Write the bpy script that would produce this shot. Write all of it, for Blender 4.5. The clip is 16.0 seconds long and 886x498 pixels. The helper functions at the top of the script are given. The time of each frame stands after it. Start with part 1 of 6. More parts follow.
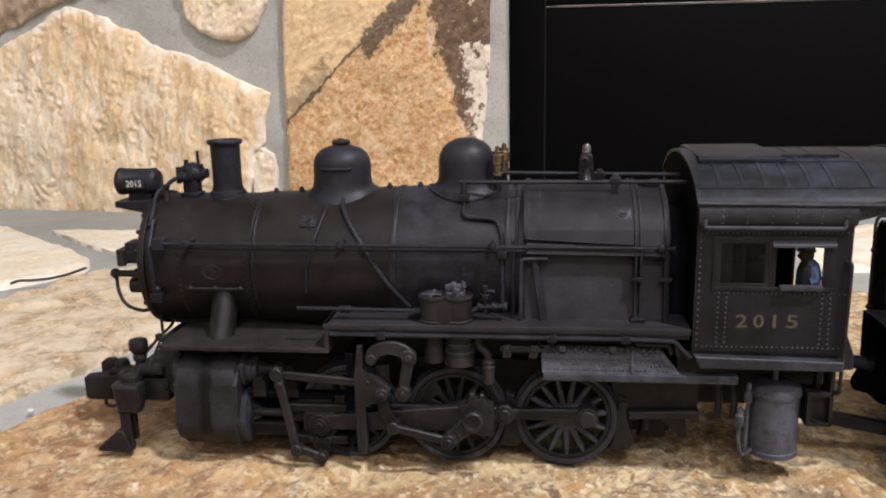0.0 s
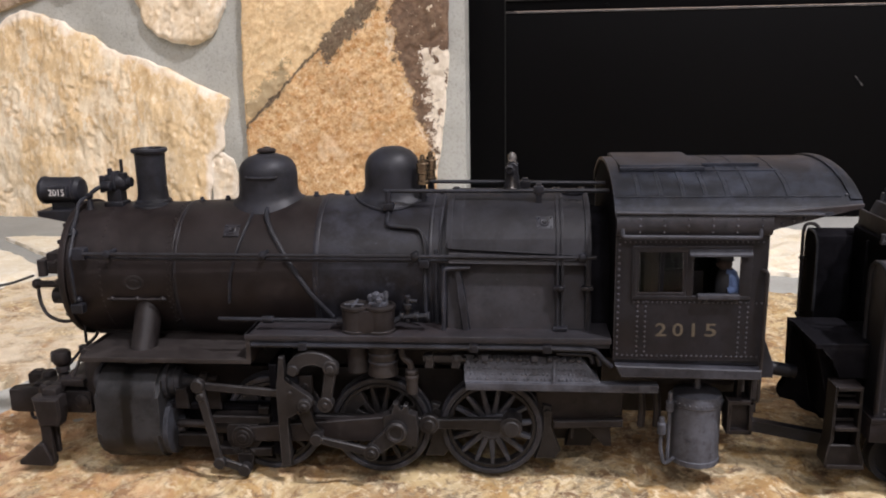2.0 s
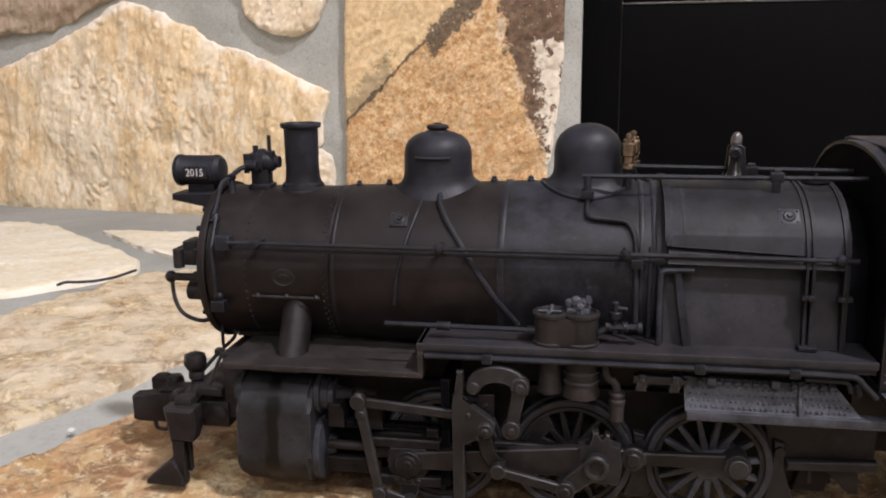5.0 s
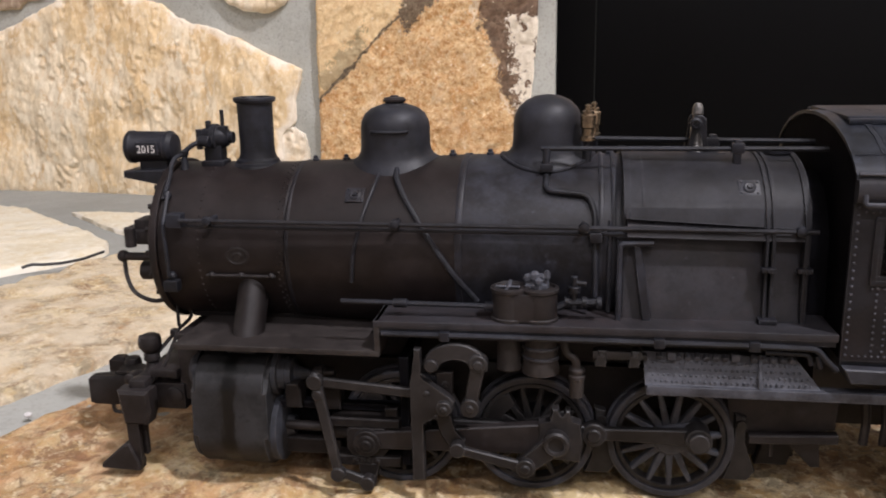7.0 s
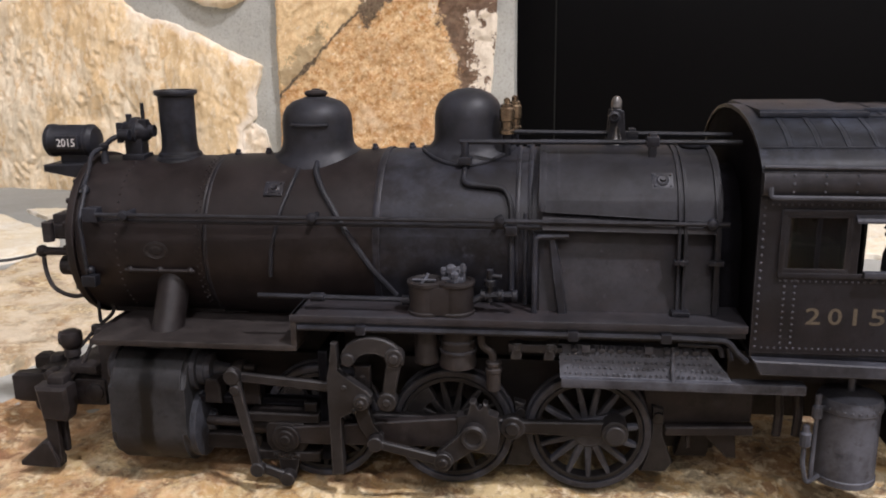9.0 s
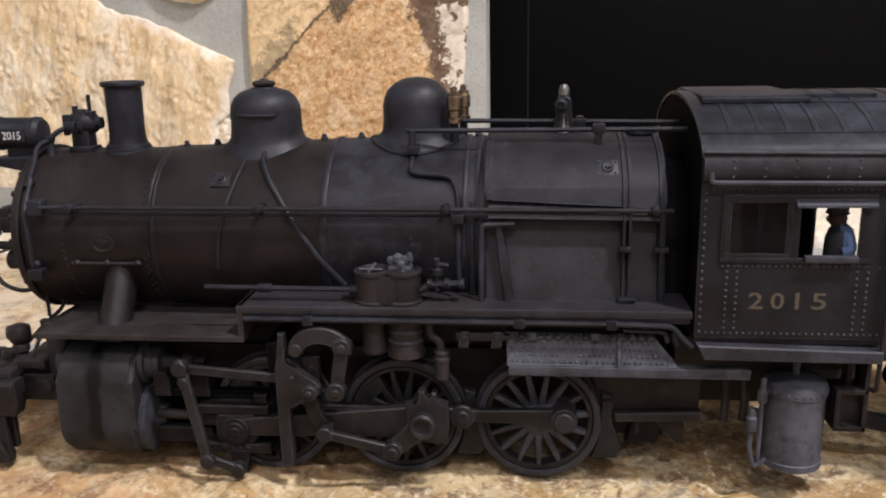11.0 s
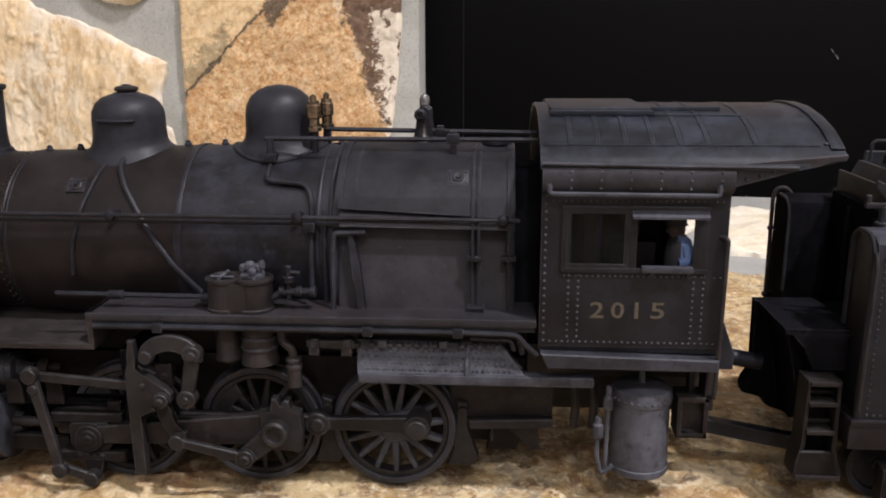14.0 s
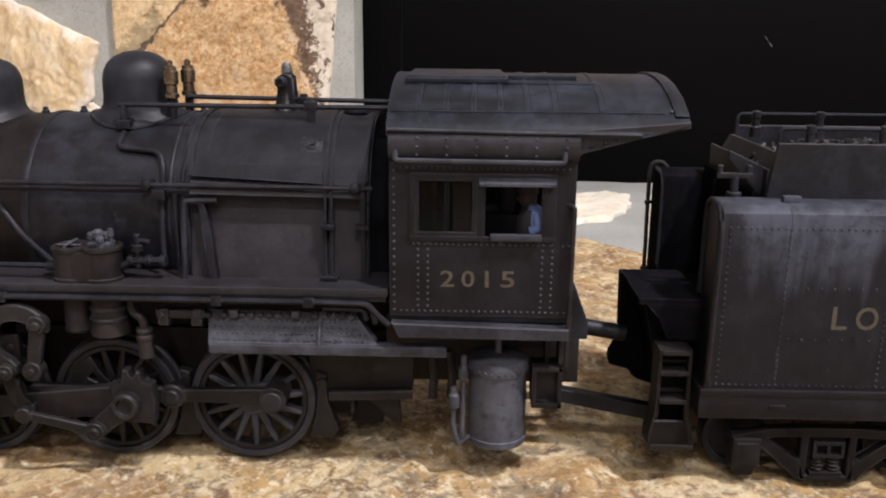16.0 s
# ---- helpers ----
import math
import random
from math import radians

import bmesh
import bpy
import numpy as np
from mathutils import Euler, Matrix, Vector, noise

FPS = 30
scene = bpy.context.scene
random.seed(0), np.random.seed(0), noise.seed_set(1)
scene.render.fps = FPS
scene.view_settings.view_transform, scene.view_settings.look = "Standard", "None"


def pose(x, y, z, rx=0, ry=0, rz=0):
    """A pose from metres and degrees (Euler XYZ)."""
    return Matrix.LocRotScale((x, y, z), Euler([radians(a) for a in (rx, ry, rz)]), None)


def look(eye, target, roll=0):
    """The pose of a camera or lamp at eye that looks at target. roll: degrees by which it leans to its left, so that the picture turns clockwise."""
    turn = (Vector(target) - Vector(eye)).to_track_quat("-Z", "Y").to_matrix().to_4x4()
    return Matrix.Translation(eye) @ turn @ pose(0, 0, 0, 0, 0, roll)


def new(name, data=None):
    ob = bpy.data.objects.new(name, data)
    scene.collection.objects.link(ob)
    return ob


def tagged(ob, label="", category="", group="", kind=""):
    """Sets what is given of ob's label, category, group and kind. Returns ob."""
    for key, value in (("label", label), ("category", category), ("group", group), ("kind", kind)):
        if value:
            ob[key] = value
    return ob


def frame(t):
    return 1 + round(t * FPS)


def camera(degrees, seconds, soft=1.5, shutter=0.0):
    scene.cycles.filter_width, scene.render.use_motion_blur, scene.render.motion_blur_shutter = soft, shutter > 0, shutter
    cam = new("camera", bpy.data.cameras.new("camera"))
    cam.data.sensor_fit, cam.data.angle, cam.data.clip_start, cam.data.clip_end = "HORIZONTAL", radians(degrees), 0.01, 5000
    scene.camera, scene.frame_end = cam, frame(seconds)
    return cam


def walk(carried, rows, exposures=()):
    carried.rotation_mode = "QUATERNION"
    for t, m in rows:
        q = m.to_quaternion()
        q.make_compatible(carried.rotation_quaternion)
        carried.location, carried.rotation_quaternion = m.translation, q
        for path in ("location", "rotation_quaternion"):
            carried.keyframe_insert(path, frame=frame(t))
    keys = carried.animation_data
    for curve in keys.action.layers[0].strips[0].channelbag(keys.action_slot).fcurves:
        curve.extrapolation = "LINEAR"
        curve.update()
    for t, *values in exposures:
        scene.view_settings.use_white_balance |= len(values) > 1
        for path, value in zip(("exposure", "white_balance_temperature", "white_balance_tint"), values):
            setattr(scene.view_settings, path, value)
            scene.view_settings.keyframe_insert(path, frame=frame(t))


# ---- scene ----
cam = camera(55.0, 16.0, soft=1.9, shutter=0.4)
# seconds, eye in metres, heading, tilt and lean in radians
ROWS = [
    (0, 0.02026, -0.23206, 0.12128, 0.12017, -0.22939, -0.02184),
    (0.5, 0.02527, -0.23045, 0.12314, 0.11074, -0.22420, -0.02124),
    (1, 0.02900, -0.22982, 0.12343, 0.10502, -0.22381, -0.02030),
    (1.5, 0.03205, -0.22890, 0.12233, 0.09923, -0.22552, -0.01859),
    (2, 0.03623, -0.22871, 0.12232, 0.09383, -0.22580, -0.01911),
    (2.5, 0.04117, -0.22719, 0.12027, 0.08427, -0.22799, -0.01716),
    (3, 0.04867, -0.22621, 0.12132, 0.07475, -0.23156, -0.01905),
    (3.5, 0.04195, -0.22995, 0.12512, 0.09979, -0.22848, -0.02613),
    (4, 0.01127, -0.21759, 0.12385, 0.16013, -0.20583, -0.01530),
    (4.2, 0.00027, -0.20502, 0.11884, 0.17296, -0.20375, -0.00900),
    (6.3, -0.00453, -0.18857, 0.10795, 0.16424, -0.24170, -0.02196),
    (6.5, -0.00265, -0.18810, 0.10898, 0.16139, -0.24005, -0.02223),
    (7, 0.00237, -0.18793, 0.10856, 0.15208, -0.24078, -0.01833),
    (7.5, 0.00866, -0.18545, 0.10743, 0.14153, -0.24190, -0.01601),
    (8, 0.01192, -0.18624, 0.10815, 0.13602, -0.24057, -0.01530),
    (8.5, 0.01503, -0.18589, 0.10724, 0.12939, -0.24161, -0.01458),
    (10.8, 0.02326, -0.18562, 0.10796, 0.11277, -0.25392, -0.02082),
    (11, 0.02571, -0.18480, 0.10543, 0.10759, -0.24917, -0.02071),
    (11.5, 0.03112, -0.18329, 0.10562, 0.09763, -0.24874, -0.01701),
    (12, 0.03826, -0.18342, 0.10834, 0.08765, -0.24242, -0.01252),
    (12.5, 0.04083, -0.18377, 0.10647, 0.08423, -0.24264, -0.00777),
    (13, 0.04305, -0.18238, 0.10660, 0.07786, -0.24405, -0.00836),
    (13.5, 0.04911, -0.18158, 0.10595, 0.06797, -0.24295, -0.00358),
    (14, 0.05206, -0.18365, 0.10616, 0.06422, -0.24365, -0.00296),
    (14.5, 0.05699, -0.18347, 0.10482, 0.05643, -0.24706, 0.00690),
    (15, 0.06263, -0.18560, 0.10447, 0.04926, -0.24622, 0.01798),
    (15.5, 0.07113, -0.18403, 0.10232, 0.03750, -0.25133, 0.01226),
    (16, 0.07825, -0.18146, 0.10088, 0.02483, -0.25495, 0.00984),
]


def aim(x, y, z, heading, tilt, lean):
    way = Vector((-math.sin(heading) * math.cos(tilt), math.cos(heading) * math.cos(tilt), math.sin(tilt)))
    eye = Vector((x, y, z))
    return look(eye, eye + way, math.degrees(lean))


walk(cam, [(t, aim(*row)) for t, *row in ROWS], exposures=[(0.0, 0.0), (16.0, 0.0)])

# ---------------------------------------------------------------- light
world = bpy.data.worlds.new("world")
scene.world = world
world.use_nodes = True
world.node_tree.nodes["Background"].inputs[0].default_value = (1.0, 0.95, 0.9, 1)
world.node_tree.nodes["Background"].inputs[1].default_value = 0.02


def ceiling_lamp(x, y, z, power, size):
    data = bpy.data.lights.new("unseen_lamp_beam", "AREA")
    data.shape, data.size, data.energy, data.color = "DISK", size, power * 1.015, (0.98, 0.947, 1.03)
    ob = new("unseen_lamp_beam", data)
    ob.matrix_world = pose(x, y, z)
    return ob


# none in view: first two follow the shadows, last two are added fill
LAMPS = [(0.92, -0.62, 1.94, 78.0, 0.14), (0.30, -1.60, 1.94, 28.0, 0.16), (-0.50, -1.60, 1.94, 10.0, 0.16), (0.15, -3.0, 1.94, 16.0, 0.2)]
for lamp in LAMPS:
    ceiling_lamp(*lamp)

# ---------------------------------------------------------------- materials


class Nodes:
    """Short hand for a node material."""

    def __init__(self, name):
        self.m = bpy.data.materials.new(name)
        self.m.use_nodes = True
        self.t = self.m.node_tree
        self.b = self.t.nodes["Principled BSDF"]
        self.coord = self.t.nodes.new("ShaderNodeTexCoord").outputs["Object"]

    def add(self, kind, **inputs):
        n = self.t.nodes.new("ShaderNode" + kind)
        for k, v in inputs.items():
            key = int(k[1:]) if k[0] == "i" and k[1:].isdigit() else k
            if hasattr(v, "links"):
                self.t.links.new(v, n.inputs[key])
            else:
                n.inputs[key].default_value = v
        return n

    def link(self, a, b):
        self.t.links.new(a, b)

    def noise(self, scale, detail=6, rough=0.6, vec=None, distortion=0.0):
        n = self.add("TexNoise", Vector=vec or self.coord, Scale=scale, Detail=detail, Roughness=rough, Distortion=distortion)
        return n.outputs["Fac"]

    def stretch(self, sx, sy, sz, rot=(0, 0, 0)):
        n = self.add("Mapping", Vector=self.coord, Scale=(sx, sy, sz), Rotation=rot)
        return n.outputs[0]

    def ramp(self, fac, *stops):
        n = self.add("ValToRGB", Fac=fac)
        e = n.color_ramp.elements
        while len(e) < len(stops):
            e.new(0.5)
        for s, (p, c) in zip(e, stops):
            s.position = p
            s.color = (*c, 1) if not isinstance(c, (int, float)) else (c, c, c, 1)
        return n.outputs[0]

    def mix(self, fac, a, b):
        n = self.t.nodes.new("ShaderNodeMix")
        n.data_type = "RGBA"
        for key, v in ((0, fac), (6, a), (7, b)):
            if hasattr(v, "links"):
                self.t.links.new(v, n.inputs[key])
            else:
                n.inputs[key].default_value = v if isinstance(v, float) else (*v, 1)
        return n.outputs[2]

    def math(self, op, a, b=0.0, clamp=False):
        n = self.t.nodes.new("ShaderNodeMath")
        n.operation, n.use_clamp = op, clamp
        for key, v in ((0, a), (1, b)):
            if hasattr(v, "links"):
                self.t.links.new(v, n.inputs[key])
            else:
                n.inputs[key].default_value = v
        return n.outputs[0]

    def xyz(self, vec=None):
        n = self.add("SeparateXYZ", Vector=vec or self.coord)
        return n.outputs[0], n.outputs[1], n.outputs[2]

    def bump(self, height, strength, distance):
        n = self.add("Bump", Height=height, Strength=strength, Distance=distance)
        self.link(n.outputs[0], self.b.inputs["Normal"])

    def set(self, **kw):
        for k, v in kw.items():
            key = {"color": "Base Color", "rough": "Roughness", "metal": "Metallic", "spec": "Specular IOR Level"}[k]
            if hasattr(v, "links"):
                self.link(v, self.b.inputs[key])
            else:
                self.b.inputs[key].default_value = (*v, 1) if isinstance(v, tuple) else v
        return self.m


def weathered(name, dark, dust, amount, rough, streaks=0.0, brim=0.0, oil=0.0, gloss=0.2, calm=1.0, rusty=0.0, fore=None):
    """Matt painted model metal: dark paint, patches of dust and soot, faint runs, grain."""
    n = Nodes(name)
    if "brown" not in name:
        dark, dust = (dark[0] * 0.97, dark[1], dark[2] * 1.14), (dust[0] * 0.95, dust[1] * 1.01, dust[2] * 1.2)
    big = n.noise(38, 7, 0.68, None, 0.4)
    fine = n.noise(800, 4, 0.7)
    film = n.ramp(n.math("ADD", n.math("MULTIPLY", big, 0.8), n.math("MULTIPLY", fine, 0.2)), (0.60 - amount * 0.4, 0.0), (0.80 - amount * 0.3, 1.0 * calm))
    if streaks:
        runs = n.noise(1, 6, 0.7, n.stretch(210, 210, 20))
        if brim:
            # dust washed down in tongues from the brim of the tank
            high = n.math("SUBTRACT", 1.0, n.math("MULTIPLY", n.math("SUBTRACT", brim, n.xyz()[2]), 40.0), True)
            tongue = n.noise(1, 5, 0.62, n.stretch(80, 80, 8))
            film = n.math("ADD", film, n.ramp(n.math("ADD", n.math("MULTIPLY", high, 0.30), n.math("MULTIPLY", tongue, 0.95)), (0.64, 0.0), (0.84, 1.0)), True)
        film = n.math("ADD", film, n.math("MULTIPLY", n.ramp(runs, (0.52, 0.0), (0.70, 0.8)), streaks * 0.6), True)
    col = n.mix(film, dark, dust)
    if rusty:
        # patches where a brown primer shows through the black
        primer = n.ramp(n.noise(24, 6, 0.66, None, 0.5), (0.42, 0.0), (0.62, rusty))
        if fore is not None:
            # mostly on the fore courses; the after end is greyed by ash
            primer = n.math("MULTIPLY", primer, n.ramp(n.math("ADD", n.math("MULTIPLY", n.math("SUBTRACT", n.xyz()[0], fore), 20.0), n.noise(40, 5, 0.6)), (0.2, 1.0), (0.9, 0.1)))
        col = n.mix(primer, col, (dark[0] * 1.75, dark[1] * 1.2, dark[2] * 0.95))
    col = n.mix(n.ramp(n.noise(120, 6, 0.7), (0.48, 0.0), (0.66, 0.7)), col, tuple(c * 0.5 for c in dark))
    mottle = n.ramp(n.noise(95, 8, 0.78, None, 0.3), (0.47, 0.0), (0.60, 0.36 * calm))
    col = n.mix(mottle, col, dust)
    pock = n.ramp(n.noise(330, 5, 0.75), (0.56, 0.0), (0.66, 0.6))
    col = n.mix(pock, col, tuple(c * 0.45 for c in dark))
    rub = n.ramp(n.noise(210, 5, 0.75), (0.62, 0.0), (0.74, 0.55))
    col = n.mix(rub, col, tuple(c * 1.5 for c in dust))
    # paint rubbed thin on the edges
    soft = n.add("Bevel", Radius=0.0005)
    soft.samples = 4
    face = n.add("NewGeometry").outputs["Normal"]
    dot = n.t.nodes.new("ShaderNodeVectorMath")
    dot.operation = "DOT_PRODUCT"
    n.link(soft.outputs[0], dot.inputs[0])
    n.link(face, dot.inputs[1])
    edge_mask = n.ramp(dot.outputs["Value"], (0.86, 1.0), (0.985, 0.0))
    edge_mask = n.math("MULTIPLY", edge_mask, n.ramp(n.noise(160, 5, 0.7), (0.40, 0.08), (0.60, 0.8)))
    col = n.mix(edge_mask, col, tuple(c * 0.9 + 0.026 for c in dust))
    big_rough = n.ramp(big, (0.3, rough - 0.06), (0.75, rough + 0.14))
    if oil:
        # a shiny black run of oil down the middle of the casing
        off = n.math("ABSOLUTE", n.math("SUBTRACT", n.math("ADD", n.xyz()[0], n.math("MULTIPLY", n.math("SUBTRACT", n.noise(1, 5, 0.7, n.stretch(330, 330, 90)), 0.5), 0.006)), oil))
        run = n.ramp(n.math("MULTIPLY", off, 200.0), (0.28, 1.0), (0.5, 0.0))
        col = n.mix(run, col, (0.003, 0.003, 0.003))
        big_rough = n.math("SUBTRACT", big_rough, n.math("MULTIPLY", run, 0.22))
    n.bump(n.math("ADD", n.noise(1300, 3, 0.7), n.math("MULTIPLY", n.noise(120, 4, 0.6), 0.4)), 0.11, 0.0004)
    return n.set(color=col, rough=big_rough, spec=gloss)


BLACK = weathered("grimy_black_paint", (0.0050, 0.0048, 0.0053), (0.019, 0.0192, 0.022), 0.35, 0.46)
BOILER = weathered("boiler_black_paint", (0.0068, 0.0062, 0.0067), (0.0290, 0.0295, 0.0335), 0.33, 0.46, rusty=0.75, fore=-0.034)
DOME = weathered("dusty_dome_paint", (0.0100, 0.0098, 0.0104), (0.0270, 0.0272, 0.0300), 0.42, 0.46, calm=0.55)
BROWN = weathered("sooty_brown_paint", (0.0074, 0.0055, 0.0053), (0.0205, 0.0175, 0.0175), 0.4, 0.5)
ROOF = weathered("dusty_roof_paint", (0.0056, 0.0061, 0.0074), (0.0275, 0.0300, 0.0350), 0.25, 0.49, 0.9, gloss=0.15)
DIM = weathered("grimed_grey_paint", (0.0150, 0.0145, 0.0152), (0.044, 0.0430, 0.0440), 0.42, 0.55, 0.4)
GREY = weathered("dusty_grey_paint", (0.0255, 0.0250, 0.0257), (0.074, 0.0730, 0.0733), 0.45, 0.55, 0.4)
JACKET = weathered("jacket_grey_paint", (0.0112, 0.0112, 0.0115), (0.033, 0.0328, 0.0332), 0.5, 0.55)
CASING = weathered("oil_stained_casing_paint", (0.0082, 0.0077, 0.0070), (0.0235, 0.0222, 0.0200), 0.5, 0.55, oil=-0.0819)
UNDER = weathered("dusty_brown_underframe", (0.0100, 0.0080, 0.0074), (0.025, 0.0212, 0.0195), 0.5, 0.6)
SMOKE = weathered("burnt_brown_smokebox_paint", (0.0072, 0.0049, 0.0046), (0.0165, 0.0126, 0.0124), 0.36, 0.47)
# near-black that carries the shade of recesses, gaps and backing plates
SOOT_SHADE = weathered("soot_shade_black_paint", (0.0040, 0.0036, 0.0037), (0.0095, 0.0088, 0.0090), 0.3, 0.8, gloss=0.01)
BUNKER = weathered("dusty_bunker_paint", (0.0078, 0.0074, 0.0076), (0.027, 0.027, 0.029), 0.3, 0.58, 0.3)
# truck paint darkened for the shade under the tender frame
TRUCK = weathered("shaded_brown_truck_paint", (0.0058, 0.0046, 0.0043), (0.0150, 0.0127, 0.0118), 0.42, 0.58, gloss=0.12)
DECK = weathered("dusty_brown_deck_paint", (0.0125, 0.0102, 0.0096), (0.031, 0.0262, 0.0245), 0.42, 0.55)
GRIME = weathered("oily_brown_grime", (0.0052, 0.0041, 0.0039), (0.0145, 0.0120, 0.0112), 0.38, 0.55, gloss=0.12)
RODS = weathered("oily_brown_rod_paint", (0.0080, 0.0071, 0.0072), (0.0230, 0.0209, 0.0208), 0.4, 0.44)
TYRE = weathered("dusty_tyre_paint", (0.0165, 0.0156, 0.0156), (0.046, 0.044, 0.044), 0.45, 0.42)
HOOD = weathered("sooty_jacket_paint", (0.0086, 0.0079, 0.0080), (0.0250, 0.0243, 0.0255), 0.3, 0.5, gloss=0.15, calm=0.7)
DUSTY = weathered("dust_greyed_black_paint", (0.0150, 0.0137, 0.0135), (0.036, 0.0340, 0.0342), 0.4, 0.5, calm=0.55, rusty=0.5)
TENDER = weathered("streaked_tender_paint", (0.0066, 0.0060, 0.0066), (0.048, 0.0490, 0.0530), 0.02, 0.55, 0.2, 0.062, calm=0.2)
CABSIDE = weathered("cab_side_paint", (0.0058, 0.0051, 0.0055), (0.0160, 0.0149, 0.0160), 0.35, 0.52, calm=0.7, rusty=0.5)
# rivet heads paler than the plates, for dust and the light they catch
RIVET_LIGHT = weathered("dusty_highlit_rivet_heads", (0.022, 0.0215, 0.022), (0.06, 0.059, 0.06), 0.5, 0.5)


def metal_material():
    n = Nodes("tarnished_brass")
    f = n.noise(500, 4)
    return n.set(color=n.mix(n.ramp(f, (0.4, 0.0), (0.7, 1.0)), (0.21, 0.155, 0.10), (0.05, 0.038, 0.028)), metal=0.9, rough=0.26)


BRASS = metal_material()


def pewter_material():
    n = Nodes("rubbed_grey_metal")
    f = n.noise(420, 4)
    return n.set(color=n.mix(n.ramp(f, (0.4, 0.0), (0.65, 1.0)), (0.17, 0.165, 0.16), (0.05, 0.048, 0.047)), metal=0.75, rough=0.32)


PEWTER = pewter_material()


def lettering(name, colour):
    n = Nodes(name)
    f = n.noise(1800, 3)
    return n.set(color=n.mix(n.ramp(f, (0.4, 0.0), (0.75, 1.0)), colour, tuple(c * 0.45 for c in colour)), rough=0.7)


GOLD = lettering("dull_gold_lettering", (0.062, 0.049, 0.030))
WHITE = lettering("white_lettering", (0.5, 0.485, 0.47))


def glass_material():
    n = Nodes("smoked_window_glass")
    n.b.inputs["Transmission Weight"].default_value = 1.0
    n.b.inputs["IOR"].default_value = 1.18
    return n.set(color=(0.52, 0.50, 0.48), rough=0.05, spec=0.3)


GLASS = glass_material()


def coal_material():
    n = Nodes("coal")
    f = n.noise(900, 4)
    return n.set(color=n.mix(f, (0.002, 0.002, 0.0022), (0.006, 0.006, 0.0066)), rough=0.45, spec=0.18)


COAL = coal_material()


def cloth(name, colour, rough=0.8):
    n = Nodes(name)
    f = n.noise(700, 3)
    return n.set(color=n.mix(f, colour, tuple(c * 0.6 for c in colour)), rough=rough)


SEAT = cloth("tan_seat_paint", (0.10, 0.078, 0.062))
BLUE = cloth("blue_painted_shirt", (0.085, 0.135, 0.27))
# head and cap colours darkened for the shade inside the cab
SKIN = cloth("shaded_painted_head", (0.026, 0.014, 0.011))
CAP_SHADE = cloth("dark_cap_and_shade_paint", (0.009, 0.009, 0.011))


def mortar_material(name, k):
    n = Nodes(name)
    grain = n.noise(420, 6, 0.75)
    wash = n.noise(9, 5, 0.6)
    col = n.mix(n.ramp(wash, (0.35, 0.0), (0.7, 1.0)), tuple(c * k for c in (0.275, 0.278, 0.25)), tuple(c * k for c in (0.375, 0.378, 0.345)))
    col = n.mix(n.ramp(grain, (0.3, 0.6), (0.5, 0.0)), col, (0.18, 0.17, 0.155))
    pits = n.ramp(n.noise(160, 3, 0.5), (0.30, 0.0), (0.36, 1.0))
    n.bump(n.math("ADD", grain, pits), 0.35, 0.0012)
    return n.set(color=col, rough=0.9, spec=0.2)


MORTAR = mortar_material("grey_sanded_mortar", 1.12)
JOINT = mortar_material("trodden_grey_mortar", 0.84)


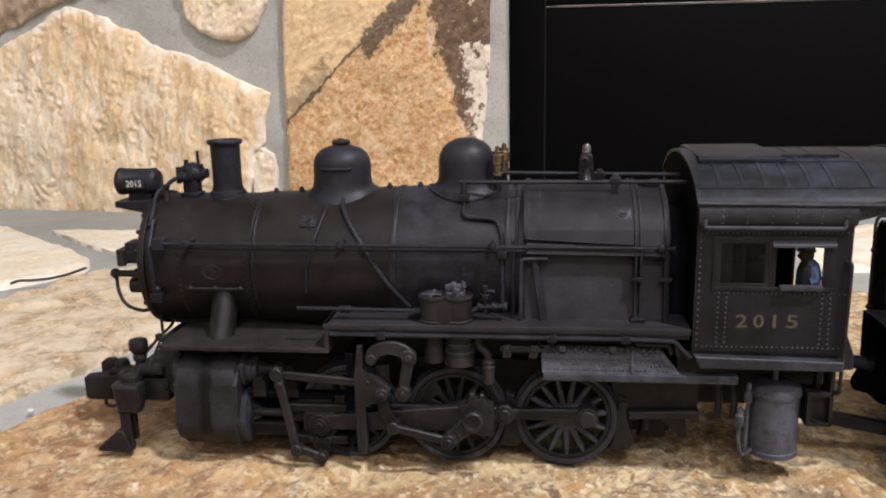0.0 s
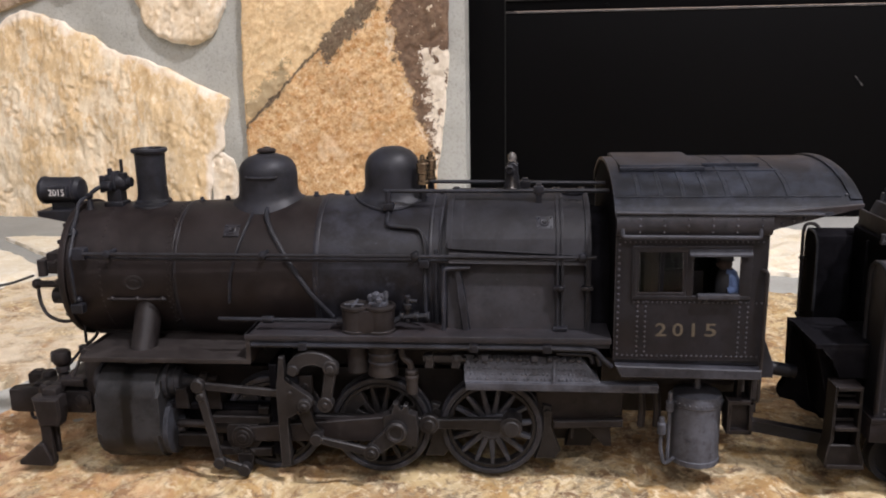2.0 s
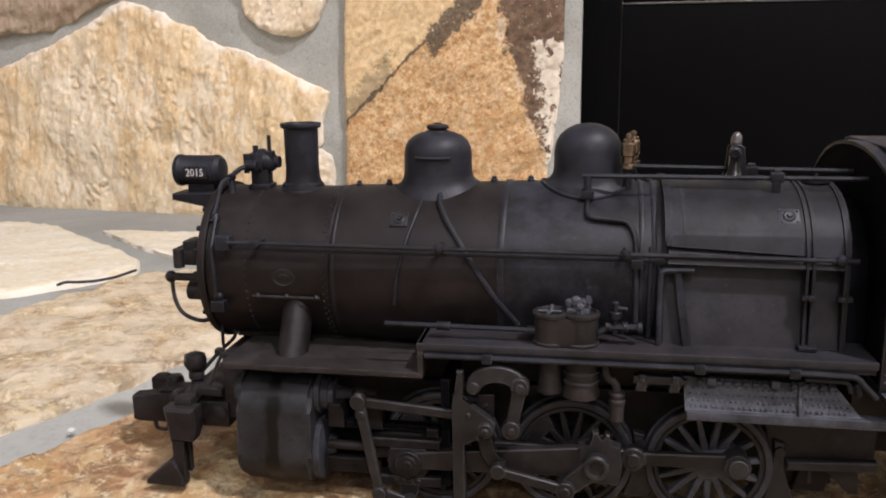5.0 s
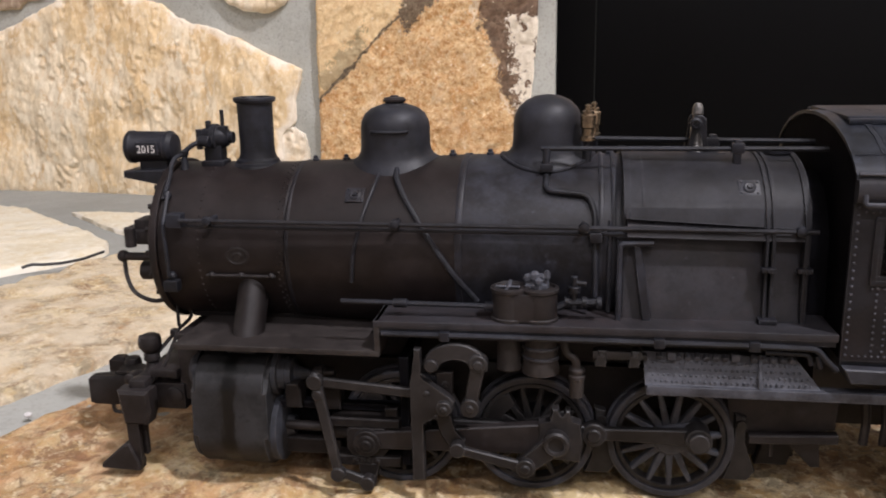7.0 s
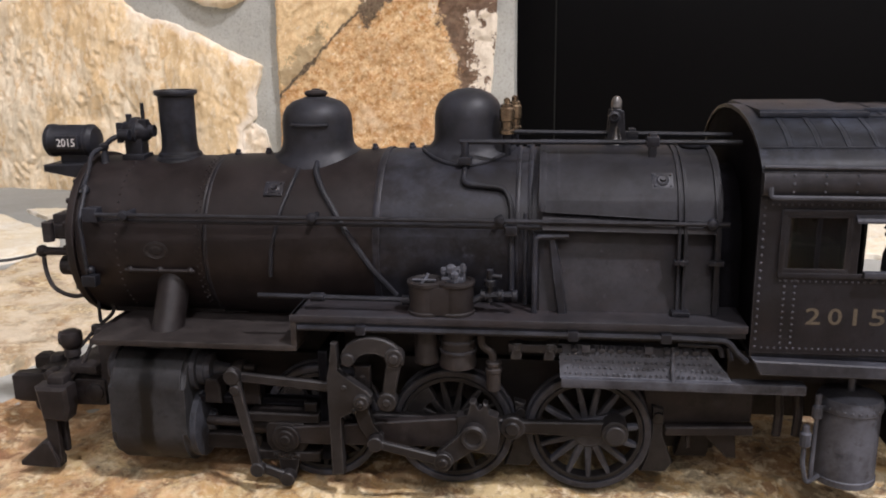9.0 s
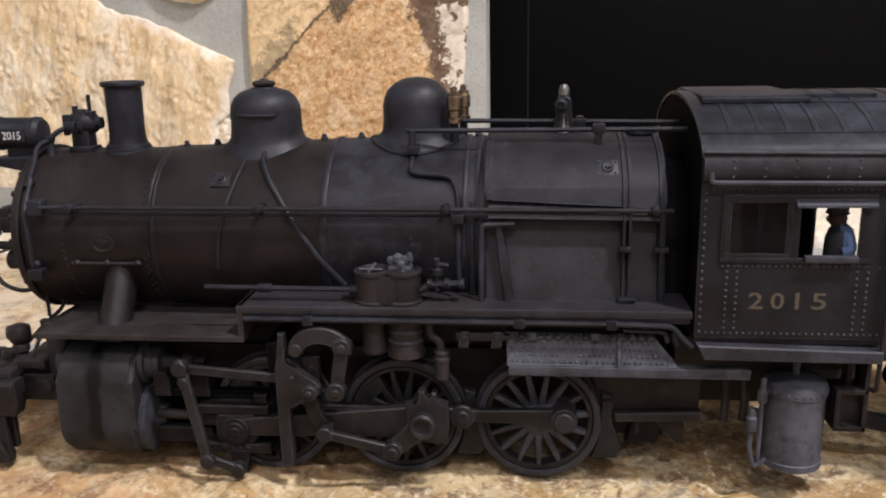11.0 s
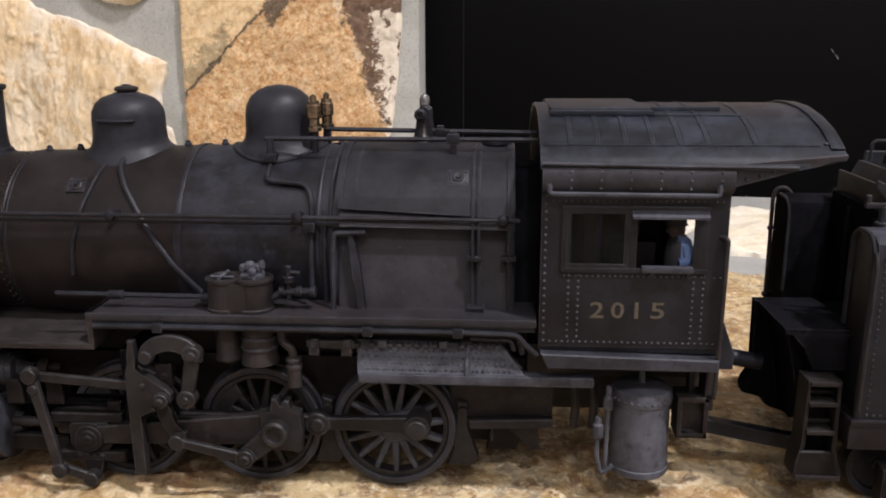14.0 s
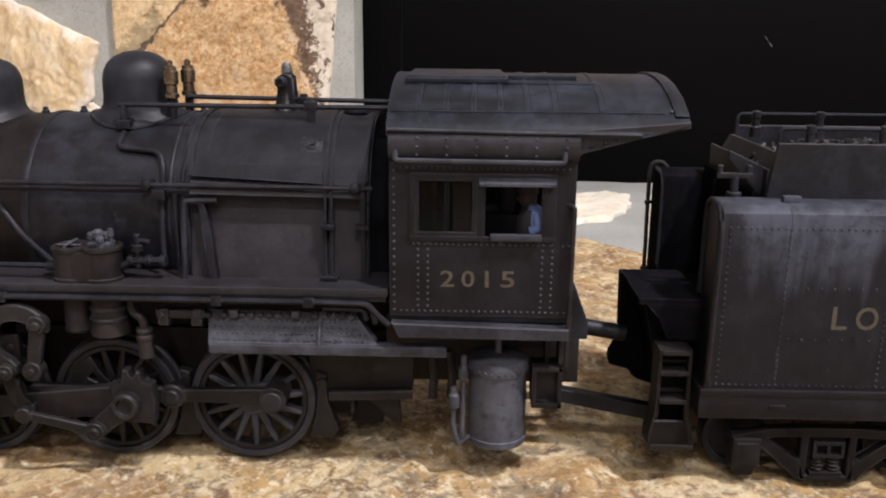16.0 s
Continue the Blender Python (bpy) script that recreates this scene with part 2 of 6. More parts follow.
def sandstone(name, pale, gold, rust, rot, chips=1.0, dirt=0.3, rim=(0.84, 0.77, 0.65), bedding=8, relief=0.75, gild=None):
    """Split sandstone: chipped plates in cream, gold and rust that run with the bedding, and a paler rim."""
    n = Nodes(name)
    bed = n.stretch(21, 21, bedding, rot)
    warp = n.add("TexNoise", Vector=bed, Scale=2.4, Detail=6.0, Roughness=0.65).outputs["Color"]
    push = n.t.nodes.new("ShaderNodeVectorMath")
    push.operation = "MULTIPLY_ADD"
    n.link(warp, push.inputs[0])
    push.inputs[1].default_value = (0.7, 0.7, 0.7)
    n.link(bed, push.inputs[2])
    plate = n.xyz(n.add("TexVoronoi", Vector=push.outputs[0], Scale=4.2 * chips).outputs["Color"])[0]
    small = n.xyz(n.add("TexVoronoi", Vector=push.outputs[0], Scale=11.0 * chips).outputs["Color"])[1]
    clouds = n.noise(0.55, 8, 0.62, bed, 0.6)
    bands = n.noise(1.3, 9, 0.66, bed, 0.5)
    grainy = n.noise(420, 5, 0.75)
    tone = n.math("ADD", n.math("MULTIPLY", clouds, 0.78), n.math("ADD", n.math("MULTIPLY", plate, 0.12), n.math("MULTIPLY", small, 0.08)))
    if gild is not None:
        # iron has stained one end of the stone
        tone = n.math("ADD", tone, n.ramp(n.math("ADD", n.math("MULTIPLY", n.math("SUBTRACT", n.xyz()[0], gild), 6.0), n.noise(14, 5, 0.6, None, 0.5)), (0.45, -0.05), (0.8, 0.09)))
    col = n.mix(n.ramp(tone, (0.38, 0.0), (0.57, 1.0)), pale, gold)
    col = n.mix(n.ramp(n.math("ADD", n.math("MULTIPLY", bands, 0.75), n.math("MULTIPLY", small, 0.22)), (0.50, 0.0), (0.66, 0.6)), col, rust)
    col = n.mix(n.ramp(n.noise(9.0, 7, 0.7, bed, 0.3), (0.52, 0.0), (0.64, 0.6)), col, tuple(min(0.9, c * 1.1 + 0.03) for c in pale))
    col = n.mix(n.ramp(n.noise(4.4, 8, 0.75, bed, 0.4), (0.60, 0.0), (0.68, dirt)), col, tuple(c * 0.55 for c in rust))
    col = n.mix(n.ramp(grainy, (0.32, dirt * 0.6), (0.44, 0.0)), col, tuple(c * 0.6 for c in gold))
    edge_mask = n.add("Attribute")
    edge_mask.attribute_name = "rim"
    pale_rim = n.ramp(n.math("ADD", edge_mask.outputs["Fac"], n.math("MULTIPLY", n.math("SUBTRACT", n.noise(60, 6, 0.7), 0.5), 1.3)), (0.45, 0.0), (0.75, 0.75))
    col = n.mix(pale_rim, col, rim)
    rel = n.math("ADD", n.math("ADD", n.math("MULTIPLY", plate, 0.5), n.math("MULTIPLY", small, 0.4)), n.math("ADD", n.math("MULTIPLY", bands, 0.9), n.math("MULTIPLY", grainy, 0.25)))
    n.bump(rel, relief, 0.006)
    return n.set(color=col, rough=0.85, spec=0.2)


PALE = sandstone("pale_gold_sandstone", (0.70, 0.61, 0.455), (0.65, 0.49, 0.285), (0.55, 0.36, 0.175), (0, 0.28, 0), 0.7, 0.2, (0.755, 0.69, 0.585), 12, 0.5, -0.36)
CREAM = sandstone("cream_sandstone", (0.74, 0.655, 0.52), (0.69, 0.565, 0.39), (0.56, 0.42, 0.26), (0, 0.4, 0), 0.8, 0.2, (0.80, 0.735, 0.62), 13, 0.55)
PLUM = sandstone("plum_brown_sandstone", (0.46, 0.365, 0.265), (0.33, 0.24, 0.165), (0.225, 0.148, 0.10), (0, 1.2, 0), 1.2, 0.5, (0.50, 0.40, 0.27))
FLAG = sandstone("pale_cream_flagstone", (0.59, 0.555, 0.46), (0.565, 0.50, 0.365), (0.50, 0.40, 0.25), (0, 0, 0.4), 0.9, 0.3, (0.66, 0.625, 0.54), 17, 0.4)


def orange_stone():
    """Orange slab with a dark seam across it, a brown weathered edge and white flakes."""
    n = Nodes("orange_rust_sandstone")
    grainy = n.noise(135, 6, 0.8)
    fine = n.noise(430, 4, 0.8)
    clouds = n.noise(12, 6, 0.65)
    col = n.mix(n.ramp(grainy, (0.38, 0.0), (0.60, 1.0)), (0.80, 0.60, 0.34), (0.53, 0.28, 0.105))
    col = n.mix(n.ramp(clouds, (0.44, 0.0), (0.62, 0.6)), col, (0.55, 0.34, 0.165))
    col = n.mix(n.ramp(fine, (0.54, 0.0), (0.61, 0.75)), col, (0.80, 0.66, 0.43))
    col = n.mix(n.ramp(n.noise(240, 5, 0.75), (0.53, 0.0), (0.61, 0.75)), col, (0.39, 0.17, 0.055))
    col = n.mix(n.ramp(n.noise(27, 7, 0.7, None, 0.4), (0.52, 0.0), (0.66, 0.65)), col, (0.43, 0.215, 0.08))
    col = n.mix(n.ramp(n.noise(34, 7, 0.7, None, 0.4), (0.55, 0.0), (0.66, 0.6)), col, (0.78, 0.63, 0.43))
    x, y, z = n.xyz(n.add("Mapping", Vector=n.coord, Location=(0, 0, 0.0079), Scale=(0.9145, 1, 0.9319)).outputs[0])
    wob = n.math("MULTIPLY", n.math("SUBTRACT", n.noise(55, 7, 0.75), 0.5), 0.05)
    wob2 = n.math("MULTIPLY", n.math("SUBTRACT", n.noise(150, 6, 0.8), 0.5), 0.05)
    # the ground above the seam is paler
    seam = n.math("SUBTRACT", n.math("SUBTRACT", z, n.math("MULTIPLY", x, 0.93)), 0.2480)
    col = n.mix(n.ramp(n.math("ADD", n.math("MULTIPLY", seam, 12.0), 0.5), (0.48, 0.0), (0.56, 0.5)), col, (0.84, 0.66, 0.39))
    # width of the seam: thin, with broad blotches
    along = n.ramp(n.noise(13, 5, 0.6), (0.44, 0.0012), (0.56, 0.0030), (0.66, 0.013))
    line = n.math("LESS_THAN", n.math("ABSOLUTE", n.math("ADD", seam, n.math("MULTIPLY", wob, 0.3))), along)
    blot = n.math("MULTIPLY", n.math("LESS_THAN", n.math("ABSOLUTE", n.math("SUBTRACT", n.math("ADD", x, wob), -0.102)), 0.023), n.math("LESS_THAN", n.math("ABSOLUTE", n.math("ADD", n.math("ADD", seam, 0.005), n.math("MULTIPLY", wob2, 0.7))), 0.0115))
    blot2 = n.math("MULTIPLY", n.math("LESS_THAN", n.math("ABSOLUTE", n.math("SUBTRACT", n.math("ADD", x, wob), -0.178)), 0.017), n.math("LESS_THAN", n.math("ABSOLUTE", n.math("SUBTRACT", n.math("ADD", seam, wob2), 0.008)), 0.011))
    dark = n.math("MAXIMUM", line, blot)
    col = n.mix(n.math("MULTIPLY", blot2, 0.55), col, (0.22, 0.19, 0.12))
    col = n.mix(n.math("MULTIPLY", dark, 0.88), col, n.mix(n.ramp(fine, (0.4, 0.0), (0.6, 1.0)), (0.06, 0.05, 0.042), (0.15, 0.115, 0.08)))
    # brown edge, stepping outwards towards the foot
    knee = n.math("MULTIPLY", n.math("MAXIMUM", n.math("SUBTRACT", 0.118, z), 0.0), 0.40)
    edge = n.math("ADD", n.math("ADD", n.math("SUBTRACT", x, knee), 0.068), wob)
    brown = n.mix(n.ramp(n.noise(130, 5, 0.7), (0.4, 0.0), (0.62, 1.0)), (0.095, 0.062, 0.045), (0.19, 0.125, 0.085))
    col = n.mix(n.ramp(n.math("ADD", n.math("MULTIPLY", edge, 60.0), 0.5), (0.42, 0.0), (0.58, 0.94)), col, brown)
    # pale rim along the brown edge, then the white flakes
    rimline = n.math("LESS_THAN", n.math("ABSOLUTE", n.math("ADD", edge, 0.004)), 0.0022)
    col = n.mix(n.math("MULTIPLY", rimline, n.ramp(n.noise(60, 3, 0.5), (0.5, 0.0), (0.55, 0.8))), col, (0.74, 0.62, 0.45))
    flake = n.math("ADD", n.math("SUBTRACT", x, n.math("MULTIPLY", n.math("SUBTRACT", 0.12, z), 0.13)), 0.045)
    low = n.math("LESS_THAN", n.math("ADD", z, wob), 0.124)
    mask = n.math("MULTIPLY", n.ramp(n.math("ADD", n.math("MULTIPLY", n.math("ADD", flake, wob2), 70.0), 0.5), (0.45, 0.0), (0.55, 0.95)), low)
    holes = n.ramp(n.noise(95, 5, 0.7), (0.56, 1.0), (0.60, 0.0))
    col = n.mix(n.math("MULTIPLY", mask, holes), col, (0.80, 0.71, 0.57))
    speck = n.ramp(n.noise(210, 3, 0.6), (0.66, 0.0), (0.70, 0.85))
    col = n.mix(speck, col, (0.78, 0.66, 0.48))
    n.bump(n.math("ADD", n.math("ADD", grainy, n.math("MULTIPLY", fine, 0.7)), n.math("MULTIPLY", dark, -1.0)), 0.7, 0.004)
    return n.set(color=col, rough=0.8, spec=0.2)


ORANGE = orange_stone()


def hearth_stone(name, shift, lift=0.0):
    """Rough flag: cream, gold, brown and rust blotches with dark veins."""
    n = Nodes(name)
    vec = n.add("Mapping", Vector=n.coord, Location=(shift, shift * 0.7, 0), Scale=(1.1, 1.0, 1.0), Rotation=(0, 0, 0.2)).outputs[0]
    blot = n.noise(48, 9, 0.7, vec, 0.35)
    mid = n.noise(110, 8, 0.72, vec, 0.25)
    big = n.noise(15, 6, 0.62, vec, 0.3)
    pale = n.noise(62, 8, 0.7, vec, 0.35)
    olive = n.noise(84, 8, 0.7, vec, 0.4)
    col = n.mix(n.ramp(blot, (0.45, 0.0), (0.54, 1.0)), (0.50, 0.385, 0.205), (0.38, 0.245, 0.10))
    col = n.mix(n.ramp(pale, (0.50, 0.0), (0.59, 0.8)), col, (0.60, 0.50, 0.32))
    col = n.mix(n.ramp(big, (0.47, 0.0), (0.59, 0.72)), col, (0.25, 0.135, 0.056))
    col = n.mix(n.ramp(olive, (0.53, 0.0), (0.58, 0.8)), col, (0.22, 0.18, 0.115))
    col = n.mix(n.ramp(mid, (0.535, 0.0), (0.605, 0.85)), col, (0.18, 0.10, 0.048))
    col = n.mix(n.ramp(n.noise(78, 9, 0.72, vec, 0.3), (0.585, 0.0), (0.65, 0.85)), col, (0.085, 0.055, 0.035))
    col = n.mix(n.ramp(n.noise(150, 7, 0.7, vec), (0.56, 0.0), (0.63, 0.7)), col, (0.62, 0.525, 0.345))
    col = n.mix(n.ramp(n.noise(300, 6, 0.75, vec), (0.52, 0.0), (0.62, 0.8)), col, (0.64, 0.54, 0.36))
    col = n.mix(n.ramp(n.noise(235, 6, 0.75, vec, 0.3), (0.53, 0.0), (0.64, 0.8)), col, (0.13, 0.08, 0.044))
    if not lift:
        # an iron-stained corner of the flag
        x, y, z = n.xyz()
        corner = n.math("ADD", n.math("MULTIPLY", n.math("ADD", x, y), -5.0), n.math("MULTIPLY", n.noise(26, 7, 0.7, vec, 0.3), 1.2))
        spots = n.ramp(n.noise(120, 8, 0.75, vec, 0.3), (0.40, 0.0), (0.60, 1.0))
        col = n.mix(n.math("MULTIPLY", n.ramp(corner, (0.70, 0.0), (1.2, 0.7)), spots), col, n.mix(n.ramp(mid, (0.45, 0.0), (0.6, 1.0)), (0.46, 0.265, 0.13), (0.25, 0.125, 0.062)))
    if lift:
        veil = n.ramp(n.noise(42, 8, 0.72, vec, 0.4), (0.42, lift), (0.60, lift * 0.12))
        col = n.mix(veil, col, (0.575, 0.495, 0.365))
    n.bump(n.math("ADD", blot, n.math("MULTIPLY", mid, 0.6)), 0.8, 0.005)
    return n.set(color=col, rough=n.ramp(mid, (0.3, 0.5), (0.7, 0.75)), spec=0.3)


HEARTH = hearth_stone("mottled_gold_hearthstone", 0.0)
HEARTH_PALE = hearth_stone("pale_mottled_hearthstone", 0.8, 0.85)


def black_steel():
    n = Nodes("satin_black_steel")
    smear = n.noise(6, 6, 0.7, None, 0.5)
    speck = n.math("LESS_THAN", n.add("TexVoronoi", Vector=n.coord, Scale=22.0).outputs["Distance"], 0.011)
    col = n.mix(n.math("MULTIPLY", speck, 0.5), (0.0016, 0.0015, 0.0016), (0.12, 0.11, 0.10))
    return n.set(color=col, rough=n.ramp(smear, (0.3, 0.38), (0.7, 0.56)), spec=0.045)


STEEL = black_steel()


# lighter steel: puts the light caught by the lips into their colour
def bright_edge():
    n = Nodes("rubbed_highlit_steel")
    f = n.noise(60, 4, 0.6, n.stretch(1, 30, 30))
    return n.set(color=n.mix(n.ramp(f, (0.4, 0.0), (0.7, 1.0)), (0.03, 0.03, 0.032), (0.16, 0.155, 0.15)), metal=0.4, rough=0.35)


EDGE = bright_edge()


def plain(name, colour, scale, spread, rough):
    n = Nodes(name)
    f = n.noise(scale, 6, 0.65)
    n.bump(n.noise(scale * 8, 4, 0.6), 0.2, 0.002)
    return n.set(color=n.mix(f, colour, tuple(c * spread for c in colour)), rough=rough)


# paint of the unseen room walls, raised for more bounce light
PAINT = plain("cream_wall_paint", (0.60, 0.57, 0.53), 4, 0.92, 0.85)
CEIL = plain("white_ceiling_paint", (0.8, 0.77, 0.72), 5, 0.95, 0.9)
WOOD = plain("brown_floor_boards", (0.28, 0.175, 0.11), 7, 0.6, 0.45)
FIREBRICK = plain("beige_firebrick", (0.62, 0.47, 0.36), 30, 0.8, 0.85)
WIRE = plain("black_wire_sheath", (0.02, 0.02, 0.02), 300, 0.7, 0.5)


def lamp_glow():
    n = Nodes("downlight_glow")
    n.b.inputs["Emission Color"].default_value = (1.0, 0.985, 0.985, 1)
    n.b.inputs["Emission Strength"].default_value = 6.0
    return n.set(color=(0.9, 0.88, 0.84))


GLOW = lamp_glow()

# ---------------------------------------------------------------- mesh helpers (millimetres)
from mathutils import geometry

MM = 0.001


def part(name, bm, material, parent=None, label="", sharp=32, kind=""):
    me = bpy.data.meshes.new(name)
    bmesh.ops.recalc_face_normals(bm, faces=bm.faces)
    bmesh.ops.scale(bm, vec=(MM, MM, MM), verts=bm.verts)
    for f in bm.faces:
        f.smooth = True
    bm.to_mesh(me)
    bm.free()
    me.set_sharp_from_angle(angle=radians(sharp))
    me.materials.append(material)
    ob = new(name, me)
    ob.parent = parent
    return tagged(ob, label, kind=kind)


def thing(name, label, category, x=0, y=0, z=0, group=""):
    ob = new(name)
    ob.empty_display_size = 0.01
    return tagged(ob, label, category, group)


def B():
    return bmesh.new()


def box(bm, x0, x1, y0, y1, z0, z1, bev=0.25):
    vs = [bm.verts.new((x, y, z)) for x in (x0, x1) for y in (y0, y1) for z in (z0, z1)]
    fs = [bm.faces.new([vs[i] for i in q]) for q in ((0, 1, 3, 2), (4, 6, 7, 5), (0, 4, 5, 1), (2, 3, 7, 6), (0, 2, 6, 4), (1, 5, 7, 3))]
    if bev:
        es = list({e for f in fs for e in f.edges})
        bmesh.ops.bevel(bm, geom=es, offset=bev, segments=2, affect="EDGES", profile=0.6)
    return bm


def ring(bm, centre, u, v, r, n, squash=1.0):
    return [bm.verts.new(centre + (u * math.cos(a) + v * math.sin(a) * squash) * r) for a in (2 * math.pi * k / n for k in range(n))]


def bridge(bm, a, b):
    n = len(a)
    for k in range(n):
        bm.faces.new((a[k], a[(k + 1) % n], b[(k + 1) % n], b[k]))


def lathe(bm, origin, axis, profile, n=32, hollow=False):
    """Turns (radius, height) steps about an axis; the ends are closed, or joined to each other if it is hollow."""
    o, d = Vector(origin), Vector(axis).normalized()
    u = d.orthogonal().normalized()
    v = d.cross(u)
    rings = [ring(bm, o + d * h, u, v, max(r, 0.01), n) for r, h in profile]
    for a, b in zip(rings, rings[1:]):
        bridge(bm, a, b)
    if hollow:
        bridge(bm, rings[-1], rings[0])
    else:
        bm.faces.new(rings[0])
        bm.faces.new(rings[-1])
    return bm


def cyl(bm, a, b, r, r2=None, n=20, bev=0.15):
    a, b = Vector(a), Vector(b)
    h = (b - a).length
    r2 = r if r2 is None else r2
    e = min(bev, h * 0.3, r * 0.3, r2 * 0.4)
    return lathe(bm, a, b - a, [(r - e, 0), (r, e), (r2, h - e), (r2 - e, h)], n)


def soften(pts, radius, steps=4):
    """Rounds the corners of a run of points."""
    pts = [Vector(p) for p in pts]
    out = [pts[0]]
    for a, b, c in zip(pts, pts[1:], pts[2:]):
        p = b + (a - b).normalized() * min(radius, (a - b).length * 0.45)
        q = b + (c - b).normalized() * min(radius, (c - b).length * 0.45)
        for k in range(steps + 1):
            s = k / steps
            out.append((p * (1 - s) + b * s) * (1 - s) + (b * (1 - s) + q * s) * s)
    out.append(pts[-1])
    return out


def tube(bm, pts, r, n=8, bend=2.0):
    pts = soften(pts, bend) if len(pts) > 2 else [Vector(p) for p in pts]
    rings, u = [], None
    for k, p in enumerate(pts):
        d = (pts[min(k + 1, len(pts) - 1)] - pts[max(k - 1, 0)]).normalized()
        u = d.orthogonal().normalized() if u is None else (u - d * u.dot(d)).normalized()
        rings.append(ring(bm, p, u, d.cross(u), r, n))
    for a, b in zip(rings, rings[1:]):
        bridge(bm, a, b)
    bm.faces.new(rings[0])
    bm.faces.new(rings[-1])
    return bm


def prism(bm, poly, axis, lo, hi, bev=0.2):
    """A flat outline pushed along an axis: x (y, z), y (x, z) or z (x, y)."""
    place = {"x": lambda p, s: (s, p[0], p[1]), "y": lambda p, s: (p[0], s, p[1]), "z": lambda p, s: (p[0], p[1], s)}[axis]
    a = [bm.verts.new(place(p, lo)) for p in poly]
    b = [bm.verts.new(place(p, hi)) for p in poly]
    fa, fb = bm.faces.new(a), bm.faces.new(b)
    bridge(bm, a, b)
    if bev:
        es = list({*fa.edges, *fb.edges})
        bmesh.ops.bevel(bm, geom=es, offset=bev, segments=1, affect="EDGES")
    return bm


def ball(bm, c, r, n=10, squash=1.0):
    steps = 6
    prof = [(r * math.sin(math.pi * k / steps), -r * squash * math.cos(math.pi * k / steps)) for k in range(steps + 1)]
    return lathe(bm, c, (0, 0, 1), prof, n)


def rivet(bm, x, y, z, r=0.3, normal=(0, -1, 0)):
    """A small low dome."""
    d = Vector(normal).normalized()
    u = d.orthogonal().normalized()
    v, c = d.cross(u), Vector((x, y, z))
    r *= 1.15
    a, b = ring(bm, c, u, v, r, 6), ring(bm, c + d * r * 0.8, u, v, r * 0.6, 6)
    bridge(bm, a, b)
    bm.faces.new(b)


def capsule(p, q, rp, rq, n=7):
    """Outline of a rod with round ends, in (x, z)."""
    a = math.atan2(q[1] - p[1], q[0] - p[0])
    out = [(q[0] + rq * math.cos(a + t), q[1] + rq * math.sin(a + t)) for t in np.linspace(-math.pi / 2, math.pi / 2, n)]
    return out + [(p[0] + rp * math.cos(a + t), p[1] + rp * math.sin(a + t)) for t in np.linspace(math.pi / 2, 3 * math.pi / 2, n)]


def text(name, words, x, y, z, height, material, parent, width=None):
    """Raised lettering on a side that faces -y; x, z: its lower left corner."""
    cu = bpy.data.curves.new(name, "FONT")
    cu.body, cu.size, cu.offset, cu.resolution_u = words, 1.0, 0.012, 3
    ob = bpy.data.objects.new(name, cu)
    scene.collection.objects.link(ob)
    bpy.context.view_layer.update()
    me = bpy.data.meshes.new_from_object(ob.evaluated_get(bpy.context.evaluated_depsgraph_get()))
    bpy.data.objects.remove(ob)
    co = np.array([v.co[:] for v in me.vertices])
    lo, hi = co.min(0), co.max(0)
    sx = (width / (hi[0] - lo[0])) if width else height / (hi[1] - lo[1])
    sz = height / (hi[1] - lo[1])
    for vert in me.vertices:
        cx, cz = (vert.co.x - lo[0]) * sx, (vert.co.y - lo[1]) * sz
        vert.co = ((x + cx) * MM, y * MM, (z + cz) * MM)
    me.materials.clear()
    me.materials.append(material)
    out = new(name, me)
    out.parent = parent
    return out

# ---------------------------------------------------------------- the fireplace wall and hearth


def ground(y):
    """Height of the hearth's surface, which falls a little towards the wall."""
    return -2.8 - max(0.0, y - 40.0) * 0.05


def on_wall(u, v, d):
    return Vector((u, 510 - 0.173 * u - d, v))


def on_hearth(u, v, d):
    return Vector((u, v, ground(v) + d))


def resample(outline, n):
    pts = [Vector((*p, 0)) for p in outline]
    lens = [(b - a).length for a, b in zip(pts, pts[1:] + pts[:1])]
    total, out = sum(lens), []
    for k in range(n):
        s, i = total * k / n, 0
        while s > lens[i]:
            s, i = s - lens[i], i + 1
        out.append(pts[i].lerp(pts[(i + 1) % len(pts)], s / lens[i]))
    return out


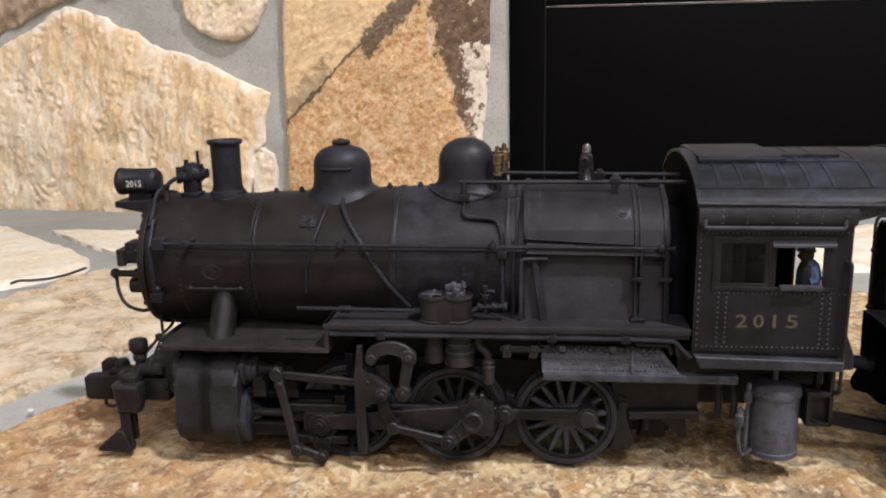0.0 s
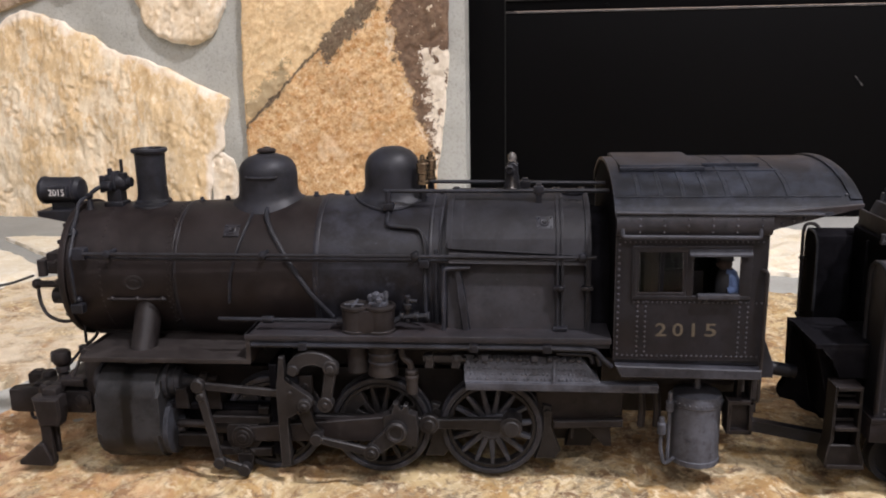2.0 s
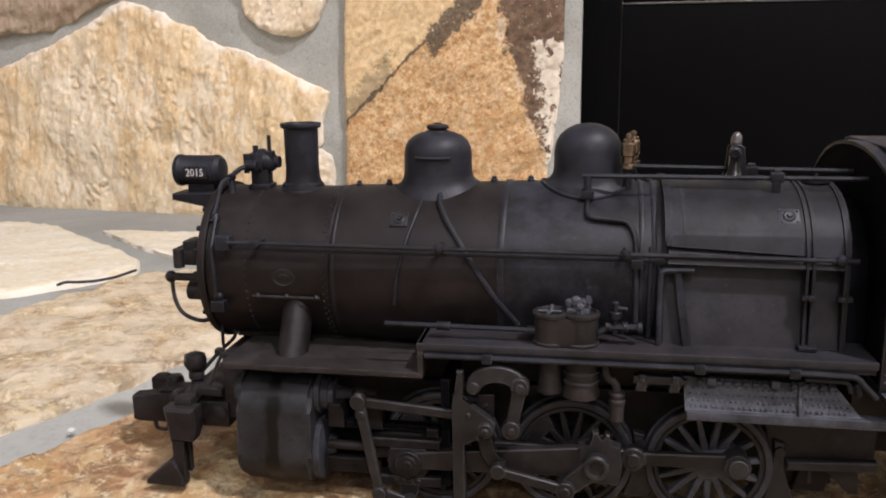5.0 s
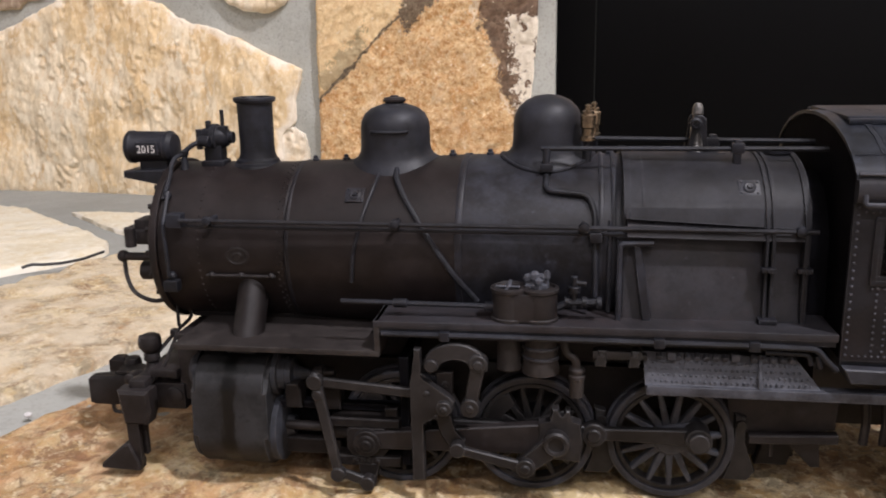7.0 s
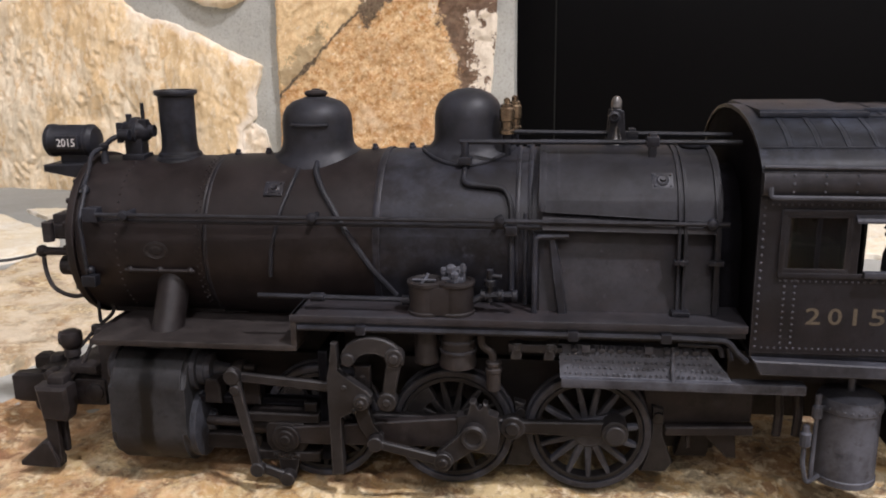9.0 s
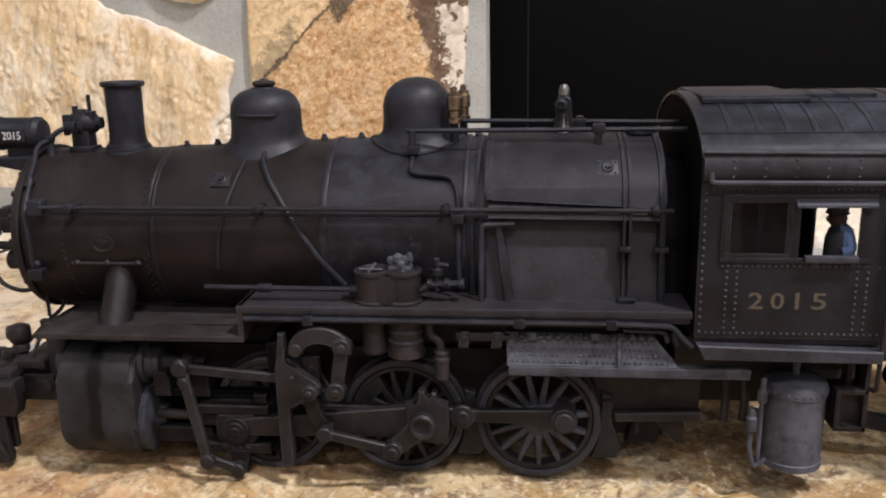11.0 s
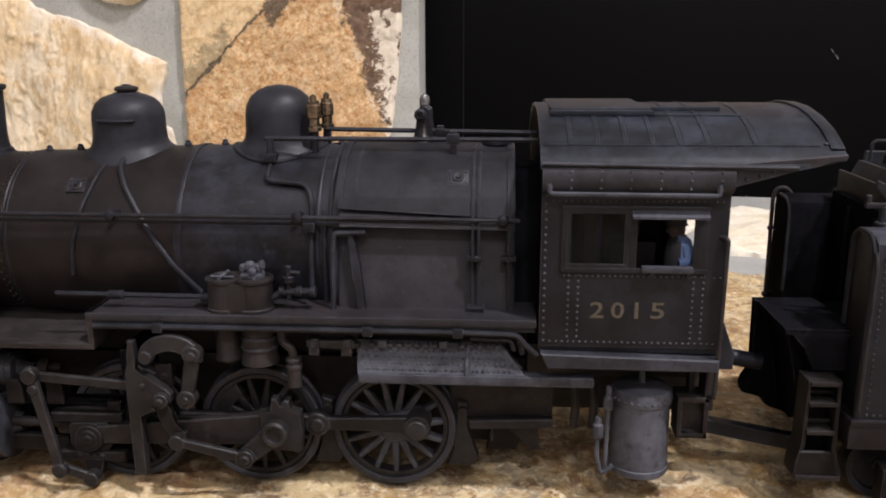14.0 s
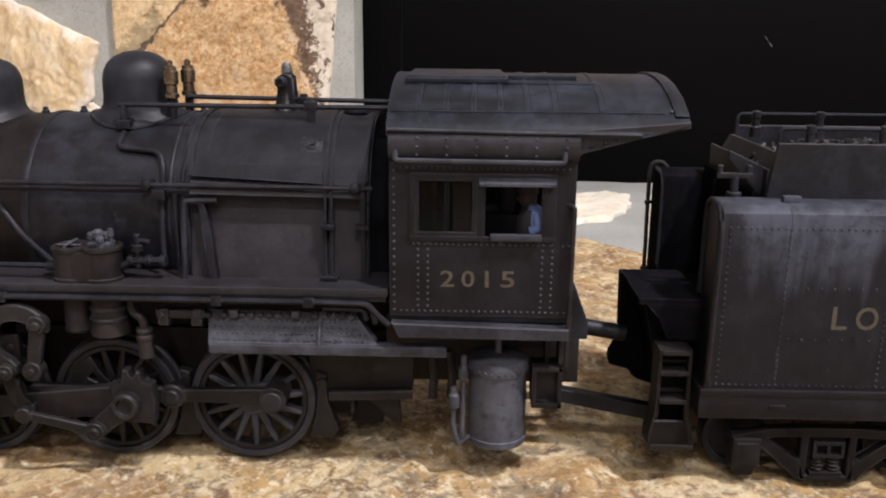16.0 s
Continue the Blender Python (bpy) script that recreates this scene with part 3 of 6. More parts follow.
def stone(name, outline, material, parent, place, back, proud, relief, seed, n=110, step=4.0, ragged=3.0, wave=28.0, ledge=0.0, lean=0.6, edge=5.0, chip=0.0, plate=1.0, grit=1.0):
    """An irregular split stone: ragged outline, broken edge, a face of shallow ledges and hollows."""
    rim = resample(outline, n)
    mid = sum(rim, Vector()) / n
    for p in rim:
        off = noise.noise((p.x / 17 + seed, p.y / 17, seed)) * ragged + noise.noise((p.x / 5 + seed, p.y / 5, seed)) * ragged * 0.5
        p += (p - mid).normalized() * off
    flat = [p.to_2d() for p in rim]
    ring_co = np.array([p[:] for p in flat])
    lo, hi = ring_co.min(0), ring_co.max(0)
    for i in range(int((hi[0] - lo[0]) / step) + 2):
        for j in range(int((hi[1] - lo[1]) / step) + 2):
            q = Vector((lo[0] + (i + 0.5 * (j % 2)) * step, lo[1] + j * step))
            q += Vector((noise.noise((q.x, q.y, seed)), noise.noise((q.y, q.x, seed + 7)))) * step * 0.35
            if np.hypot(ring_co[:, 0] - q.x, ring_co[:, 1] - q.y).min() > step * 0.55:
                flat.append(q)
    pts, _, faces, *_ = geometry.delaunay_2d_cdt(flat, [(k, (k + 1) % n) for k in range(n)], [], 1, 0.001)
    bm = B()
    ca, sa = math.cos(lean), math.sin(lean)
    top = []
    edge_mask = bm.verts.layers.float.new("rim")
    for q in pts:
        d = float(np.hypot(ring_co[:, 0] - q.x, ring_co[:, 1] - q.y).min())
        s = min(1.0, d / (edge * (1.0 + 0.6 * noise.noise((q.x / 9, q.y / 9, seed)))))
        h = proud * (0.25 + 0.75 * (1 - (1 - s) ** 2))
        u, v = (q.x * ca + q.y * sa) / wave, (q.y * ca - q.x * sa) / wave
        f = noise.fractal((u + seed * 3, v * 1.6, seed), 0.95, 2.1, 6)
        h += relief * f * (0.4 + 0.6 * s)
        if ledge:
            w = 2.6 * noise.fractal((u * 0.7 + seed, v * 2.6, seed + 4), 0.8, 2.0, 5)
            k = math.floor(w)
            r = min(1.0, max(0.0, (w - k - 0.78) / 0.22))
            h += ledge * (k + r) * (0.3 + 0.7 * s)
        if chip:
            for long, wide, k in ((30.0, 12.0, 1.0), (12.0, 5.0, 0.5 * grit), (5.0, 2.6, 0.22 * grit)):
                # broken facets, each with its own height and tilt
                w = 0.35 * noise.noise((q.x / 6, q.y / 6, seed + 9))
                at = Vector((u * wave / (long * plate) + seed + w, v * wave / (wide * plate) + w, seed))
                near = noise.voronoi(at)[1][0]
                tilt = noise.noise_vector(near * 5.3)
                h += chip * k * (0.9 * noise.cell(near * 9.7) - 0.45 + 1.1 * (at - near).dot(tilt))
        top.append(bm.verts.new(place(q.x, q.y, h)))
        top[-1][edge_mask] = max(0.0, 1.0 - d / (edge * 1.1)) * (0.75 + 0.5 * noise.noise((q.x / 30, q.y / 30, seed + 5)))
    for f in faces:
        bm.faces.new([top[i] for i in f])
    low = [bm.verts.new(place(q.x, q.y, back)) for q in pts[:n]]
    bridge(bm, top[:n], low)
    return part(name, bm, material, parent, sharp=70)


def sheet(bm, place, u0, u1, v0, v1, step, relief, seed):
    """An uneven face of mortar."""
    nu, nv = max(1, round((u1 - u0) / step)), max(1, round((v1 - v0) / step))
    top = [[bm.verts.new(place(u0 + (u1 - u0) * i / nu, v0 + (v1 - v0) * j / nv,
            relief * noise.fractal(((u0 + (u1 - u0) * i / nu) / 35 + seed, (v0 + (v1 - v0) * j / nv) / 35, seed), 0.9, 2.0, 4))) for j in range(nv + 1)] for i in range(nu + 1)]
    for i in range(nu):
        for j in range(nv):
            bm.faces.new((top[i][j], top[i + 1][j], top[i + 1][j + 1], top[i][j + 1]))
    return bm


# wall: mortar bed with stones set in it
bm = B()
sheet(bm, lambda u, v, d: on_wall(u, v, d - 5), -720, -12, -40, 275, 5.0, 1.8, 3.0)
wall = part("wall_north", bm, MORTAR, None, sharp=70)
tagged(wall, "fireplace wall of split sandstone in grey mortar", "wall", kind="structure")
bm = B()
prism(bm, [(-1800, 831), (-720, 644), (-720, 860), (-1800, 1040)], "z", -420, 2000, 0)
prism(bm, [(-720, 644), (-12, 521.5), (-12, 760), (-720, 860)], "z", 275, 2000, 0)
prism(bm, [(-12, 521.5), (880, 521), (880, 760), (-12, 760)], "z", 470, 2000, 0)
prism(bm, [(880, 521), (1800, 521), (1800, 760), (880, 760)], "z", -420, 2000, 0)
prism(bm, [(-720, 644), (-12, 521.5), (-12, 760), (-720, 860)], "z", -420, 274, 0)
part("mortar_face", bm, MORTAR, wall)

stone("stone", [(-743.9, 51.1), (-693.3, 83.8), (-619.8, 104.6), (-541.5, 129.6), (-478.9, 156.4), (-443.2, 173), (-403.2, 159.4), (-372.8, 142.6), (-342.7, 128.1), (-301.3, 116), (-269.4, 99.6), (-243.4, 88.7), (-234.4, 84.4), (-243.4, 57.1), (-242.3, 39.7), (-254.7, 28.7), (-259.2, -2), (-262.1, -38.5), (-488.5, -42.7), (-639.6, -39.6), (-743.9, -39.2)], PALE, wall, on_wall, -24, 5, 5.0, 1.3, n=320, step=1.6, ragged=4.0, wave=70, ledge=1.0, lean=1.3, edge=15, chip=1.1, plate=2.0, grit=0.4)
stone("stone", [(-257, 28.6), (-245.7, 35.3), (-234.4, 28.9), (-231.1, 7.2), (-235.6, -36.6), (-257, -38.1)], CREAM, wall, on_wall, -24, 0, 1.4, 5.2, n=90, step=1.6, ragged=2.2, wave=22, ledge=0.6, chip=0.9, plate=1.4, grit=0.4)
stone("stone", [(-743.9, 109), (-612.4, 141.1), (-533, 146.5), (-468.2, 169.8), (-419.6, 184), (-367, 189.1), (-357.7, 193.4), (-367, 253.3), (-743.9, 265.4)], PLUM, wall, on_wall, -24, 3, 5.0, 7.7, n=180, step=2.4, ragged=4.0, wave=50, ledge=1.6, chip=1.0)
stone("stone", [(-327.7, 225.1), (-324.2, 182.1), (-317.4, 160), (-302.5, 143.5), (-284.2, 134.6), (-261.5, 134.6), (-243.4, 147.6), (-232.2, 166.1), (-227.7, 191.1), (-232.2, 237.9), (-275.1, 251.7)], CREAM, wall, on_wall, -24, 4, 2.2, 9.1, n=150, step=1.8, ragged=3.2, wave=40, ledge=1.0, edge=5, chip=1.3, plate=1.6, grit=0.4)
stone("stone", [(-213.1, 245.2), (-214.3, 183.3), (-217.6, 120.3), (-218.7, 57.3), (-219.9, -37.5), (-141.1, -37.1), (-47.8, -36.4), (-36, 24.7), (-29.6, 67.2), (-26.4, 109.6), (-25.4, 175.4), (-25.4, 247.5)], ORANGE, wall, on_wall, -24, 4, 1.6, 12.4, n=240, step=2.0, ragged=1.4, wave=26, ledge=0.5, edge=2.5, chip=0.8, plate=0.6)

# hearth: mortar bed and flagstones
bm = B()
sheet(bm, lambda u, v, d: on_hearth(u, v, d - 2.8), -760, 620, -330, 660, 9.0, 0.7, 8.0)
hearth = part("hearth", bm, JOINT, None, sharp=70)
tagged(hearth, "raised hearth of golden flagstones with grey mortar joints", "hearth", kind="structure")
bm = B()
box(bm, -760, 620, -330, 600, -400, -40, 0)
part("hearth_base", bm, MORTAR, hearth)

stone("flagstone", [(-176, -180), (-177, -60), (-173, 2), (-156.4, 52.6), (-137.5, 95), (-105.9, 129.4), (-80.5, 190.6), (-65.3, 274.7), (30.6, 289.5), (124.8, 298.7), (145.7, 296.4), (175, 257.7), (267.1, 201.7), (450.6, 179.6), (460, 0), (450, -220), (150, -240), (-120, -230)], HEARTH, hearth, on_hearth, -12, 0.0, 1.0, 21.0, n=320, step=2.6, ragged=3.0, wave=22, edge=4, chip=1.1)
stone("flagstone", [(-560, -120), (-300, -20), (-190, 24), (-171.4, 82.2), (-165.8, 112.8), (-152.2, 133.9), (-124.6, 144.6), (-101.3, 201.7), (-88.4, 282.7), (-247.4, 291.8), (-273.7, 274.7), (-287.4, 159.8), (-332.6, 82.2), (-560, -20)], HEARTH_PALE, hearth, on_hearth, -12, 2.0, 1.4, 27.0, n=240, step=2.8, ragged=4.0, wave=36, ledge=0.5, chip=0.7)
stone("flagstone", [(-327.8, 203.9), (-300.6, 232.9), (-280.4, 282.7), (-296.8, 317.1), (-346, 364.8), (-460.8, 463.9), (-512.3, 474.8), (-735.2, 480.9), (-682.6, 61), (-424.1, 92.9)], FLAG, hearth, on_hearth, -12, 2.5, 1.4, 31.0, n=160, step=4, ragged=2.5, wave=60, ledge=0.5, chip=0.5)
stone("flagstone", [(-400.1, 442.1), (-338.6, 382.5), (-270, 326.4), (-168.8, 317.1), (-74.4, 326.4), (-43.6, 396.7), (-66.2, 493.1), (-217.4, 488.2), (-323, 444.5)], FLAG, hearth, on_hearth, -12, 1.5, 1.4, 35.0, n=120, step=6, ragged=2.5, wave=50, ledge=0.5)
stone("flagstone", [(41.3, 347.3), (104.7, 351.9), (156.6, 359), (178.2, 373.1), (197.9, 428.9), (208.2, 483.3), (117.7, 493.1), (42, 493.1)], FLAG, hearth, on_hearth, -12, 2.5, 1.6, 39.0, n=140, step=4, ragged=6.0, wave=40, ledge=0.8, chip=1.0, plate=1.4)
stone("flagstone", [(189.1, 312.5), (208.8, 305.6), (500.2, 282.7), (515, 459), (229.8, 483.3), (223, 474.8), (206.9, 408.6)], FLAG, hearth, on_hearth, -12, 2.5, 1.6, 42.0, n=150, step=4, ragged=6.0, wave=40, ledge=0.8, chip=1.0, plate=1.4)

# wire end that lies in the joint
bm = B()
tube(bm, [(-297.4, 227.7, -9.8), (-294.7, 232.3, -8.9), (-289.5, 233.9, -9.5), (-280.7, 239.5, -9.9), (-274.6, 250.4, -10.1), (-273.3, 270.3, -10.8)], 0.9, 8, 3)
tagged(part("wire_scrap", bm, WIRE), "short length of black wire lying on the flagstones", "wire")

bm = B()
ball(bm, (-164.5, 36.5, -3.2), 1.3, 10, 0.7)
tagged(part("pebble", bm, WHITE), "tiny white stone chip lying in the mortar joint", "pebble")

# fireplace insert
insert = thing("fireplace_insert", "black steel fireplace front set in the stone wall", "fireplace")


def slab(name, u0, u1, v0, v1, d0, d1, material, bev=0.6):
    bm = B()
    box(bm, u0, u1, -d1, -d0, v0, v1, bev)
    for v in bm.verts:
        v.co.y += 576
    return part(name, bm, material, insert)


slab("left_stile", -12.0, 20.8, -36, 460, -14, -1, STEEL)
slab("right_stile", 840, 878, -36, 460, -14, -1, STEEL)
slab("top_rail", 21.0, 839.8, 426, 460, -14, -1, STEEL)
slab("door_panel", 21.8, 839.2, -36, 156.6, -12, -4, STEEL)
slab("panel_lip", 21.8, 839.2, 156.8, 158.2, -9, -2.8, EDGE, 0.4)
slab("vent_bar", 21.8, 839.2, 159.0, 168.2, -14, -8, STEEL, 0.4)
slab("vent_lip", 21.8, 839.2, 168.3, 169.3, -12, -5, EDGE, 0.4)
slab("firebrick_back", 21.8, 839.2, 150, 425.8, -70, -28, FIREBRICK, 0)
bm = B()
prism(bm, [(27, 170.2), (35, 170.2), (48, 210), (39, 210)], "y", 582, 596, 0.4)
part("damper_arm", bm, STEEL, insert)
bm = B()
box(bm, 112, 115.5, 581.8, 584, 161.5, 164, 0.8)
part("rivet_head", bm, STEEL, insert)

bm = B()
prism(bm, [(334.0, 96.0), (334.8, 96.4), (337.6, 92.4), (336.8, 92.0)], "y", 579.4, 580.4, 0)
prism(bm, [(338.0, 90.8), (339.0, 91.2), (341.8, 88.0), (341.4, 87.0), (340.2, 87.4)], "y", 579.4, 580.4, 0)
part("scratch", bm, EDGE, insert)

# the room behind the camera
bm = B()
box(bm, -1900, 1900, -3600, 900, -460, -420, 0)
tagged(part("floor", bm, WOOD), "brown wooden floor of the room", "floor", kind="structure")
bm = B()
box(bm, -1900, 1900, -3600, 900, 2000, 2060, 0)
tagged(part("ceiling", bm, CEIL), "white painted ceiling", "ceiling", kind="structure")
for name, dims in (("wall_west", (-1900, -1800, -3600, 900)), ("wall_east", (1800, 1900, -3600, 900)), ("wall_south", (-1800, 1800, -3600, -3500))):
    bm = B()
    box(bm, *dims, -420, 2000, 0)
    tagged(part(name, bm, PAINT), "plain cream painted wall", "wall", kind="structure")
# housings added for the unseen lamps
for x, y, z, power, size in LAMPS:
    lampob = thing("unseen_ceiling_lamp", "unseen round white downlight, added to light the scene", "lamp", group="ceiling downlights")
    bm = B()
    lathe(bm, (x * 1000, y * 1000, 1985), (0, 0, 1), [(size * 500 + 4, 0), (size * 500 + 14, 0), (size * 500 + 14, 15), (size * 500 + 4, 15)], 32, True)
    part("trim_ring", bm, CEIL, lampob)
    bm = B()
    lathe(bm, (x * 1000, y * 1000, 1990), (0, 0, 1), [(size * 500, 0), (size * 500, 6)], 32)
    part("diffuser", bm, GLOW, lampob)

# ---------------------------------------------------------------- locomotive
YC, ZC = 34.0, 55.8
loco = thing("model_locomotive", "weathered black model steam switcher locomotive standing on the hearth", "model train")


def boiler_r(x):
    return float(np.interp(x, [-104, -69, -60, -22, 14, 62], [21.3, 21.4, 21.9, 23.4, 23.7, 23.8]))


def skin(x, z, off=0.0):
    """A point on the near side of the boiler at height z, off millimetres proud of it."""
    r = boiler_r(x)
    a = math.asin(max(-1, min(1, (z - ZC) / r)))
    return (x, YC - (r + off) * math.cos(a), ZC + (r + off) * math.sin(a))


# boiler and smokebox
bm = B()
lathe(bm, (0, YC, ZC), (1, 0, 0), [(20.9, -103.4), (21.3, -103.0), (21.3, -69.6), (21.0, -69.2)], 72)
smoke = part("smokebox", bm, SMOKE, loco, "sooty brown-black smokebox")
bm = B()
lathe(bm, (0, YC, ZC), (1, 0, 0), [(20, -24.6), (23.3, -24.5), (23.4, -22), (23.7, 14), (23.7, 16)], 72)
boiler = part("boiler", bm, BOILER, loco)
bm = B()
lathe(bm, (0, YC, ZC), (1, 0, 0), [(21.2, -69.1), (21.7, -68.6), (21.9, -60), (23.3, -24.6), (20, -24.5)], 72)
part("front_course", bm, SMOKE, boiler)
for x, w, h in ((-68.4, 1.0, 0.35), (-24.5, 1.6, 0.4), (9.6, 1.0, 0.4), (12.6, 1.0, 0.5)):
    if w:
        bm = B()
        r = boiler_r(x) + h
        lathe(bm, (0, YC, ZC), (1, 0, 0), [(r - 1, x - w / 2), (r - 0.1, x - w / 2), (r, x - w / 2 + 0.2), (r, x + w / 2 - 0.2), (r - 0.1, x + w / 2), (r - 1, x + w / 2)], 72)
        part("boiler_band", bm, BOILER, boiler)
bm = B()
lathe(bm, (0, YC, ZC), (-1, 0, 0), [(20.5, 103.2), (22.2, 103.3), (22.3, 104.6), (21.9, 105.4), (20.6, 105.8), (19.2, 106.4), (16.5, 107.4), (11, 108.9), (5, 109.8), (0.5, 110.0)], 64)
front = part("smokebox_front", bm, SMOKE, loco)
bm = B()
for k in range(20):
    a = 2 * math.pi * k / 20
    cyl(bm, (-105.2, YC + 19.8 * math.cos(a), ZC + 19.8 * math.sin(a)), (-107.2, YC + 19.8 * math.cos(a), ZC + 19.8 * math.sin(a)), 0.8, n=6)
part("door_bolts", bm, BROWN, front, kind="stuff")
bm = B()
for x in (-92.2, -71.0):
    for k in range(64):
        a = 2 * math.pi * k / 64
        rivet(bm, x, YC + 21.25 * math.cos(a), ZC + 21.25 * math.sin(a), 0.3, (0, math.cos(a), math.sin(a)))
        if x > -80:
            rivet(bm, x + 1.0, YC + 21.3 * math.cos(a + 0.05), ZC + 21.3 * math.sin(a + 0.05), 0.26, (0, math.cos(a), math.sin(a)))
part("rivets", bm, SMOKE, smoke, kind="stuff")

# maker's plate and washout plates
for x, z, w in ((-81.6, 55.8, 0),):
    bm = B()
    c = Vector(skin(x, z, 0.0))
    lathe(bm, c + Vector((0, 0.6, 0)), (0, -1, 0), [(2.4, 0), (2.4, 0.7), (2.0, 0.85), (1.8, 0.7), (1.1, 0.7), (0.9, 0.85), (0.1, 0.85)], 28)
    for v in bm.verts:
        v.co.x = c.x + (v.co.x - c.x) * 1.35
    plate = part("oval_plate", bm, BROWN, smoke)
bm = B()
tube(bm, [skin(-90.2, 50.8, 0.7), skin(-71.8, 50.8, 0.7)], 0.45)
for x in (-89, -81, -73):
    ball(bm, skin(x, 50.8, 0.4), 0.9)
part("step_bar", bm, BROWN, smoke)
for x, z in ((-51.3, 71.0), (43.0, 74.2)):
    bm = B()
    r0 = boiler_r(x) + (3.5 if x > 0 else -0.05)
    a = math.asin((z - ZC) / (r0 + 0.1))
    m = Matrix.Translation((x, YC, ZC)) @ Matrix.Rotation(-a, 4, "X")
    box(bm, -2.4, 2.4, -r0 - 0.45, -r0 + 0.7, -2.1, 2.1, 0.2)
    lathe(bm, (0, -r0 - 0.3, 0), (0, -1, 0), [(1.5, 0), (1.5, 0.3), (1.1, 0.5), (0.7, 0.45), (0.5, 0.9), (0.1, 0.9)], 16)
    for sx in (-1.8, 1.8):
        for sz in (-1.5, 1.5):
            rivet(bm, sx, -r0 - 0.45, sz, 0.28)
    bm.transform(m)
    part("washout_plate", bm, BOILER, boiler)

# smokebox front fittings: hinges, latches and the pipe loop
bm = B()
for z, l in ((59.5, 6.0),):
    box(bm, -113.5, -105.5, YC - 17, YC - 11, z - 1.6, z + 1.6, 0.4)
    cyl(bm, (-112.4, YC - 17.6, z - 2.6), (-112.4, YC - 17.6, z + 2.6), 1.5, n=14)
part("hinge", bm, BROWN, front)
bm = B()
box(bm, -112.5, -104.5, YC - 15, YC - 8, 56.8, 63.6, 0.5)
box(bm, -114.6, -110, YC - 14.4, YC - 9, 58.6, 61.8, 0.5)
part("front_bracket", bm, BROWN, front)
bm = B()
cyl(bm, (-116.2, YC - 15, 53.6), (-107, YC - 15, 53.6), 1.1, n=12)
ball(bm, (-116.4, YC - 15, 53.6), 1.7)
cyl(bm, (-112.6, YC - 12, 49.0), (-105, YC - 12, 49.0), 2.6, n=20)
tube(bm, [(-116.2, YC - 15, 53.6), (-115.6, YC - 16, 48.0), (-113.2, YC - 17, 43.6), (-108.0, YC - 17, 41.6), (-104.4, YC - 17, 42.4)], 0.6, 8, 4)
part("air_hose", bm, BROWN, front)

# headlight with its shelf and numbers
bm = B()
lathe(bm, (-119.6, YC, 81.2), (1, 0, 0), [(3.2, 0.4), (3.9, 0.0), (4.5, 0.5), (4.55, 1.6), (4.3, 2.0), (4.25, 11.4), (4.45, 11.6), (4.4, 12.6), (3.6, 13.6), (1.5, 14.2), (0.2, 14.3)], 40)
light = part("headlight", bm, BLACK, loco, "black drum headlight with white numbers")
bm = B()
prism(bm, [(-119.8, 73.2), (-119.8, 75.0), (-104, 75.6), (-104, 69.2), (-111, 71.6)], "y", YC - 4.6, YC + 4.6, 0.3)
box(bm, -116, -108, YC - 2, YC + 2, 74.5, 77.6, 0.3)
part("headlight_bracket", bm, BLACK, loco)
bm = B()
box(bm, -115.4, -109.0, YC - 4.75, YC - 3.8, 79.4, 82.9, 0.25)
part("number_board", bm, BLACK, light)
text("number", "2015", -115.0, YC - 4.8, 80.0, 2.15, WHITE, light, 5.2)

# turbo generator, its pipe and the handrail down the smokebox
bm = B()
lathe(bm, (-97.5, YC - 2, 84.0), (1, 0, 0), [(0.3, 0), (1.4, 0.2), (2.4, 0.9), (2.9, 2.2), (3.1, 3.6), (3.7, 3.8), (3.7, 5.0), (3.2, 5.3), (3.0, 6.6), (2.3, 7.9), (1.6, 8.3), (1.6, 9.4), (0.2, 9.5)], 24)
box(bm, -96.6, -90.4, YC - 5, YC + 1, 76.2, 78.0, 0.4)
box(bm, -95.8, -91, YC - 4.4, YC, 77.6, 82.5, 0.4)
cyl(bm, (-94.6, YC - 3, 86), (-94.6, YC - 3, 88.6), 0.8, n=10)
cyl(bm, (-90.6, YC - 3, 82), (-90.6, YC - 3, 91.5), 0.55, n=10)
box(bm, -91.6, -89.4, YC - 4.2, YC - 1.6, 84.5, 87.2, 0.4)
tube(bm, [(-96.5, YC - 4, 83.0), (-98.6, YC - 5, 82.4), (-100.8, YC - 6, 80.4)], 0.7, 8, 1.5)
cyl(bm, (-96.0, YC - 6.5, 83.4), (-93.0, YC - 6.5, 83.4), 1.5, n=14)
cyl(bm, (-97.0, YC - 4, 81.0), (-97.0, YC - 4, 86.4), 0.9, n=10)
part("generator", bm, BLACK, loco)
bm = B()
lathe(bm, (-100.8, YC - 6, 75.2), (0, 0, 1), [(1.7, 0), (1.1, 1.2), (0.8, 4.0), (1.2, 4.6), (1.3, 5.6), (0.3, 6.0)], 14)
tube(bm, [(-100.8, YC - 6, 80.2), (-102.4, YC - 10, 79.0), skin(-102.6, 74.0, 0.9), skin(-102.2, 69.0, 1.0)], 0.6, 8, 3)
tube(bm, [skin(-101.2, 70.5, 1.4), (-100.2, 10.9, 64.0), (-99.6, 10.6, 51.0)], 0.55, 8, 2)
for x, z in ((-101.6, 70.0), (-99.8, 50.4)):
    ball(bm, skin(x, z, 0.8), 1.3)
box(bm, -101.4, -97.6, 10.4, 13.4, 46.4, 49.4, 0.5)
box(bm, -98.6, -94.6, 9.4, 12.6, 63.6, 67.2, 0.4)
part("front_handrail", bm, BLACK, loco)

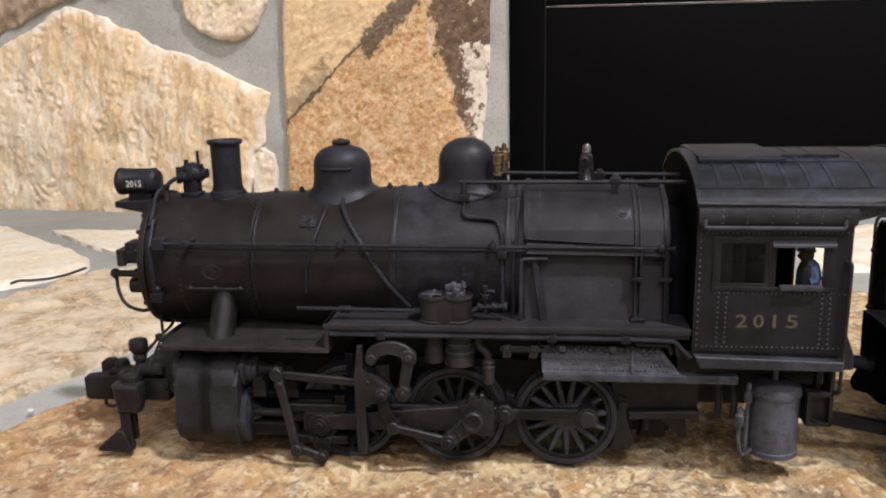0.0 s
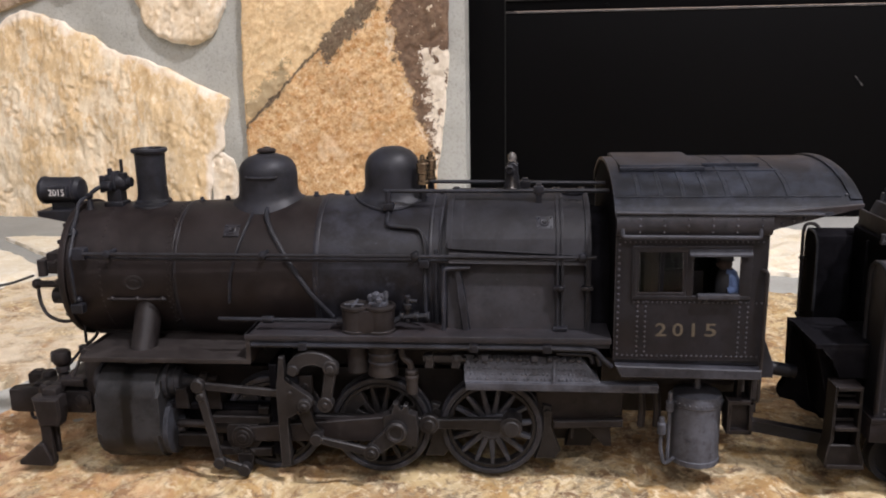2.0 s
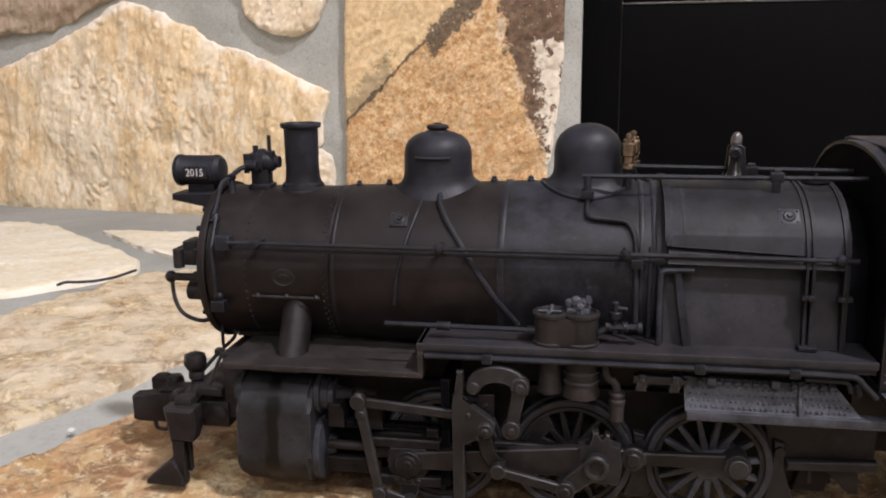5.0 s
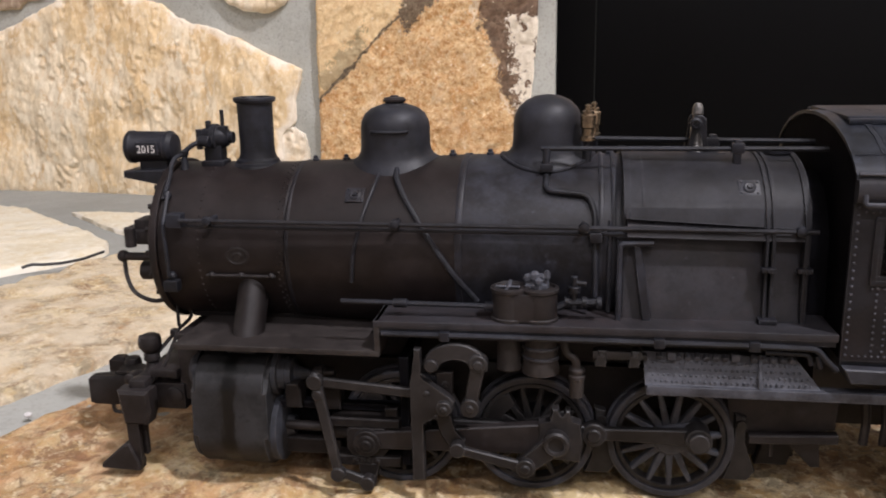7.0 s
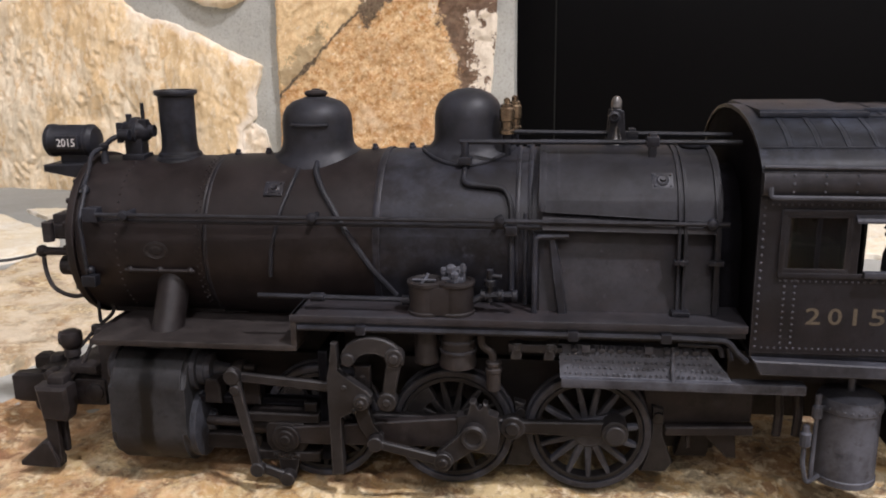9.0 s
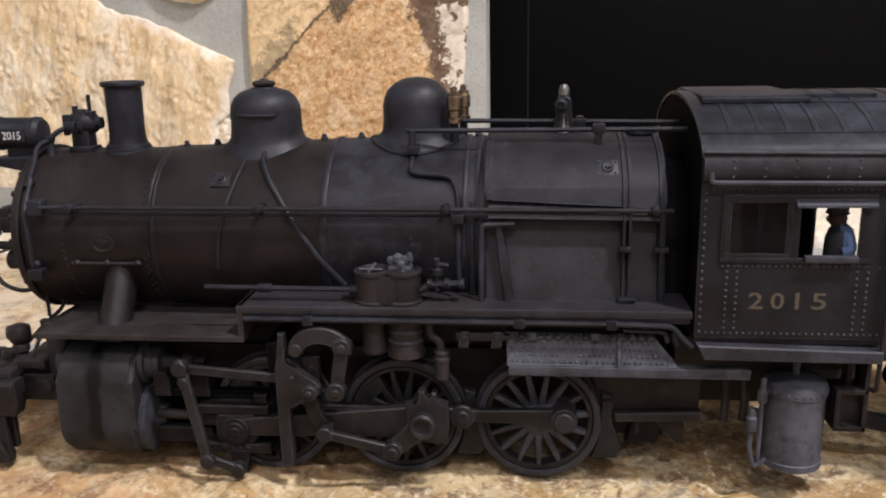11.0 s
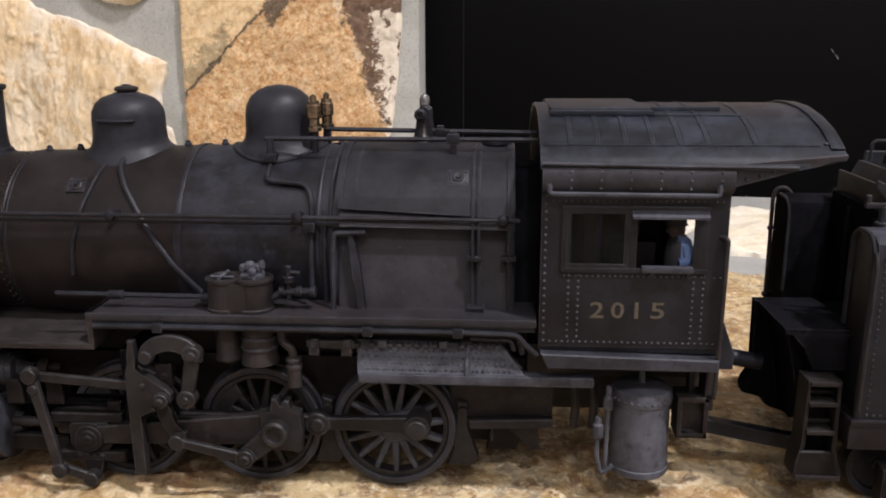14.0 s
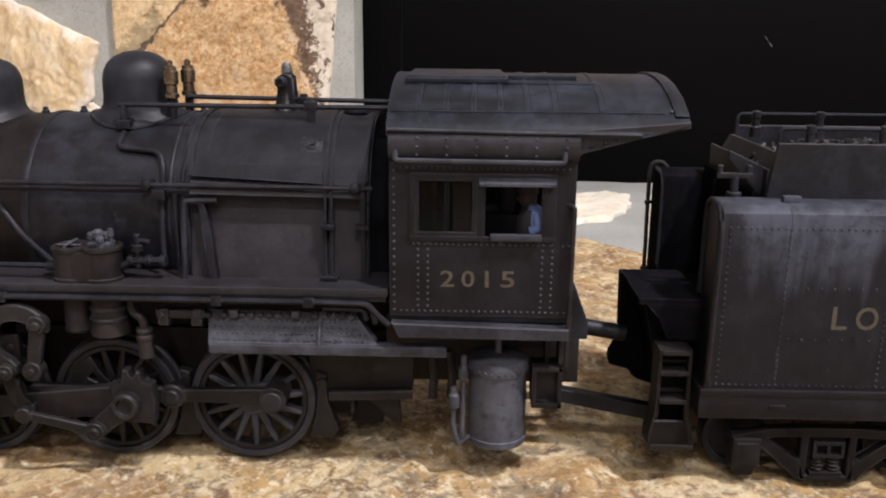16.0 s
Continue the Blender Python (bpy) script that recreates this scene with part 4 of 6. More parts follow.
# stack and domes
bm = B()
lathe(bm, (-82.3, YC, 0), (0, 0, 1), [(7.2, 75.4), (6.8, 76.6), (5.9, 77.2), (5.7, 77.9), (5.1, 78.4), (4.75, 79.6), (4.6, 82), (4.75, 93.0), (5.5, 93.4), (5.7, 94.0), (5.55, 94.6), (4.7, 94.7), (4.2, 94.0), (4.0, 84.0)], 44)
part("smokestack", bm, BLACK, loco, "plain black smokestack with a rolled lip")


def dome(name, x, r, base, profile):
    """A turned dome whose flared skirt follows the boiler's curve."""
    bm = B()
    rings, n = [], 48
    for rad, z in profile:
        row = []
        for k in range(n):
            a = 2 * math.pi * k / n
            dx, dy = rad * math.cos(a), rad * math.sin(a)
            rr = boiler_r(x + dx) + 0.15
            low = ZC + math.sqrt(max(0.0, rr * rr - dy * dy))
            s = max(0.0, min(1.0, (z - base) / 4.6))
            row.append(bm.verts.new((x + dx, YC + dy, (low + (z - base)) * (1 - s) + z * s)))
        rings.append(row)
    for a, b in zip(rings, rings[1:]):
        bridge(bm, a, b)
    bm.faces.new(rings[-1])
    return part(name, bm, DOME, loco)


sand = dome("sand_dome", -43.8, 9.2, 78.4, [(11.6, 78.0), (11.4, 78.4), (10.2, 79.1), (9.5, 80.2), (9.2, 82.0), (9.15, 86.6), (8.9, 88.2), (8.0, 90.0), (6.4, 91.4), (4.2, 92.2), (3.4, 92.4), (3.3, 92.6), (0.2, 92.7)])
bm = B()
lathe(bm, (-43.8, YC, 92.2), (0, 0, 1), [(2.4, -0.3), (2.4, 0.6), (3.0, 1.0), (3.05, 1.5), (2.5, 2.0), (1.2, 2.2), (1.0, 2.5), (0.2, 2.6)], 24)
part("filler_cap", bm, SMOKE, sand, "brown lid of the sand box")
bm = B()
tube(bm, [(-48.4, YC - 7.6, 86.0), (-48.3, YC - 8.5, 86.0), (-45.8, YC - 9.35, 86.0), (-43.8, YC - 9.55, 86.0), (-41.8, YC - 9.35, 86.0), (-39.3, YC - 8.5, 86.0), (-39.2, YC - 7.6, 86.0)], 0.45, 8, 0.6)
part("grab_iron", bm, BLACK, sand)
steam = dome("steam_dome", -3.8, 8.9, 79.6, [(11.8, 79.2), (11.6, 79.7), (9.9, 80.5), (9.1, 81.6), (8.85, 83.4), (8.8, 87.4), (8.4, 89.6), (7.4, 91.6), (5.6, 93.2), (3.2, 94.3), (0.2, 94.7)])
bm = B()
pts = [(-3.8 + 11.8 * math.cos(a), YC + 11.8 * math.sin(a)) for a in np.linspace(0, 2 * math.pi, 41)]
tube(bm, [(px, py, ZC + math.sqrt((boiler_r(px) + 0.2) ** 2 - (py - YC) ** 2)) for px, py in pts], 0.5, 8, 0.3)
part("dome_ring", bm, BLACK, steam)

# safety valves, bell and the pipes along the top
for x, y, s in ((6.3, 27.6, 1.0), (7.9, 36.0, 0.95)):
    bm = B()
    lathe(bm, (x, y, 83.4), (0, 0, 1), [(1.2, 0), (1.9 * s, 0.2), (1.9 * s, 1.1), (1.5 * s, 1.4), (1.5 * s, 3.2), (1.9 * s, 3.5), (1.9 * s, 6.4), (1.5 * s, 6.8), (1.5 * s, 7.5), (0.8, 7.8), (0.8, 8.8), (0.2, 9.2)], 18)
    valve = part("safety_valve", bm, BRASS, loco, "tarnished brass safety valve")
    bm = B()
    cyl(bm, (x, y, 78), (x, y, 83.5), 1.1, n=14)
    part("valve_stem", bm, BLACK, valve)
bell = new("bell_stand")
bell.parent = loco
bm = B()
lathe(bm, (33.5, YC, 80.4), (0, 0, 1), [(3.0, 0), (2.4, 0.6), (1.9, 1.8), (1.7, 4.0), (1.6, 7.6), (1.2, 8.2), (1.1, 8.8), (1.35, 9.2), (1.3, 10.8), (0.8, 11.7), (0.2, 11.9)], 20)
part("bell", bm, PEWTER, bell, "dull grey metal bell")
bm = B()
for y0 in (YC - 3.4, YC + 2.4):
    prism(bm, [(30.6, 79.6), (32.0, 79.6), (32.6, 84.6), (33.5, 85.6), (34.4, 84.6), (35.0, 79.6), (36.4, 79.6), (35.4, 85.0), (35.2, 88.6), (34.2, 89.4), (32.8, 89.4), (31.8, 88.6), (31.6, 85.0)], "y", y0, y0 + 1.0, 0.2)
cyl(bm, (33.5, YC - 4.2, 87.2), (33.5, YC + 4.2, 87.2), 0.7, n=12)
lathe(bm, (32.7, YC - 3.4, 87.4), (0, -1, 0), [(1.5, 0), (1.5, 0.9), (0.95, 1.2), (0.8, 0.5), (0.1, 0.5)], 16)
part("yoke", bm, BLACK, bell)
bm = B()
tube(bm, [(8.0, YC, 83.4), (63, YC, 82.6)], 0.6)
part("top_pipe", bm, BLACK, loco)
bm = B()
tube(bm, [(-5.0, YC - 11.4, 82.2), (63, YC - 12, 82.2)], 0.6)
tube(bm, [(-3.6, YC - 12.2, 82.4), (-3.7, YC - 12.2, 77)], 0.9)
box(bm, -5.2, -2.0, YC - 13.4, YC - 10, 76.6, 78.6, 0.3)
part("throttle_rod", bm, BLACK, loco)
for x, y in ((41.4, YC - 12), (37.5, YC)):
    bm = B()
    box(bm, x - 0.9, x + 0.9, y - 1.0, y + 1.0, 77.5, 84.4, 0.3)
    box(bm, x - 1.5, x + 1.5, y - 1.2, y + 1.2, 81.2, 83.6, 0.3)
    part("pipe_bracket", bm, BLACK, loco)
bm = B()
box(bm, 29.6, 40, YC - 5.4, YC + 5.4, 78.6, 80.4, 0.4)
part("bell_base", bm, BLACK, bell)
bm = B()
lathe(bm, (52, YC - 4, 78.5), (0, 0, 1), [(3.4, 0), (3.4, 1.8), (3.9, 2.0), (3.9, 2.6), (0.2, 2.8)], 20)
part("turret_cap", bm, BLACK, loco)
bm = B()
for x in (-66, -57.5, -28.5, -18.6, 12.0, 24.4):
    lathe(bm, (x, YC, ZC + boiler_r(x) - 0.4), (0, 0, 1), [(1.0, 0), (1.0, 1.0), (0.7, 1.1), (0.7, 1.7), (0.3, 1.9)], 8)
part("boiler_studs", bm, BOILER, boiler, kind="stuff")

# firebox with its jacket and bands
bm = B()


def arch(r, low, n=28, flare=2.4):
    """Cross-section: round top, upright sides, down to low."""
    top = [(YC - r * math.cos(a), ZC + r * math.sin(a)) for a in np.linspace(0.38, math.pi - 0.38, n)]
    return [(YC - r - flare, low)] + top + [(YC + r + flare, low)]


prism(bm, arch(23.9, 43.4), "x", 14.6, 56.4, 0.4)
firebox = part("firebox", bm, DUSTY, loco)
# shaded gap before the cab, put in as a narrower near-black plate
bm = B()
prism(bm, arch(19.6, 43.4, 28, 0.6), "x", 56.2, 62.6, 0.2)
part("backplate", bm, SOOT_SHADE, firebox)


def jacket(off, low, n=44):
    """Upper cross-section of the square-shouldered jacket, open below the given height."""
    k = 0.8
    a0 = math.asin(min(1.0, (low - ZC) / (24.3 + off)) ** (1 / k)) if low > ZC else 0.0
    out = []
    for a in np.linspace(a0, math.pi - a0, n):
        c, q = math.cos(a), math.sin(a)
        out.append((YC - (26.6 + off) * math.copysign(abs(c) ** k, c), ZC + (24.3 + off) * abs(q) ** k))
    return out


bm = B()
prism(bm, jacket(0.2, 66.6) + jacket(-3.0, 66.6)[::-1], "x", 15.2, 56.2, 0.9)
for v in bm.verts:
    if v.co.z < 69:
        v.co.z += (36 - v.co.x) * 0.05
    if v.co.x < 16.5 and v.co.z > 70:
        v.co.z += 0.25
part("upper_jacket", bm, HOOD, firebox, sharp=40)
for flip in (1, -1):
    bm = B()
    # sloping ledge below the jacket, wide at the front
    a = [(15.6, 22.0, 68.4), (15.6, 25.0, 66.4), (15.6, 26.2, 63.6), (15.6, 20.0, 63.6)]
    b = [(55.6, 22.0, 65.8), (55.6, 25.4, 64.6), (55.6, 26.2, 63.0), (55.6, 20.0, 63.0)]
    va, vb = ([bm.verts.new((x, YC - flip * y, z)) for x, y, z in row] for row in (a, b))
    bm.faces.new(va), bm.faces.new(vb)
    bridge(bm, va, vb)
    part("jacket_ledge", bm, DUSTY, firebox)
bm = B()
prism(bm, jacket(0.9, 67.8) + jacket(-1.5, 67.8)[::-1], "x", 14.7, 16.3, 0.55)
part("jacket_rim", bm, HOOD, firebox, sharp=50)
bm = B()
for x in np.arange(19.5, 54, 2.3):
    rivet(bm, x, YC - 24.6, 66.9 - (x - 15.6) * 0.045, 0.2)
part("ledge_rivets", bm, BOILER, firebox, kind="stuff")
for x, w, low in ((19.2, 0.5, 67.0), (46.6, 0.6, 44.0), (48.0, 0.7, 44.0), (55.2, 1.2, 44.0)):
    bm = B()
    if low > 50:
        prism(bm, jacket(0.45, low + 1.4) + jacket(-0.6, low + 1.4)[::-1], "x", x - w / 2, x + w / 2, 0.1)
    else:
        prism(bm, [(YC - 27.2, low), (YC - 26.7, 63.4)] + jacket(0.65, 66.4) + [(YC + 26.7, 63.4), (YC + 27.2, low), (YC + 24.4, low)] + jacket(-1.6, 66)[::-1] + [(YC - 24.4, low)], "x", x - w / 2, x + w / 2, 0.15)
    part("jacket_band", bm, HOOD, firebox)
for x in (47.4, 55.2):
    bm = B()
    box(bm, x - 1.8, x + 1.4, YC - 27.5, YC - 25.4, 55.9, 57.0, 0.2)
    cyl(bm, (x, YC - 27.9, 56.5), (x, YC - 25.8, 56.5), 0.7, n=8)
    part("band_clamp", bm, BOILER, firebox)
bm = B()
box(bm, 45.4, 49.4, YC - 29.0, YC - 25.8, 44.2, 45.2, 0.2)
part("band_foot", bm, BOILER, firebox)
bm = B()
prism(bm, [(17.0, 61.6), (18.6, 61.6), (20.0, 55.0), (21.6, 43.6), (19.4, 43.6), (18.0, 55.0)], "y", YC - 25.4, YC - 21.6, 0.3)
for v in bm.verts:
    v.co.y -= max(0.0, (60 - v.co.z) * 0.17)
prism(bm, [(13.4, 62.6), (13.4, 43.8), (14.6, 43.8), (14.6, 61.6)], "y", YC - 25.0, YC - 22, 0.2)
tube(bm, [(13.9, YC - 28.0, 44), (13.9, YC - 25.6, 61.8), (21.6, YC - 25.4, 62.0)], 0.7, 8, 1.5)
part("corner_pipe", bm, BOILER, firebox)

# pipes and rods on the boiler's side
bm = B()
tube(bm, [(-95, 9.5, 65.6), (57.4, 7.4, 65.4)], 0.55)
rail = part("handrail", bm, HOOD, loco)
bm = B()
tube(bm, [(-94, 10.6, 63.9), (52, 8.9, 63.7)], 0.5)
part("sander_pipe", bm, BLACK, loco)
for x in (-87.6, -39.5, 5.6, 53.6):
    bm = B()
    y0 = np.interp(x, [-95, 57.4], [9.5, 7.4])
    lathe(bm, (x, y0 - 1.2, 65.45), (0, 1, 0), [(0.3, 0), (1.1, 0.3), (1.4, 1.2), (1.1, 2.1), (0.7, 2.6), (0.7, 8)], 14)
    part("rail_stanchion", bm, BLACK, rail)
bm = B()
tube(bm, [skin(-45.8, 77.4, 0.5), skin(-46.7, 72.5, 0.5), skin(-48.9, 65.7, 0.5), skin(-51.0, 57, 0.5), skin(-51.8, 50, 0.5)], 0.5, 8, 2)
ball(bm, skin(-45.8, 77.6, 0.6), 1.1)
part("sand_pipe", bm, BLACK, sand)
bm = B()
tube(bm, [skin(-41.9, 77.6, 0.7), skin(-41.4, 74.6, 0.7), skin(-38.6, 70.5, 0.7), skin(-32.2, 62, 0.7), skin(-26, 53.4, 0.7), skin(-20, 46, 0.7)], 0.75, 8, 2)
ball(bm, skin(-41.9, 77.8, 0.8), 1.2)
part("sand_pipe", bm, BLACK, sand)
bm = B()
tube(bm, [skin(-3.6, 78.4, 0.9), skin(-3.6, 72.2, 0.9), skin(6.6, 71.4, 0.9), skin(8.2, 68, 0.9), (8.4, 8.9, 56), (8.4, 8.6, 48.8)], 0.7, 10, 2.0)
box(bm, 7.0, 9.8, 7.6, 11, 62.0, 64.4, 0.4)
part("steam_feed_pipe", bm, BLACK, loco)
bm = B()
tube(bm, [(11.6, 10.2, 78 - 11), (11.6, 9.4, 60), (11.6, 9.2, 45)], 0.5)
part("band_pipe", bm, BLACK, boiler)

# running boards
bm = B()
box(bm, -95.0, -42.4, 0.0, 2 * YC, 34.8, 36.3, 0.25)
box(bm, -43.6, -42.2, 0.0, 2 * YC, 36.0, 44.0, 0.25)
part("front_running_board", bm, DECK, loco)
bm = B()
box(bm, -43.7, 61.4, -0.2, 2 * YC + 0.2, 42.2, 44.0, 0.3)
part("running_board", bm, DUSTY, loco)
bm = B()
box(bm, -43.6, 61, 0.2, 0.8, 41.0, 42.2, 0.1)
part("board_angle", bm, BLACK, loco)
bm = B()
tube(bm, [(-41.6, -0.4, 41.0), (46, -0.4, 40.9), (57.0, -0.4, 40.6), (59.2, -0.2, 37.8), (61.6, 0.2, 35.6)], 0.7, 8, 1.4)
tube(bm, [(46.5, 1.4, 38.9), (55.8, 1.4, 38.6), (56.4, 1.4, 36.2)], 0.55, 8, 1.0)
tube(bm, [(57.6, 1.6, 38.4), (58.4, 1.6, 35.4)], 0.6, 8)
for x in (-26.4, 22.9, 43.6):
    box(bm, x - 1.2, x + 1.2, -1.3, 0.6, 39.7, 42.0, 0.3)
part("board_pipe", bm, BLACK, loco)
bm = B()
prism(bm, [(23, 36), (27, 40.8), (41, 40.8), (45, 36)], "x", -100, -62, 0.3)
part("smokebox_saddle", bm, BROWN, loco)

# compressor oil can and the fittings beside it
bm = B()
for x, r, y in ((-11.2, 4.4, 5.0), (-4.6, 4.4, 5.0)):
    lathe(bm, (x, y, 43.9), (0, 0, 1), [(r * 0.96, 0), (r + 0.3, 0.2), (r + 0.3, 0.8), (r, 1.0), (r, 6.8), (r + 0.35, 7.2), (r + 0.35, 7.9), (r - 0.5, 8.2), (r - 0.8, 7.6), (0.2, 7.4)], 28)
box(bm, -11.2, -4.6, 0.75, 9.3, 44.3, 51.0, 0.2)
can = part("oil_can", bm, BROWN, loco)
bm = B()
box(bm, -7.8, -2.6, 4.6, 8.2, 51.2, 52.4, 0.2)
for x, y, h, r in ((-7.2, 6.4, 3.2, 0.8), (-5.6, 6.0, 4.0, 0.95), (-3.9, 6.4, 3.4, 0.75), (-2.8, 6.2, 4.2, 0.6), (-4.6, 4.6, 2.6, 0.7)):
    lathe(bm, (x, y, 51.4), (0, 0, 1), [(r, 0), (r, h * 0.5), (r * 1.4, h * 0.55), (r * 1.4, h * 0.85), (r * 0.7, h)], 6)
cyl(bm, (-8.0, 6.2, 54.0), (-2.2, 6.2, 54.0), 0.7, n=8)
prism(bm, [(-12.6, 51.6), (-11.8, 51.6), (-11.0, 52.6), (-11.6, 52.8)], "y", 2.2, 8.0, 0.1)
tube(bm, [(-14.6, 4.6, 51.9), (-9.0, 4.2, 52.0)], 0.35, 6)
part("pump_top", bm, GREY, can)
bm = B()
tube(bm, [(-52.5, 4.4, 47.3), (-15.2, 4.4, 47.0)], 0.65)
cyl(bm, (-39.5, 4.4, 47.2), (-36.0, 4.4, 47.2), 1.1)
cyl(bm, (-17.2, 4.4, 47.0), (-15.0, 4.4, 47.0), 1.2)
part("oil_line", bm, BLACK, loco)
bm = B()
tube(bm, [(-0.4, 5.0, 46.8), (2.2, 5.2, 48.2), (10.0, 5.4, 48.4)], 0.9, 8, 1)
cyl(bm, (3.6, 5.3, 46.6), (3.6, 5.3, 54.6), 0.8)
cyl(bm, (3.6, 5.3, 50.6), (3.6, 5.3, 52.2), 1.5)
cyl(bm, (3.6, 5.3, 53.0), (6.4, 5.3, 52.8), 0.6)
for x in (2.0, 6.0, 9.4):
    cyl(bm, (x - 0.6, 5.3, 48.3), (x + 0.6, 5.3, 48.3), 1.4)
part("check_valve", bm, BLACK, loco)
bm = B()
lathe(bm, (-11.6, 5, 31.2), (0, 0, 1), [(2.4, 0), (3.0, 0.3), (3.1, 0.8), (2.9, 1.2), (2.9, 11)], 24)
part("air_pump_cylinder", bm, DECK, loco)
bm = B()
lathe(bm, (-4.0, 5.0, 30.6), (0, 0, 1), [(3.6, 0), (4.5, 0.3), (4.55, 1.0), (4.25, 2.4), (4.1, 4.0), (4.1, 11.4)], 28)
pump = part("air_pump_cylinder", bm, DECK, loco, "brown ringed pump cylinder")
for z in (34.9, 37.4, 41.2):
    bm = B()
    lathe(bm, (-4.0, 5.0, z), (0, 0, 1), [(3.9, -0.5), (4.4, -0.35), (4.5, 0.0), (4.4, 0.35), (3.9, 0.5)], 28)
    part("ring", bm, TYRE, pump)
bm = B()
tube(bm, [(1.6, 4, 42), (1.8, 3.4, 36.5), (4.4, 3.0, 35.0), (4.6, 3.0, 27)], 1.0, 8, 1.6)
lathe(bm, (4.6, 3.0, 25.4), (0, 0, 1), [(1.2, 0), (1.7, 0.3), (1.75, 4.6), (2.0, 4.8), (2.0, 5.6), (1.6, 5.8), (1.6, 6.4), (1.9, 6.6), (1.9, 7.2), (1.3, 7.6)], 18)
part("pump_drain", bm, DECK, loco)
bm = B()
box(bm, 8.2, 19.4, 1.2, 4.0, 35.8, 37.8, 0.3)
box(bm, 18.8, 20.6, 1.6, 4.0, 35.9, 37.0, 0.2)
for x in (9.0, 16.6):
    prism(bm, [(x + 0.4, 38.2), (x + 2.2, 38.2), (x + 2.4, 36.2), (x + 2.0, 35.6), (x + 2.2, 34.2), (x - 0.2, 34.2), (x - 0.4, 34.9), (x + 0.3, 35.8)], "y", 0.5, 4.0, 0.3)
    cyl(bm, (x + 1.2, 0.1, 37.0), (x + 1.2, 1.0, 37.0), 0.55, n=8)
part("brake_hanger", bm, RODS, loco)

# cylinders: each with barrel jacket, valve chest and heads


def hull(c1, r1, c2, r2, n=16):
    """Outline round two circles, one above the other."""
    pts = [(c1[0] + r1 * math.cos(a), c1[1] + r1 * math.sin(a)) for a in np.linspace(math.pi, 2 * math.pi, n)]
    return pts + [(c2[0] + r2 * math.cos(a), c2[1] + r2 * math.sin(a)) for a in np.linspace(0.1, math.pi - 0.1, n)]


for side in (1, -1):
    def yy(y):
        return y if side == 1 else 2 * YC - y
    bm = B()
    prism(bm, [(yy(a), b) for a, b in hull((10.5, 11.6), 10.6, (9.2, 22.6), 8.8)], "x", -91.6, -71.8, 0.0)
    es = [e for e in bm.edges if abs(e.verts[0].co.x - e.verts[1].co.x) < 0.1]
    bmesh.ops.bevel(bm, geom=es, offset=1.1, segments=3, affect="EDGES")
    cylinder = part("cylinder", bm, CASING, loco, "dusty grey cylinder with valve chest")
    bm = B()
    prism(bm, [(yy(8), 28), (yy(8), 34.4), (yy(16), 34.4), (yy(16), 28)], "x", -84.6, -77.0, 0.4)
    box(bm, -90, -73, min(yy(14), yy(30)), max(yy(14), yy(30)), 12, 34, 0.4)
    part("steam_passage", bm, BLACK, cylinder)
    bm = B()
    lathe(bm, (-71.8, yy(10.5), 11.0), (1, 0, 0), [(9.2, 0), (9.2, 1.4), (8.2, 1.8), (3.0, 2.2), (2.4, 4.0), (1.2, 4.2)], 32)
    lathe(bm, (-71.8, yy(9.4), 26.0), (1, 0, 0), [(5.6, 0), (5.6, 1.2), (4.4, 1.4), (4.4, 3.0), (4.0, 3.2), (4.0, 4.6), (2.0, 5.0), (1.2, 9)], 28)
    lathe(bm, (-91.6, yy(9.4), 26.0), (-1, 0, 0), [(5.4, 0), (5.4, 1.0), (4.2, 1.4), (3.8, 2.6), (0.4, 2.8)], 28)
    lathe(bm, (-91.6, yy(10.5), 11.0), (-1, 0, 0), [(9.4, 0), (9.2, 0.9), (6.0, 1.6), (0.4, 2.0)], 28)
    part("cylinder_head", bm, JACKET, cylinder)
    bm = B()
    tube(bm, [(-79.2, yy(9.4), 34), (-79.2, yy(18.6), 50.4)], 4.0, 24)
    part("steam_pipe", bm, BROWN, loco)

# frame, pilot beam and coupler
bm = B()
box(bm, -104, 108, 22, 25, 13, 26, 0.4)
box(bm, -104, 108, 43, 46, 13, 26, 0.4)
box(bm, -70, 62, 25, 43, 22, 33, 0.4)
box(bm, -94, 60, 22.2, 24.8, 3.0, 14, 0.4)
box(bm, -62, 60, 43.2, 45.8, 4.0, 14, 0.4)
part("main_frame", bm, UNDER, loco)
bm = B()
box(bm, -112.0, -107.5, 8, 60, 14.0, 22.6, 0.6)
box(bm, -107.6, -98.6, 11, 57, 13.4, 20.8, 0.6)
box(bm, -100, -94, 12, 56, 16, 34.6, 0.5)
box(bm, -107.2, -99.6, 9.4, 58.6, 23.0, 25.2, 0.5)
box(bm, -104.4, -100.2, 14, 54, 20.6, 23.2, 0.3)
lathe(bm, (-101.4, 11.4, 17.4), (0, -1, 0), [(2.4, 0), (2.4, 1.0), (1.6, 1.4), (0.3, 1.6)], 14)
part("pilot_beam", bm, BROWN, loco)
